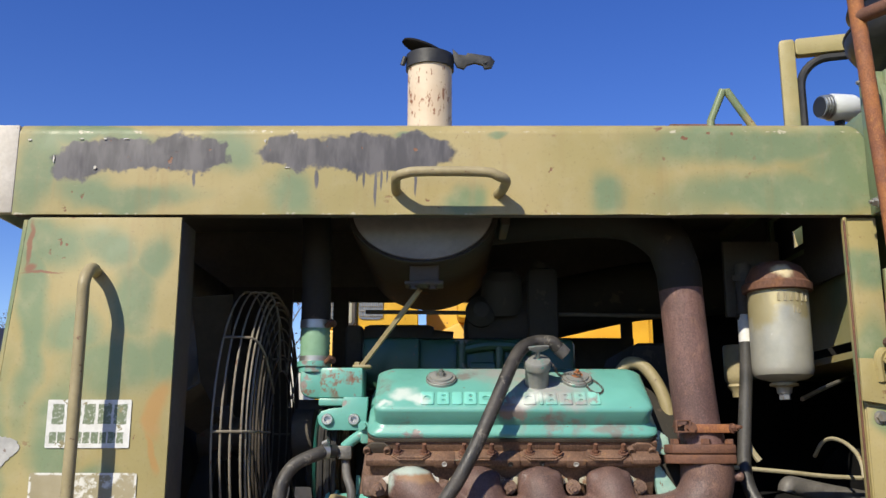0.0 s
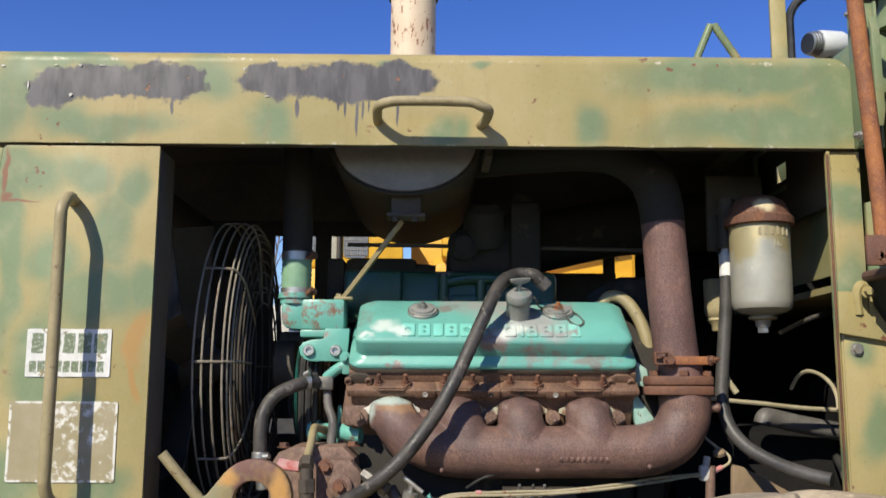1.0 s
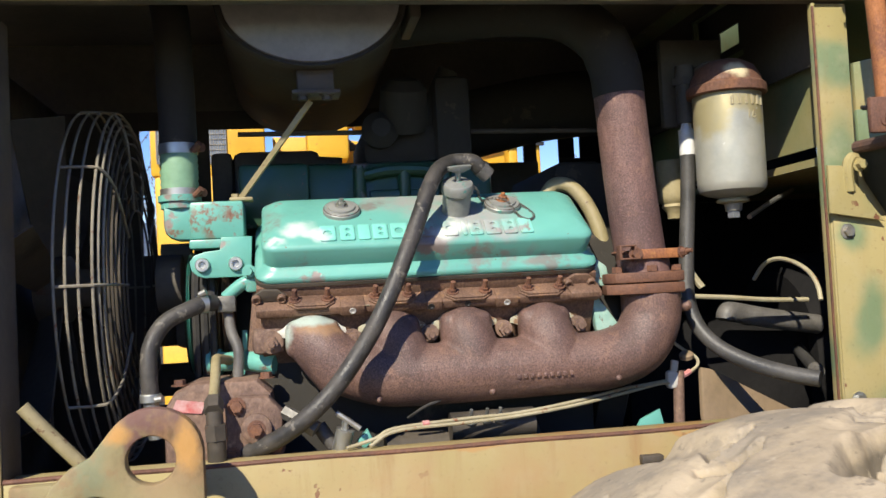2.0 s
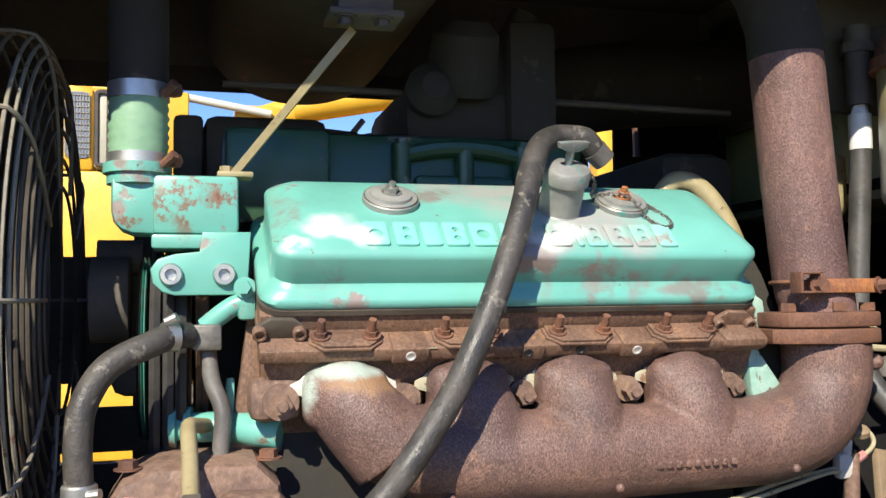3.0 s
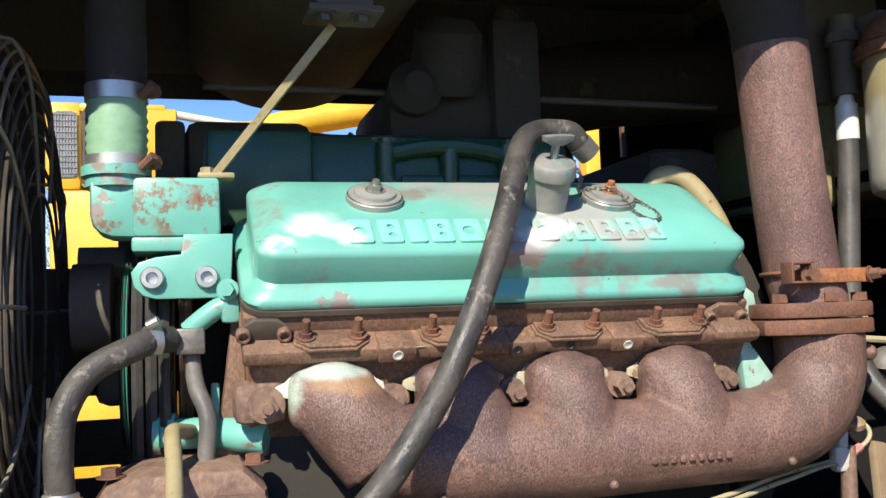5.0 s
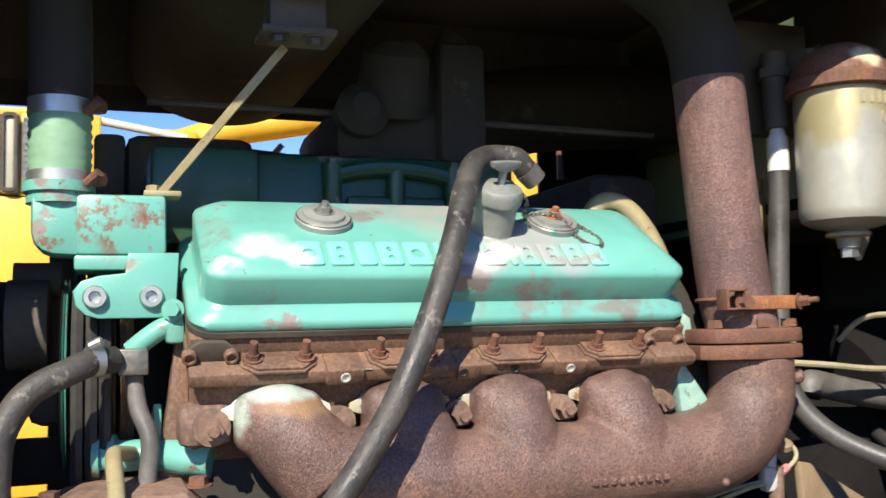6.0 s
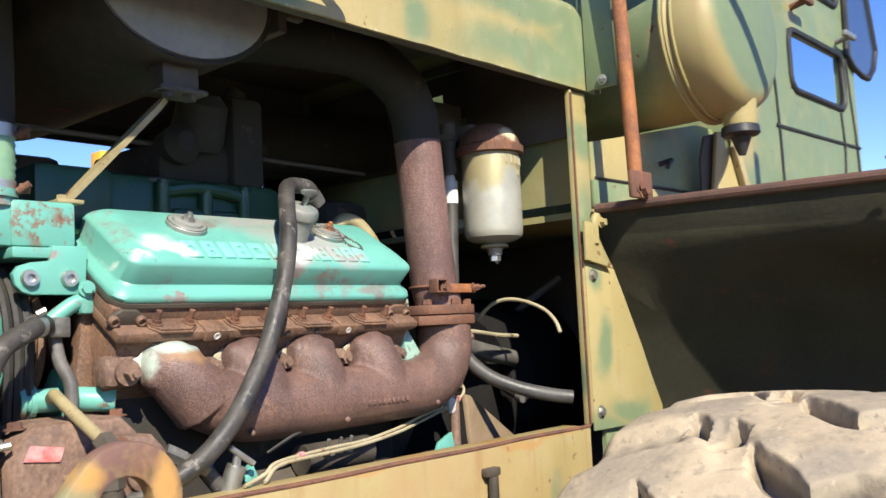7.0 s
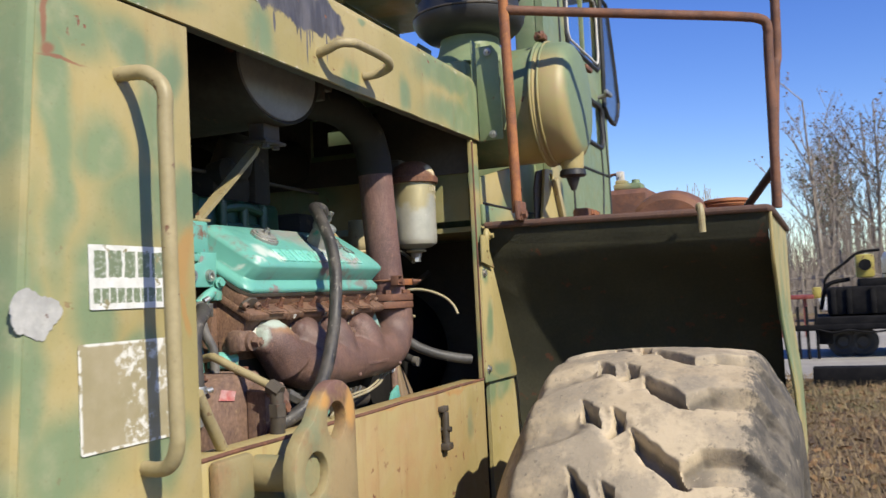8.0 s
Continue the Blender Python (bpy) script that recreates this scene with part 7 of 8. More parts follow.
# ---------- air cleaner, handrail and cab ----------
def build_air_cleaner():
    AX, AY, AZ, AR = 1.255, 1.862, 2.318, 0.218
    e = thing("air_cleaner", (AX, 2.0, 2.09), "large camouflage-painted drum air cleaner with black mushroom rain cap", "air cleaner")
    bm = bm_new()
    lathe(bm, [(0.0, -0.012), (AR - 0.014, -0.012), (AR - 0.013, -0.008), (AR - 0.013, 0.0), (0.0, 0.0)], (AX, AY, AZ), (0, -1, 0), 64)
    part("drum", bm, "camo_green", e)
    bm = bm_new()
    loft(bm, [[(cx + rr * math.cos(a), y, cz + rr * math.sin(a)) for a in [2 * math.pi * i / 56 for i in range(56)]] for cx, y, cz, rr in ((AX - 0.002, AY + 0.004, AZ, AR - 0.014), (AX - 0.002, AY + 0.4, AZ, AR - 0.014), (AX - 0.002, 2.75, AZ, AR - 0.014))])
    part("drum_body", bm, "camo_green", e)
    bm = bm_new()
    lathe(bm, [(AR - 0.012, 0.0), (AR + 0.001, 0.002), (AR + 0.002, 0.012), (AR - 0.006, 0.018), (AR - 0.004, 0.03), (AR - 0.010, 0.085), (AR - 0.022, 0.108), (AR - 0.045, 0.122), (AR - 0.06, 0.126), (0.06, 0.133), (0.0, 0.134)], (AX, AY, AZ), (0, -1, 0), 72)
    part("end_cover", bm, drum_paint(AX, AZ), e, "tan end cover with a green middle")
    for q in (0, 1):
        bm = bm_new()
        torus(bm, (AX, AY - 0.002 - 0.026 * q, AZ), (0, 1, 0), AR - 0.001 - 0.002 * q, 0.006 - 0.002 * q, 64, 8)
        part("clamp_band", bm, "camo_tan" if q else "camo_green", e)
    bm = bm_new()
    box(bm, AX - 0.09, AX - 0.05, AY - 0.03, AY + 0.01, AZ + 0.212, AZ + 0.232, 0.004)
    cyl(bm, (AX - 0.13, AY - 0.012, AZ + 0.222), (AX - 0.02, AY - 0.012, AZ + 0.228), 0.006, seg=8)
    bolt(bm, (AX - 0.07, AY - 0.012, AZ + 0.232), (0, 0, 1), 0.011, 0.012)
    part("band_latch", bm, "rust", e, "rusty band latch")
    # outlet at the cover's foot with the dust valve
    bm = bm_new()
    lathe(bm, [(0.044, -0.07), (0.040, 0.0), (0.036, 0.02), (0.0, 0.02)], (1.268, 1.785, 2.095), (0, 0, -1), 28)
    part("outlet", bm, "camo_tan", e)
    bm = bm_new()
    lathe(bm, [(0.036, 0.0), (0.045, 0.004), (0.047, 0.022), (0.042, 0.027), (0.025, 0.03), (0.02, 0.044), (0.009, 0.074), (0.0, 0.076)], (1.268, 1.785, 2.082), (0, 0, -1), 28)
    part("dust_valve", bm, "black", e, "black rubber dust valve")
    # plenum, its bolted flange beside the hood end, and the neck
    bm = bm_new()
    box(bm, 0.995, 1.42, 2.06, 2.34, 2.3, 2.46, 0.03)
    part("plenum", bm, "camo_green", e)
    bm = bm_new()
    plate(bm, [(1.926, 2.158), (2.006, 2.158), (2.006, 2.47), (1.95, 2.47), (1.93, 2.44)], 0.006, facing((0.935, 0, 0), (0, 1, 0), (0, 0, 1)), 0.002)
    f = part("flange", bm, "camo_green", e)
    for y, z in ((1.963, 2.448), (1.957, 2.176)):
        bm = bm_new()
        bolt(bm, (0.929, y, z), (-1, 0, 0), 0.009, 0.012, stud=0.006)
        part("flange_bolt", bm, "steel", f, "shiny zinc bolt")
    bm = bm_new()
    plate(bm, [(1.915, 2.22), (1.926, 2.19), (1.93, 2.43), (1.918, 2.40)], 0.018, facing((0.945, 0, 0), (0, 1, 0), (0, 0, 1)), 0.002)
    part("lapped_edge", bm, "camo_tan", e)
    bm = bm_new()
    plate(bm, [(0.985, 2.33), (1.40, 2.33), (1.40, 2.62), (1.28, 2.62)], 0.006, facing((0, 2.36, 0), (1, 0, 0), (0, 0, 1)), 0.002)
    part("shroud", bm, "camo_green", e)
    bm = bm_new()
    lathe(bm, [(0.16, 0.0), (0.135, 0.035), (0.115, 0.06), (0.105, 0.10), (0.105, 0.17), (0.0, 0.17)], (1.18, 2.113, 2.455), (0, 0, 1), 40)
    part("intake_neck", bm, "camo_green", e, "green tapered intake neck")
    bm = bm_new()
    lathe(bm, [(0.107, 2.565), (0.155, 2.575), (0.185, 2.60), (0.198, 2.622), (0.200, 2.64), (0.185, 2.65), (0.180, 2.70), (0.190, 2.71), (0.17, 2.78), (0.10, 2.83), (0.0, 2.84)], (1.18, 2.113, 0), seg=48)
    part("rain_cap", bm, "black", e, "black mushroom pre-cleaner")
    bm = bm_new()
    torus(bm, (1.18, 2.113, 2.646), (0, 0, 1), 0.199, 0.004, 48, 6)
    part("cap_rim", bm, "grime_shade", e)
    # bracket under the drum
    b = thing("drum_bracket", (1.54, 1.95, 1.889), "tan folded bracket with a rusty slot, on the fender deck", "bracket")
    bm = bm_new()
    ax = (0.166, -0.037, 0)
    m = facing((1.536, 1.95, 1.889), ax, (0, 0, 1))
    plate(bm, [(-0.088, 0.0), (0.085, 0.0), (0.068, 0.06), (0.02, 0.235), (-0.045, 0.235), (-0.058, 0.16)], 0.012, m, 0.002, [(0.0, 0.205, 0.014)])
    part("upright", bm, "camo_tan", b)
    bm = bm_new()
    plate(bm, [(-0.105, 0.0), (-0.06, 0.0), (-0.03, 0.235), (-0.075, 0.225), (-0.098, 0.16)], 0.008, facing((1.54, 1.965, 1.889), ax, (0, 0, 1)), 0.002)
    part("back_plate", bm, "grime_shade", b)
    bm = bm_new()
    plate(bm, [(0.0, 0.19), (0.018, 0.205), (0.088, 0.0), (0.066, 0.0)], 0.02, facing((1.53, 1.935, 1.889), ax, (0, 0, 1)), 0.003)
    part("fold", bm, "tan_tube", b)
    h = thing("hinge_block", (1.86, 1.86, 1.889), "rusty hinge block on the fender deck", "hinge")
    bm = bm_new()
    box(bm, 1.72, 1.93, 1.84, 1.91, 1.889, 1.985, 0.012)
    part("block", bm, "rust", h)
    for x in (1.76, 1.82):
        bm = bm_new()
        bolt(bm, (x, 1.838, 1.96), (0, -1, 0), 0.014, 0.012)
        part("pin", bm, "rust_bright", h)
    w = thing("wall_latch", (1.30, 2.012, 2.03), "small black latch on the green body wall", "latch")
    bm = bm_new()
    cyl(bm, (1.27, 2.012, 2.02), (1.29, 1.985, 2.03), 0.007, seg=8)
    cyl(bm, (1.29, 1.985, 2.03), (1.245, 1.975, 2.005), 0.006, seg=8)
    part("lever", bm, "black", w)


def drum_paint(ax, az):
    """Tan sprayed over the rim of the cover, green left in its middle and in one side patch."""
    s = Shader("sprayed_drum_cover")
    n1, n2 = s.noise(7.0, 3.0, 0.5), s.noise(34.0, 5.0, 0.65)
    dx = s.math("SUBTRACT", s.axis(0), ax + 0.015)
    dz = s.math("SUBTRACT", s.axis(2), az + 0.03)
    r = s.math("SQRT", s.math("ADD", s.math("MULTIPLY", dx, dx), s.math("MULTIPLY", dz, dz)))
    r = s.math("ADD", r, s.math("MULTIPLY", n1, 0.04))
    tan = s.mix(s.step(n2, 0.35, 0.7), TAN, (0.33, 0.25, 0.12))
    green = s.mix(s.step(n2, 0.35, 0.7), GREEN, (0.15, 0.2, 0.11))
    c = s.mix(s.step(r, 0.20, 0.235), green, tan)
    top = s.step(s.axis(2), az + 0.10, az + 0.19)
    c = s.mix(top, c, green)
    c = s.mix(s.step(s.noise(60.0, 6.0, 0.7), 0.68, 0.72, 0.0, 0.8), c, (0.12, 0.06, 0.03))
    return s.done(c, 0.5, 0.0, n2, 0.15, 0.002)


def build_handrail():
    e = thing("handrail", (1.0, 1.6, 1.888), "rusty orange-brown pipe handrail on the rear fender", "handrail")
    bm = bm_new()
    tube(bm, [(0.928, 1.888, 1.915), (0.92, 1.888, 2.1), (0.905, 1.888, 2.35), (0.892, 1.888, 2.58), (0.88, 1.888, 2.80), (0.875, 1.888, 3.0)], 0.0165, 16, 4)
    part("front_post", bm, "rust_bright", e, "orange-rusted front post")
    bm = bm_new()
    box(bm, 0.885, 0.975, 1.872, 1.884, 1.888, 1.95, 0.004)
    bolt(bm, (0.93, 1.872, 1.908), (0, -1, 0), 0.014, 0.014)
    cyl(bm, (0.91, 1.874, 1.908), (0.91, 1.87, 1.908), 0.008, seg=12)
    part("foot_plate", bm, "rust", e, "rusty bolted foot")
    bm = bm_new()
    tube(bm, [(0.893, 1.888, 2.565), (0.96, 1.75, 2.555), (1.10, 1.40, 2.525), (1.17, 1.20, 2.505), (1.205, 1.125, 2.492), (1.215, 1.11, 2.46), (1.22, 1.112, 2.40), (1.225, 1.115, 2.1), (1.23, 1.118, 1.89)], 0.0155, 14, 8)
    part("top_bar", bm, "rust", e)
    bm = bm_new()
    tube(bm, [(1.245, 1.12, 1.89), (1.255, 1.115, 2.1), (1.27, 1.10, 2.32), (1.275, 1.095, 2.36), (1.285, 1.09, 2.40), (1.275, 1.085, 2.6), (1.27, 1.085, 2.9)], 0.0155, 14, 6)
    part("rear_post", bm, "rust", e)
    bm = bm_new()
    cyl(bm, (1.255, 1.118, 2.02), (1.55, 1.25, 1.9), 0.014, seg=12)
    part("stay", bm, "black", e)


def build_cab():
    e = thing("cab", (2.3, 2.4, 1.89), "camouflage-painted loader cab with glazed doors and dark window rubber", "cab")
    CY = 1.96

    def wall(name, outline, holes, mat="camo_green", y=CY, th=0.03):
        """A cab side with rectangular openings, built of strips round them."""
        bm = bm_new()
        xs = sorted({outline[0], outline[1], *[h[0] for h in holes], *[h[1] for h in holes]})
        zs = sorted({outline[2], outline[3], *[h[2] for h in holes], *[h[3] for h in holes]})
        for x0, x1 in zip(xs, xs[1:]):
            for z0, z1 in zip(zs, zs[1:]):
                cx, cz = (x0 + x1) / 2, (z0 + z1) / 2
                if not any(h[0] < cx < h[1] and h[2] < cz < h[3] for h in holes):
                    box(bm, x0, x1, y, y + th, z0, z1)
        bmesh.ops.remove_doubles(bm, verts=bm.verts[:], dist=0.0005)
        return part(name, bm, mat, e)
    lower, upper = (2.09, 2.60, 2.345, 2.55), (1.965, 2.60, 2.73, 3.09)
    wall("side_wall", (1.62, 2.73, 1.889, 3.13), [lower, upper])
    wall("far_wall", (1.72, 2.73, 1.889, 3.13), [(1.80, 2.6, 2.36, 3.05)], y=3.09)

    def frame_ring(x0, x1, z0, z1, y):
        bm = bm_new()
        tube(bm, [(x, y, z) for x, z in rounded(x0, x1, z0, z1, 0.05, 5)], 0.012, 8, curved=False, closed=True)
        w = part("window", bm, "black", e, "window with black rubber seal")
        bm = bm_new()
        plate(bm, rounded(x0, x1, z0, z1, 0.05), 0.004, facing((0, y + 0.012, 0), (1, 0, 0), (0, 0, 1)))
        p = part("pane", bm, "glass", w)
        p.visible_shadow = False
    frame_ring(*lower, CY)
    frame_ring(*upper, CY)
    # bright trim inside the upper window
    bm = bm_new()
    tube(bm, [(x, CY - 0.006, z) for x, z in rounded(1.99, 2.575, 2.755, 3.065, 0.05, 5)], 0.006, 8, curved=False, closed=True)
    part("window_trim", bm, "pale", e, "pale window trim")
    bm = bm_new()
    box(bm, 2.30, 2.32, CY - 0.002, CY + 0.02, 2.74, 3.08, 0.003)
    part("window_bar", bm, "camo_green", e)
    # door seams and hinges
    for pts in ([(1.965, 1.95), (1.962, 2.19), (1.94, 2.40), (1.87, 2.58), (1.86, 3.12)], [(1.94, 2.205), (2.30, 2.212), (2.727, 2.22)], [(2.50, 1.95), (2.555, 2.18), (2.545, 2.33)], [(2.70, 1.95), (2.69, 2.22), (2.66, 2.40), (2.64, 2.56)]):
        bm = bm_new()
        tube(bm, [(x, CY - 0.001, z) for x, z in pts], 0.006, 6, 4)
        part("door_seam", bm, "black", e, "dark rubber door seam")
    for x, z in ((2.14, 2.64), (2.552, 2.605)):
        bm = bm_new()
        cyl(bm, (x, CY, z - 0.012), (x, CY - 0.05, z - 0.002), 0.011, seg=10)
        box(bm, x - 0.05, x + 0.06, CY - 0.06, CY - 0.04, z - 0.008, z + 0.014, 0.006)
        part("door_handle", bm, "steel" if x > 2.3 else "rust", e, "metal door catch")
    # front face set back behind the air cleaner
    FX = 1.62
    bm = bm_new()
    box(bm, FX, FX + 0.04, 1.992, 3.08, 1.9, 2.45, 0.004)
    box(bm, FX, FX + 0.04, 1.992, 2.08, 2.452, 3.13, 0.008)
    box(bm, FX, FX + 0.04, 2.082, 3.08, 3.04, 3.13, 0.008)
    part("front_frame", bm, "camo_green", e)
    # angled window frame on the far side
    fr = Vector((0.965, -0.26, 0)).normalized()
    m = facing((1.187, 3.12, 0), fr, (0, 0, 1))
    bm = bm_new()
    plate(bm, rounded(0.0, 0.052, 1.9, 3.065, 0.012, 3), 0.04, m, 0.003)
    part("far_post", bm, "camo_tan", e)
    bm = bm_new()
    plate(bm, rounded(0.053, 0.62, 3.005, 3.065, 0.012, 3), 0.04, m, 0.003)
    part("far_header", bm, "camo_tan", e)
    bm = bm_new()
    tube(bm, [m @ Vector((x, z, 0.02)) for x, z in rounded(0.064, 0.60, 2.3, 2.992, 0.10, 7)], 0.015, 10, curved=False, closed=True)
    w = part("far_window", bm, "black", e, "far window with black rubber seal")
    bm = bm_new()
    plate(bm, rounded(0.066, 0.60, 2.3, 2.99, 0.10), 0.004, m @ Matrix.Translation((0, 0, 0.018)))
    part("pane", bm, "glass", w).visible_shadow = False
    bm = bm_new()
    box(bm, 1.60, 2.75, 1.955, 3.10, 3.132, 3.16, 0.01)
    part("roof", bm, "camo_green", e)
    # vent pane swung out at the rear edge
    bm = bm_new()
    ring = [(2.638, 2.563), (2.70, 2.525), (2.80, 2.508), (2.87, 2.51), (2.94, 2.56), (2.985, 2.64), (2.93, 2.82), (2.86, 2.98), (2.80, 3.12), (2.66, 3.12), (2.66, 2.9), (2.65, 2.7)]
    tube(bm, [(x, CY - 0.01, z) for x, z in ring], 0.012, 8, curved=False, closed=True)
    v = part("opened_vent", bm, "black", e, "swung-out vent window with dark frame")
    bm = bm_new()
    plate(bm, ring, 0.004, facing((0, CY - 0.008, 0), (1, 0, 0), (0, 0, 1)))
    part("pane", bm, "tinted", v).visible_shadow = False
    # work lamp behind the cab window
    l = thing("work_lamp", (1.545, 3.5, 2.9), "white work lamp with ribbed steel end beyond the cab", "lamp")
    bm = bm_new()
    cyl(bm, (1.56, 3.52, 1.9), (1.56, 3.52, 2.93), 0.02, seg=10)
    part("stalk", bm, "black", l)
    bm = bm_new()
    lathe(bm, [(0.0, 0.0), (0.05, 0.0), (0.054, 0.006), (0.054, 0.10), (0.048, 0.115), (0.0, 0.118)], (1.515, 3.5, 2.975), (1, 0.25, 0.05), 28)
    part("shell", bm, "white", l)
    for k in range(4):
        bm = bm_new()
        torus(bm, (1.512 - 0.011 * k, 3.499 - 0.003 * k, 2.975 - 0.0005 * k), (1, 0.25, 0.05), 0.046 - 0.002 * k, 0.0052, 26, 6)
        part("cooling_rib", bm, "chrome", l)
    bm = bm_new()
    lathe(bm, [(0.0, 0.0), (0.04, 0.0), (0.042, 0.01), (0.042, 0.04), (0.0, 0.04)], (1.472, 3.49, 2.973), (1, 0.25, 0.05), 20)
    part("core", bm, "black", l)
    # far-side rail and plate beyond the hood
    r = thing("far_rail", (0.93, 3.2, 2.0), "bent green pipe rail beyond the hood", "rail")
    bm = bm_new()
    tube(bm, [(0.945, 3.2, 1.9), (0.957, 3.2, 2.81), (1.006, 3.2, 2.925), (1.02, 3.2, 2.925), (1.098, 3.2, 2.80), (1.22, 3.2, 2.6), (1.22, 3.2, 1.9)], 0.014, 12, curved=False)
    part("rail", bm, "camo_green", r)
    p = thing("far_plate", (0.93, 3.25, 1.95), "rusty plate edge beyond the hood", "plate")
    bm = bm_new()
    box(bm, 0.81, 1.07, 3.2, 3.6, 2.785, 2.80, 0.004)
    box(bm, 0.86, 0.90, 3.25, 3.29, 1.95, 2.785)
    part("sheet", bm, "rust", p)
    d = thing("far_deck", (1.4, 3.4, 1.89), "rusty far fender deck", "deck")
    bm = bm_new()
    box(bm, 0.8, 2.9, 3.02, 4.2, 1.86, 1.89)
    part("sheet", bm, "rust", d)


def build_deck_things():
    t = thing("deck_tank", (2.1, 1.57, 1.889), "low rusty domed tank lying on the fender deck", "tank")
    bm = bm_new()
    loft(bm, [[(x, 1.57 + 0.165 * s * math.cos(a), 1.89 + 0.165 * k * max(0.0, math.sin(a)) ** 0.8) for a in [math.pi * i / 20 for i in range(21)]] for x, s, k in ((1.92, 0.82, 0.72), (1.94, 0.93, 0.86), (2.03, 1.0, 1.0), (2.10, 1.0, 1.02), (2.112, 0.97, 0.95), (2.122, 1.0, 1.02), (2.2, 1.0, 1.0), (2.26, 0.93, 0.84), (2.275, 0.8, 0.7))])
    part("shell", bm, "rust", t)
    f = thing("front_tower", (4.6, 2.25, 0), "rusty brown steel tower of the front chassis beyond the cab", "tower")
    bm = bm_new()
    plate(bm, [(4.32, 0.3), (5.0, 0.3), (5.0, 2.25), (4.9, 2.325), (4.36, 2.325), (4.32, 2.29)], 0.36, facing((0, 2.42, 0), (1, 0, 0), (0, 0, 1)), 0.012)
    part("tower_plate", bm, "rust", f)
    bm = bm_new()
    box(bm, 4.33, 4.95, 2.08, 2.40, 0.0, 0.3, 0.02)
    part("tower_base", bm, "rust", f)
    v = thing("chassis_valve", (4.45, 2.2, 2.326), "tan valve block with a small lever on the rusty tower", "valve")
    bm = bm_new()
    box(bm, 4.38, 4.54, 2.10, 2.29, 2.326, 2.368, 0.012)
    box(bm, 4.40, 4.50, 2.20, 2.28, 2.36, 2.395, 0.01)
    cyl(bm, (4.44, 2.145, 2.36), (4.44, 2.145, 2.395), 0.032, 0.026, seg=14)
    part("block", bm, "camo_tan", v)
    bm = bm_new()
    box(bm, 4.42, 4.48, 2.225, 2.275, 2.395, 2.46, 0.006)
    bolt(bm, (4.42, 2.25, 2.43), (-1, 0, 0), 0.014, 0.012)
    part("valve_cap", bm, "pale", v)
    bm = bm_new()
    cyl(bm, (4.45, 2.27, 2.445), (4.45, 2.36, 2.435), 0.010, seg=8)
    part("lever", bm, "rust", v)
    c = thing("filler_cap", (2.069, 1.346, 1.889), "rusty ring of a filler cap on the fender deck", "cap")
    bm = bm_new()
    lathe(bm, [(0.06, 0.0), (0.06, 0.075), (0.09, 0.08), (0.095, 0.088), (0.085, 0.094), (0.094, 0.10), (0.09, 0.11), (0.07, 0.114), (0.0, 0.114)], (2.069, 1.346, 1.889), seg=36)
    part("ring", bm, "rust_bright", c)
    g = thing("deck_weeds", (2.2, 1.42, 1.889), "dry weed stalks lying on the fender deck", "weeds")
    bm = bm_new()
    rnd = random.Random(4)
    for i in range(60):
        p = Vector((rnd.uniform(2.1, 2.28), rnd.uniform(1.38, 1.6), 1.889))
        q = p + Vector((rnd.uniform(-0.06, 0.06), rnd.uniform(-0.06, 0.06), rnd.uniform(0.08, 0.2)))
        tube(bm, [p, p.lerp(q, 0.5) + Vector((0.01, 0.0, 0)), q], 0.0014, 4, curved=False, caps=False)
    part("stalks", bm, "bark_dry", g)


build_air_cleaner()
build_handrail()
build_cab()
build_deck_things()



# ---------- distance ----------
M["bark"] = plain("grey_bark", (0.19, 0.155, 0.125), (0.29, 0.245, 0.2), 3.0, (0.8, 0.95), grain=30.0)
M["leaf"] = plain("dry_autumn_leaves", (0.13, 0.06, 0.025), (0.2, 0.12, 0.045), 2.0, (0.7, 0.9))
M["evergreen"] = plain("dull_green_leaves", (0.05, 0.075, 0.025), (0.09, 0.11, 0.04), 2.0, (0.7, 0.9))
M["dark_red"] = plain("dark_red_paint", (0.16, 0.03, 0.022), (0.24, 0.06, 0.045), 5.0, (0.4, 0.6), rust=0.3)
M["dull_yellow"] = plain("dull_yellow_paint", (0.3, 0.25, 0.05), (0.4, 0.33, 0.07), 5.0, (0.5, 0.7), rust=0.3)
M["cream"] = plain("cream_panel", (0.55, 0.52, 0.42), (0.62, 0.6, 0.5), 3.0, (0.4, 0.6))
M["door_cream"] = plain("dull_cream_door", (0.4, 0.38, 0.29), (0.46, 0.44, 0.34), 3.0, (0.4, 0.6))
# blue-grey stands in for the sky reflected in the far panes
M["far_glass"] = plain("sky_toned_far_glass", (0.16, 0.19, 0.23), (0.24, 0.27, 0.31), 3.0, (0.15, 0.3))
M["gravel"] = plain("pale_gravel", (0.26, 0.24, 0.21), (0.34, 0.32, 0.28), 2.0, (0.85, 0.95), grain=30.0, strength=0.6, depth=0.02)


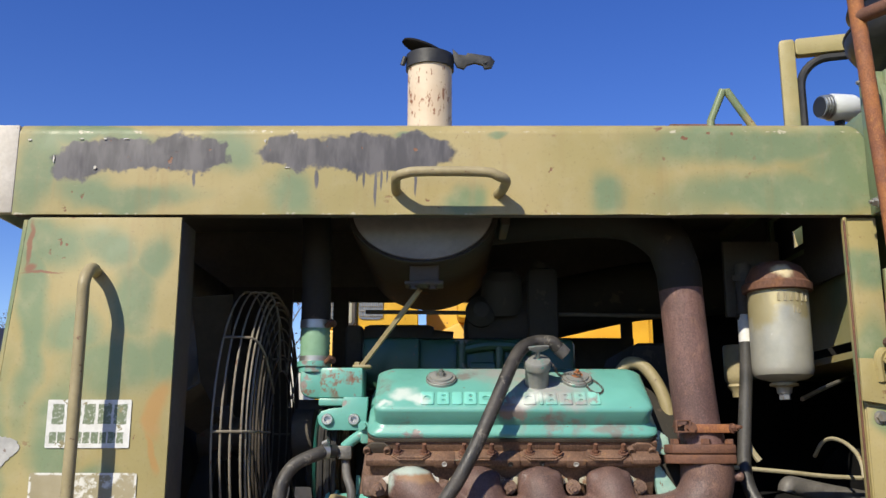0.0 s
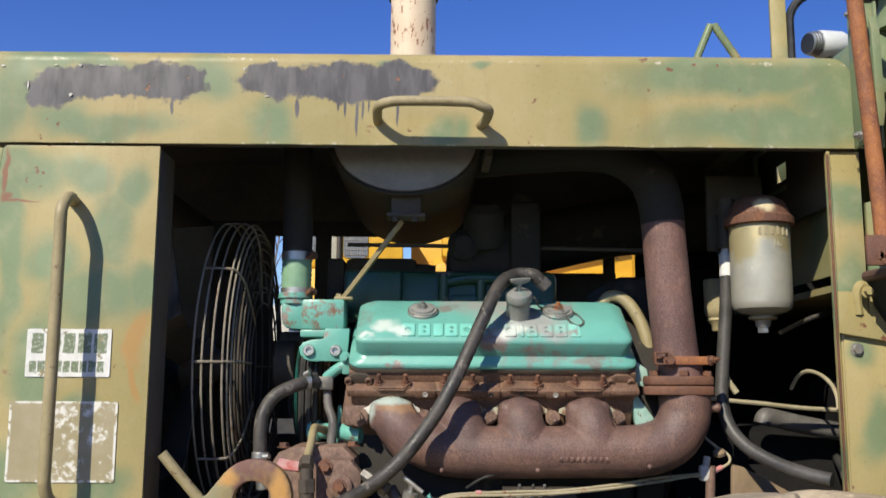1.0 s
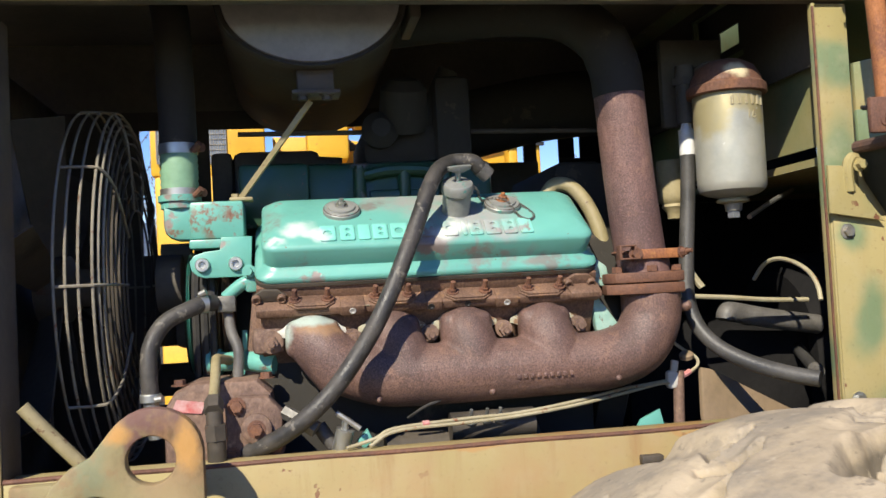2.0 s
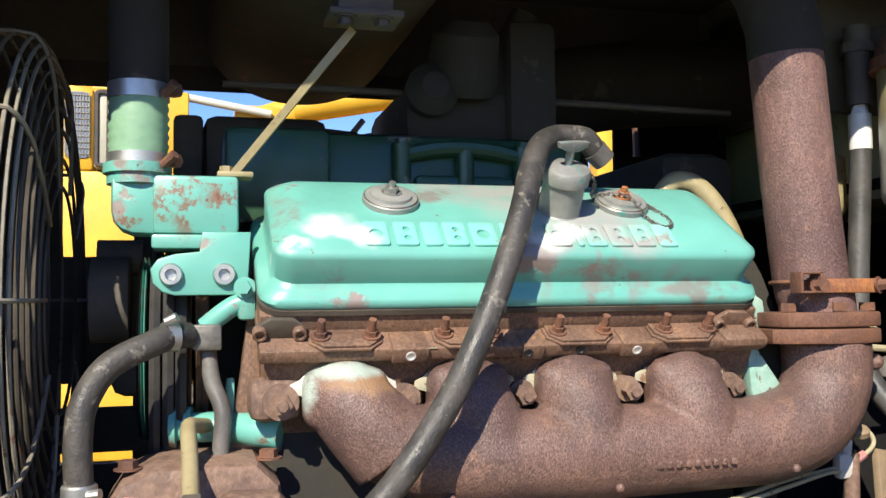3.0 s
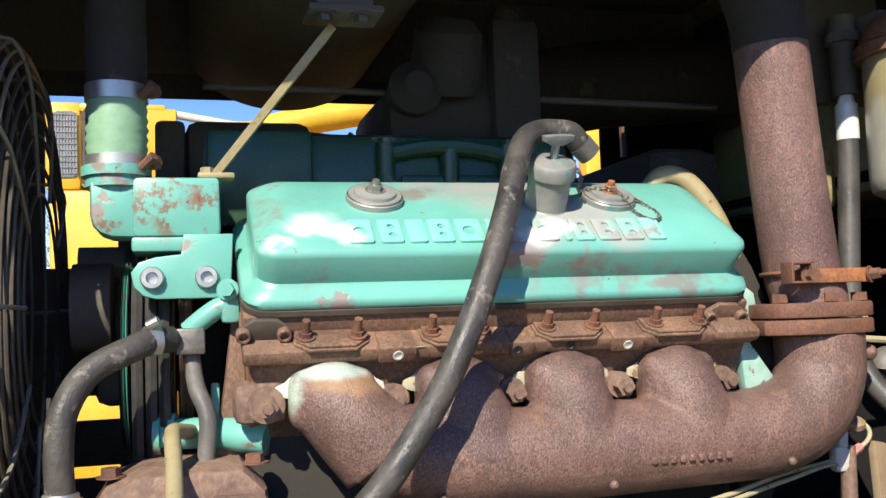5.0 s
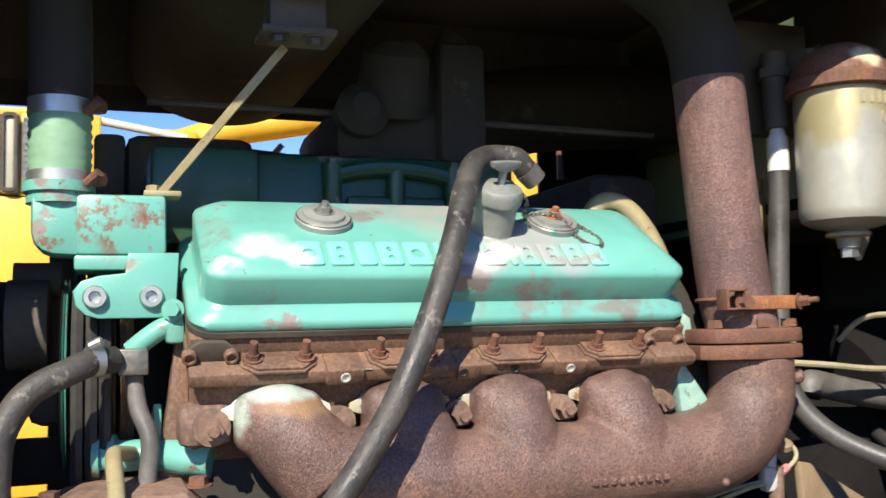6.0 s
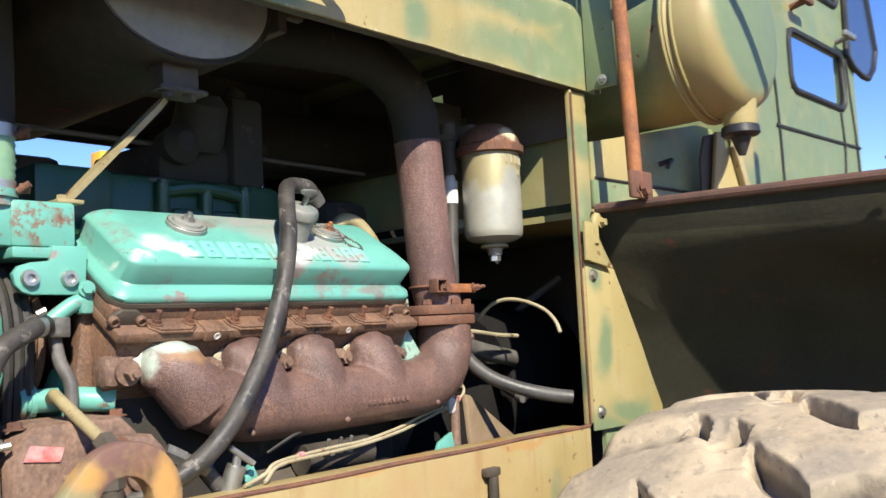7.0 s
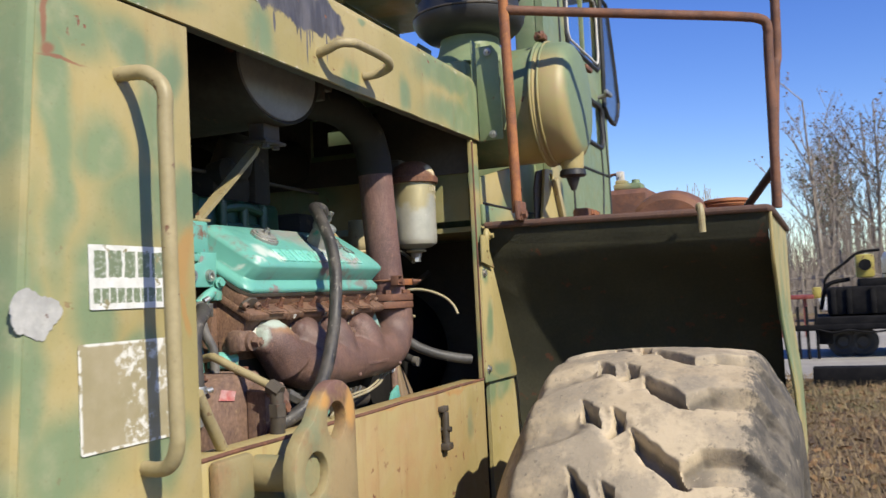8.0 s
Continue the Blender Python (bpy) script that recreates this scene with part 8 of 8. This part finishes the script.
def tree_mesh(seed, height):
    rnd = random.Random(seed)
    bm, leaves = bm_new(), bm_new()

    def grow(p, d, length, r, level):
        pts, q, dd = [p.copy()], p.copy(), d.copy()
        n = 5 if level == 0 else 4
        for i in range(n):
            dd = (dd + Vector((rnd.uniform(-1, 1), rnd.uniform(-1, 1), rnd.uniform(-0.3, 0.6))) * (0.07 if level == 0 else 0.22)).normalized()
            q = q + dd * (length / n)
            pts.append(q.copy())
        tube(bm, pts, lambda u: r * (1 - 0.75 * u), 6 if level == 0 else 3, 1, curved=False, caps=False)
        if level >= 3:
            if rnd.random() < 0.5:
                for _ in range(2):
                    c = pts[rnd.randrange(1, len(pts))] + Vector((rnd.uniform(-1, 1), rnd.uniform(-1, 1), rnd.uniform(-1, 1))) * 0.12
                    a, b = Vector((rnd.uniform(-1, 1), rnd.uniform(-1, 1), rnd.uniform(-1, 1))).normalized() * 0.07, Vector((rnd.uniform(-1, 1), rnd.uniform(-1, 1), rnd.uniform(-1, 1))).normalized() * 0.06
                    leaves.faces.new([leaves.verts.new(c + k) for k in (a, b, -a, -b)])
            return
        kids = (11, 6, 4)[level]
        for k in range(kids):
            f = rnd.uniform(0.35, 1.0) if level == 0 else rnd.uniform(0.2, 1.0)
            i = min(len(pts) - 2, int(f * (len(pts) - 1)))
            base = pts[i].lerp(pts[i + 1], f * (len(pts) - 1) - i if i < len(pts) - 1 else 0)
            a = rnd.uniform(0, 2 * math.pi)
            out = Vector((math.cos(a), math.sin(a), rnd.uniform(0.5, 1.3))).normalized()
            grow(base, (out + dd * 0.5).normalized(), length * rnd.uniform(0.28, 0.45) * (1.25 - 0.5 * f), r * 0.38 * (1.2 - 0.5 * f), level + 1)
    grow(Vector((0, 0, -0.1)), Vector((0, 0, 1)), height, height * 0.013, 0)
    return bm, leaves


def build_trees():
    kinds = []
    for k in range(5):
        h = (9.5, 11.5, 8.2, 10.4, 9.0)[k]
        e = thing("bare_tree", (0, 0, 0), "tall bare autumn tree with a few dry leaves", "tree", "trees along the far edge")
        a, b = tree_mesh(40 + k, h)
        part("trunk", a, "bark", e, smooth=60)
        part("crown", b, "evergreen" if k == 4 else "leaf", e, smooth=0)
        kinds.append(e)
    rnd = random.Random(9)
    spots = []
    for i in range(90):
        x = rnd.uniform(48, 90)
        spots.append((x, rnd.uniform(-0.40, 0.022) * x))
    for i in range(24):
        spots.append((rnd.uniform(130, 170), rnd.uniform(5, 60)))
    for i in range(26):
        spots.append((rnd.uniform(-40, 30), rnd.uniform(45, 70)))
    for i in range(20):
        spots.append((rnd.uniform(-40, 60), rnd.uniform(-60, -40)))
    for i, (x, y) in enumerate(spots):
        if i < len(kinds):
            kinds[i].location = (x, y, 0)
            for c in kinds[i].children:
                c.matrix_parent_inverse = Matrix.Identity(4)
        else:
            s = rnd.uniform(0.75, 1.15)
            c = copy_thing(kinds[i % len(kinds)], pose(x, y, 0, 0, 0, rnd.uniform(0, 360)))
            c.scale = (s, s, s)
    # saplings and low undergrowth at the wood's foot
    bm = bm_new()
    for i in range(5000):
        tall = i % 3 == 0
        x = rnd.uniform(44, 78)
        p = Vector((x, rnd.uniform(-0.45, 0.07) * x, 0))
        h = rnd.uniform(2.0, 5.5) if tall else rnd.uniform(0.5, 3.0)
        d = Vector((rnd.uniform(-0.1, 0.1), rnd.uniform(-0.1, 0.1), 1)) * h if tall else Vector((rnd.uniform(-0.5, 0.5), rnd.uniform(-0.5, 0.5), 1)) * h
        s = Vector((rnd.uniform(-0.3, 0.3), 1, 0)).normalized() * (0.035 if tall else 0.02)
        bm.faces.new([bm.verts.new(p + k) for k in (-s, s, s * 0.3 + d, -s * 0.3 + d)])
        for _ in range(4):
            q = p + d * rnd.uniform(0.3, 0.95)
            d2 = Vector((rnd.uniform(-0.6, 0.6), rnd.uniform(-0.6, 0.6), rnd.uniform(0.3, 0.9))) * min(h, 3.5) * 0.4
            bm.faces.new([bm.verts.new(q + k) for k in (-s * 0.45, s * 0.45, s * 0.15 + d2, -s * 0.15 + d2)])
    tagged(part("undergrowth", bm, "bark", smooth=0), "tangle of bare brown stems at the edge of the wood", "undergrowth", kind="stuff")


def build_yard():
    bm = bm_new()
    loft(bm, [[(14.5, y, 0.02), (14.6, y, 0.03), (32, y, 0.03), (32, y, 0.02)] for y in (-40, -10, 0, 4, 20)])
    tagged(part("road", bm, "gravel"), "pale gravel drive across the yard", "road", kind="structure")
    # flatbed trailer with a dark machine
    e = thing("flatbed_trailer", (20, -2, 0), "dark flatbed trailer parked across the yard", "trailer")
    bm = bm_new()
    box(bm, 18.4, 20.8, -9, 1.25, 0.66, 0.86, 0.03)
    box(bm, 18.38, 18.44, -9, 1.7, 0.60, 0.72, 0.02)
    part("deck", bm, "tar", e)
    for y in (1.55, 1.38, 1.2):
        bm = bm_new()
        box(bm, 18.4, 18.5, y - 0.03, y + 0.03, 0.03, 1.1, 0.01)
        part("leg", bm, "tar", e)
    for y in (-6.6, -5.4, 0.35, 0.72):
        bm = bm_new()
        lathe(bm, [(0.0, -0.11), (0.10, -0.13), (0.16, -0.09), (0.22, -0.12), (0.29, -0.10), (0.31, 0.0), (0.29, 0.10), (0.2, 0.12), (0.0, 0.12)], (19.0, y, 0.34), (1, 0, 0), 28)
        part("wheel", bm, "rubber", e)
    bm = bm_new()
    tube(bm, [(18.35, 1.2, 0.63), (18.35, 0.9, 0.56), (18.35, 0.6, 0.6), (18.35, 0.2, 0.55), (18.35, -0.3, 0.6)], 0.02, 8)
    part("air_line", bm, "tar", e)
    # added dark boxes stand in for the deep shadow under the deck
    for y0, y1, z0, z1 in ((-0.9, -0.5, 0.03, 0.6), (0.9, 1.2, 0.3, 0.64), (-8.0, -4.0, 0.2, 0.62), (-3.8, -1.2, 0.35, 0.64)):
        bm = bm_new()
        box(bm, 18.7, 20.4, y0, y1, z0, z1, 0.05)
        part("under_box", bm, "tar", e)
    m = thing("small_machine", (19.6, 0.2, 0.86), "dark compact machine with a yellow guard, standing on the trailer", "machine")
    bm = bm_new()
    box(bm, 18.9, 20.4, -1.4, 0.98, 0.87, 1.46, 0.08)
    box(bm, 19.1, 20.2, -1.3, 0.35, 1.40, 1.62, 0.06)
    part("body", bm, "tar", m)
    for y in (0.85, 0.55, 0.1):
        bm = bm_new()
        box(bm, 18.84, 18.9, y - 0.05, y + 0.05, 0.9, 1.44, 0.02)
        part("rib", bm, "tar", m)
    bm = bm_new()
    box(bm, 19.2, 19.6, 0.02, 0.38, 1.63, 2.12, 0.06)
    part("guard", bm, "dull_yellow", m)
    bm = bm_new()
    lathe(bm, [(0.06, 0.0), (0.12, 0.02), (0.12, 0.08), (0.0, 0.09)], (19.18, 0.2, 1.9), (-1, 0, 0), 20)
    part("hub", bm, "tar", m)
    bm = bm_new()
    tube(bm, [(19.3, 1.0, 1.45), (19.3, 0.95, 1.68), (19.3, 0.6, 1.95), (19.3, 0.3, 2.16), (19.3, -0.1, 2.2)], 0.03, 8)
    tube(bm, [(19.4, 1.1, 1.0), (19.3, 0.95, 1.5), (19.3, 0.5, 1.62)], 0.045, 8)
    part("arm", bm, "tar", m)
    k = thing("white_tank", (19.6, -0.45, 0.9), "white upright tank on the trailer", "tank")
    bm = bm_new()
    lathe(bm, [(0.0, 0.0), (0.4, 0.0), (0.42, 0.05), (0.42, 0.82), (0.36, 0.95), (0.1, 1.02), (0.0, 1.03)], (19.5, -0.55, 1.2), (0, 0, 1), 32)
    part("shell", bm, "white", k)
    bm = bm_new()
    torus(bm, (19.5, -0.55, 1.7), (0, 0, 1), 0.424, 0.012, 32, 6)
    part("band", bm, "grime_shade", k)
    r = thing("implement", (26, 1.9, 0), "red farm implement beyond the trailer", "implement")
    bm = bm_new()
    box(bm, 26, 27, 1.3, 2.6, 1.10, 1.22, 0.03)
    box(bm, 26.2, 26.4, 1.5, 1.6, 0.0, 1.1)
    box(bm, 26.2, 26.4, 2.2, 2.3, 0.0, 1.1)
    part("frame", bm, "dark_red", r)
    bm = bm_new()
    box(bm, 26.2, 26.7, 1.1, 1.34, 1.1, 1.42, 0.05)
    part("hopper", bm, "dull_yellow", r)
    f = thing("rail_fence", (30, 2, 0), "weathered grey rail fence at the edge of the yard", "fence")
    for i in range(18):
        bm = bm_new()
        y = 2.9 - 0.42 * i
        box(bm, 30, 30.06, y, y + 0.045, 0.0, 1.85 + 0.1 * math.sin(i * 3.1), 0.01)
        part("stake", bm, "bark", f)
    for z in (1.25, 1.65):
        bm = bm_new()
        box(bm, 30.07, 30.1, -4.6, 3.0, z, z + 0.07, 0.01)
        part("fence_rail", bm, "bark", f)
    w = thing("white_pickup", (34, -3.0, 0), "white pickup parked beyond the trailer", "car")
    bm = bm_new()
    plate(bm, [(-5.4, 0.45), (1.2, 0.45), (1.25, 0.9), (0.4, 1.0), (-0.6, 1.05), (-1.4, 1.75), (-3.0, 1.78), (-3.3, 1.1), (-5.4, 1.1)], 1.8, facing((35.8, 0, 0), (0, 1, 0), (0, 0, 1)), 0.06)
    part("body", bm, "white", w)
    for y in (-4.4, 0.1):
        bm = bm_new()
        lathe(bm, [(0.0, -0.12), (0.36, -0.12), (0.38, 0.0), (0.36, 0.12), (0.0, 0.12)], (34.0, y, 0.38), (1, 0, 0), 24)
        part("wheel", bm, "rubber", w)
    s = thing("shed", (-13, 24, 0), "far shed with dark roof and pale walls", "shed")
    bm = bm_new()
    box(bm, -22, -12.2, 24, 30, 0, 3.6)
    part("wall", bm, "cream", s)
    bm = bm_new()
    plate(bm, [(23.5, 3.6), (27, 4.9), (30.5, 3.6), (30.5, 3.75), (27, 5.05), (23.5, 3.75)], 10.4, facing((-22.3, 0, 0), (0, 1, 0), (0, 0, 1)))
    part("roof", bm, "black", s)
    q = thing("site_trailer", (-5.4, 24, 0), "pale site trailer with dark windows far behind the loader", "trailer")
    bm = bm_new()
    box(bm, -7.4, -3.7, 24, 27, 0.7, 3.7, 0.05)
    part("body", bm, "cream", q)
    for x in (-6.6, -5.5, -4.4):
        bm = bm_new()
        box(bm, x - 0.28, x + 0.28, 23.96, 23.99, 1.9, 2.9, 0.01)
        part("window", bm, "black", q)
    for x in (-6.8, -4.3):
        bm = bm_new()
        box(bm, x - 0.15, x + 0.15, 24.3, 26.7, 0.0, 0.69, 0.02)
        part("block", bm, "grime_shade", q)
    # added beam fills the dark band on the ground before the trailer
    b = thing("timber_beam", (13.5, -1, 0), "low dark beam added for the dark band before the trailer", "beam")
    bm = bm_new()
    box(bm, 13.4, 13.7, -3.0, 1.25, 0.0, 0.3, 0.03)
    part("beam", bm, "tar", b)
    # dry grass
    rnd = random.Random(8)
    bm = bm_new()
    for i in range(22000):
        p = Vector((rnd.uniform(2, 15), rnd.uniform(-2.5, 3), 0))
        h = rnd.uniform(0.04, 0.16)
        d = Vector((rnd.uniform(-0.6, 0.6), rnd.uniform(-0.6, 0.6), 1)) * h
        a = Vector((rnd.uniform(-1, 1), rnd.uniform(-1, 1), 0)).normalized() * 0.006
        bm.faces.new([bm.verts.new(p + k) for k in (-a, a, d)])
    tagged(part("dry_grass", bm, "straw", smooth=0), "short dry yellow-brown grass on the ground", "grass", kind="stuff")
    # scattered leaf litter near the wheel
    rnd = random.Random(3)
    bm = bm_new()
    for i in range(5000):
        p = Vector((rnd.uniform(1.5, 15), rnd.uniform(-5, 3), 0.015 + rnd.random() * 0.03))
        a, b = [Vector((rnd.uniform(-1, 1), rnd.uniform(-1, 1), rnd.uniform(-0.4, 0.4))).normalized() * rnd.uniform(0.02, 0.06) for _ in range(2)]
        bm.faces.new([bm.verts.new(p + k) for k in (a, b, -a, -b)])
    tagged(part("leaf_litter", bm, "leaf", smooth=0), "dry brown leaves scattered over the ground", "leaves", kind="stuff")


def build_yellow_machine():
    e = thing("yellow_loader", (0.5, 10, 0), "large yellow loader parked behind, with boxed cab and boom", "loader")
    Y = 9.0
    bm = bm_new()
    box(bm, -1.27, -0.22, Y, Y + 1.6, 1.3, 2.78, 0.03)
    box(bm, -1.30, -1.03, Y, Y + 1.6, 2.78, 3.50, 0.03)
    box(bm, -1.05, -0.36, Y, Y + 1.6, 3.42, 3.498, 0.03)
    box(bm, -0.88, -0.28, Y, Y + 0.12, 2.78, 3.46, 0.02)
    part("cab", bm, "yellow", e)
    for x0, x1 in ((-1.245, -1.05), (-0.86, -0.62)):
        bm = bm_new()
        plate(bm, rounded(x0, x1, 2.88, 3.42, 0.05), 0.02, facing((0, Y + 0.008, 0), (1, 0, 0), (0, 0, 1)))
        w = part("window", bm, "far_glass", e, "window with a wire grille")
        n = round((x1 - x0) / 0.0225)
        for i in range(n):
            bm = bm_new()
            cyl(bm, (x0 + 0.009 + 0.0225 * i, Y - 0.016, 2.89), (x0 + 0.009 + 0.0225 * i, Y - 0.016, 3.41), 0.004, seg=6)
            part("grille_wire", bm, "wire", w)
        for i in range(11):
            bm = bm_new()
            cyl(bm, (x0 + 0.005, Y - 0.018, 2.91 + 0.048 * i), (x1 - 0.005, Y - 0.018, 2.91 + 0.048 * i), 0.004, seg=6)
            part("grille_wire", bm, "wire", w)
    bm = bm_new()
    box(bm, -1.02, -0.885, Y - 0.03, Y + 0.3, 2.80, 3.44, 0.02)
    part("side_door", bm, "door_cream", e, "cream door panel in a grey frame")
    bm = bm_new()
    tube(bm, [(x, Y - 0.04, z) for x, z in rounded(-1.0, -0.905, 2.82, 3.42, 0.03)], 0.02, 6, curved=False, closed=True)
    part("door_frame", bm, "grime_shade", e)
    bm = bm_new()
    plate(bm, [(-0.6, 1.0), (4.2, 1.0), (4.2, 2.4), (1.7, 2.6), (0.9, 2.7), (0.2, 2.95), (-0.3, 2.7), (-0.6, 2.5)], 1.6, facing((0, Y + 2.0, 0), (1, 0, 0), (0, 0, 1)), 0.03)
    part("body", bm, "yellow", e)
    bm = bm_new()
    tube(bm, [(0.35, Y + 0.3, 3.30), (0.7, Y + 0.3, 3.42), (1.2, Y + 0.3, 3.52), (1.9, Y + 0.3, 3.66)], 0.13, 16, 4)
    cyl(bm, (0.52, Y + 0.3, 3.33), (0.60, Y + 0.3, 3.36), 0.16, seg=18)
    box(bm, 0.1, 0.5, Y + 0.1, Y + 0.5, 2.9, 3.4, 0.05)
    part("boom", bm, "yellow", e, "yellow boom")
    bm = bm_new()
    plate(bm, [(-0.22, 2.7), (2.2, 2.6), (2.2, 3.40), (1.75, 3.34), (1.05, 3.26), (0.80, 3.16), (0.55, 3.20), (0.2, 3.24), (-0.22, 3.25)], 0.2, facing((0, Y + 1.0, 0), (1, 0, 0), (0, 0, 1)), 0.02)
    part("lift_arm", bm, "yellow", e, "yellow lift arm")
    for p, q in (((0.15, 3.0), (1.5, 3.28)), ((0.35, 3.28), (0.75, 2.95)), ((0.9, 2.9), (1.3, 3.4))):
        bm = bm_new()
        cyl(bm, (p[0], Y + 0.6, p[1]), (q[0], Y + 0.6, q[1]), 0.03, seg=10)
        part("hose_run", bm, "black", e, "black hydraulic hose")
    bm = bm_new()
    cyl(bm, (-0.33, Y + 0.06, 3.43), (0.4, Y + 0.06, 3.31), 0.035, seg=12)
    part("canopy_bar", bm, "cream", e, "cream canopy bar")
    bm = bm_new()
    box(bm, -1.25, -0.30, Y - 0.06, Y + 0.4, 0.45, 1.3, 0.03)
    part("chassis", bm, "yellow", e, "yellow chassis side")
    for x, w, top in ((1.98, 0.09, 3.75), (2.18, 0.11, 3.75), (3.36, 0.24, 3.45)):
        bm = bm_new()
        box(bm, x, x + w, Y - 0.1, Y + 0.1, 1.2, top, 0.02)
        part("mast", bm, "yellow", e)
    bm = bm_new()
    box(bm, 3.62, 4.5, Y, Y + 0.2, 3.1, 3.44, 0.03)
    part("side_box", bm, "yellow", e)
    for z in (2.95, 3.25):
        bm = bm_new()
        box(bm, 1.95, 2.32, Y - 0.14, Y - 0.11, z, z + 0.03)
        part("rung", bm, "black", e)
    for x in (-1.6, 3.0):
        bm = bm_new()
        lathe(bm, [(0.3, -0.3), (0.6, -0.32), (0.85, -0.28), (0.9, 0.0), (0.85, 0.28), (0.6, 0.32), (0.3, 0.3)], (x, Y + 0.3, 0.9), (0, 1, 0), 40)
        part("wheel", bm, "rubber", e)


build_trees()
build_yard()
build_yellow_machine()
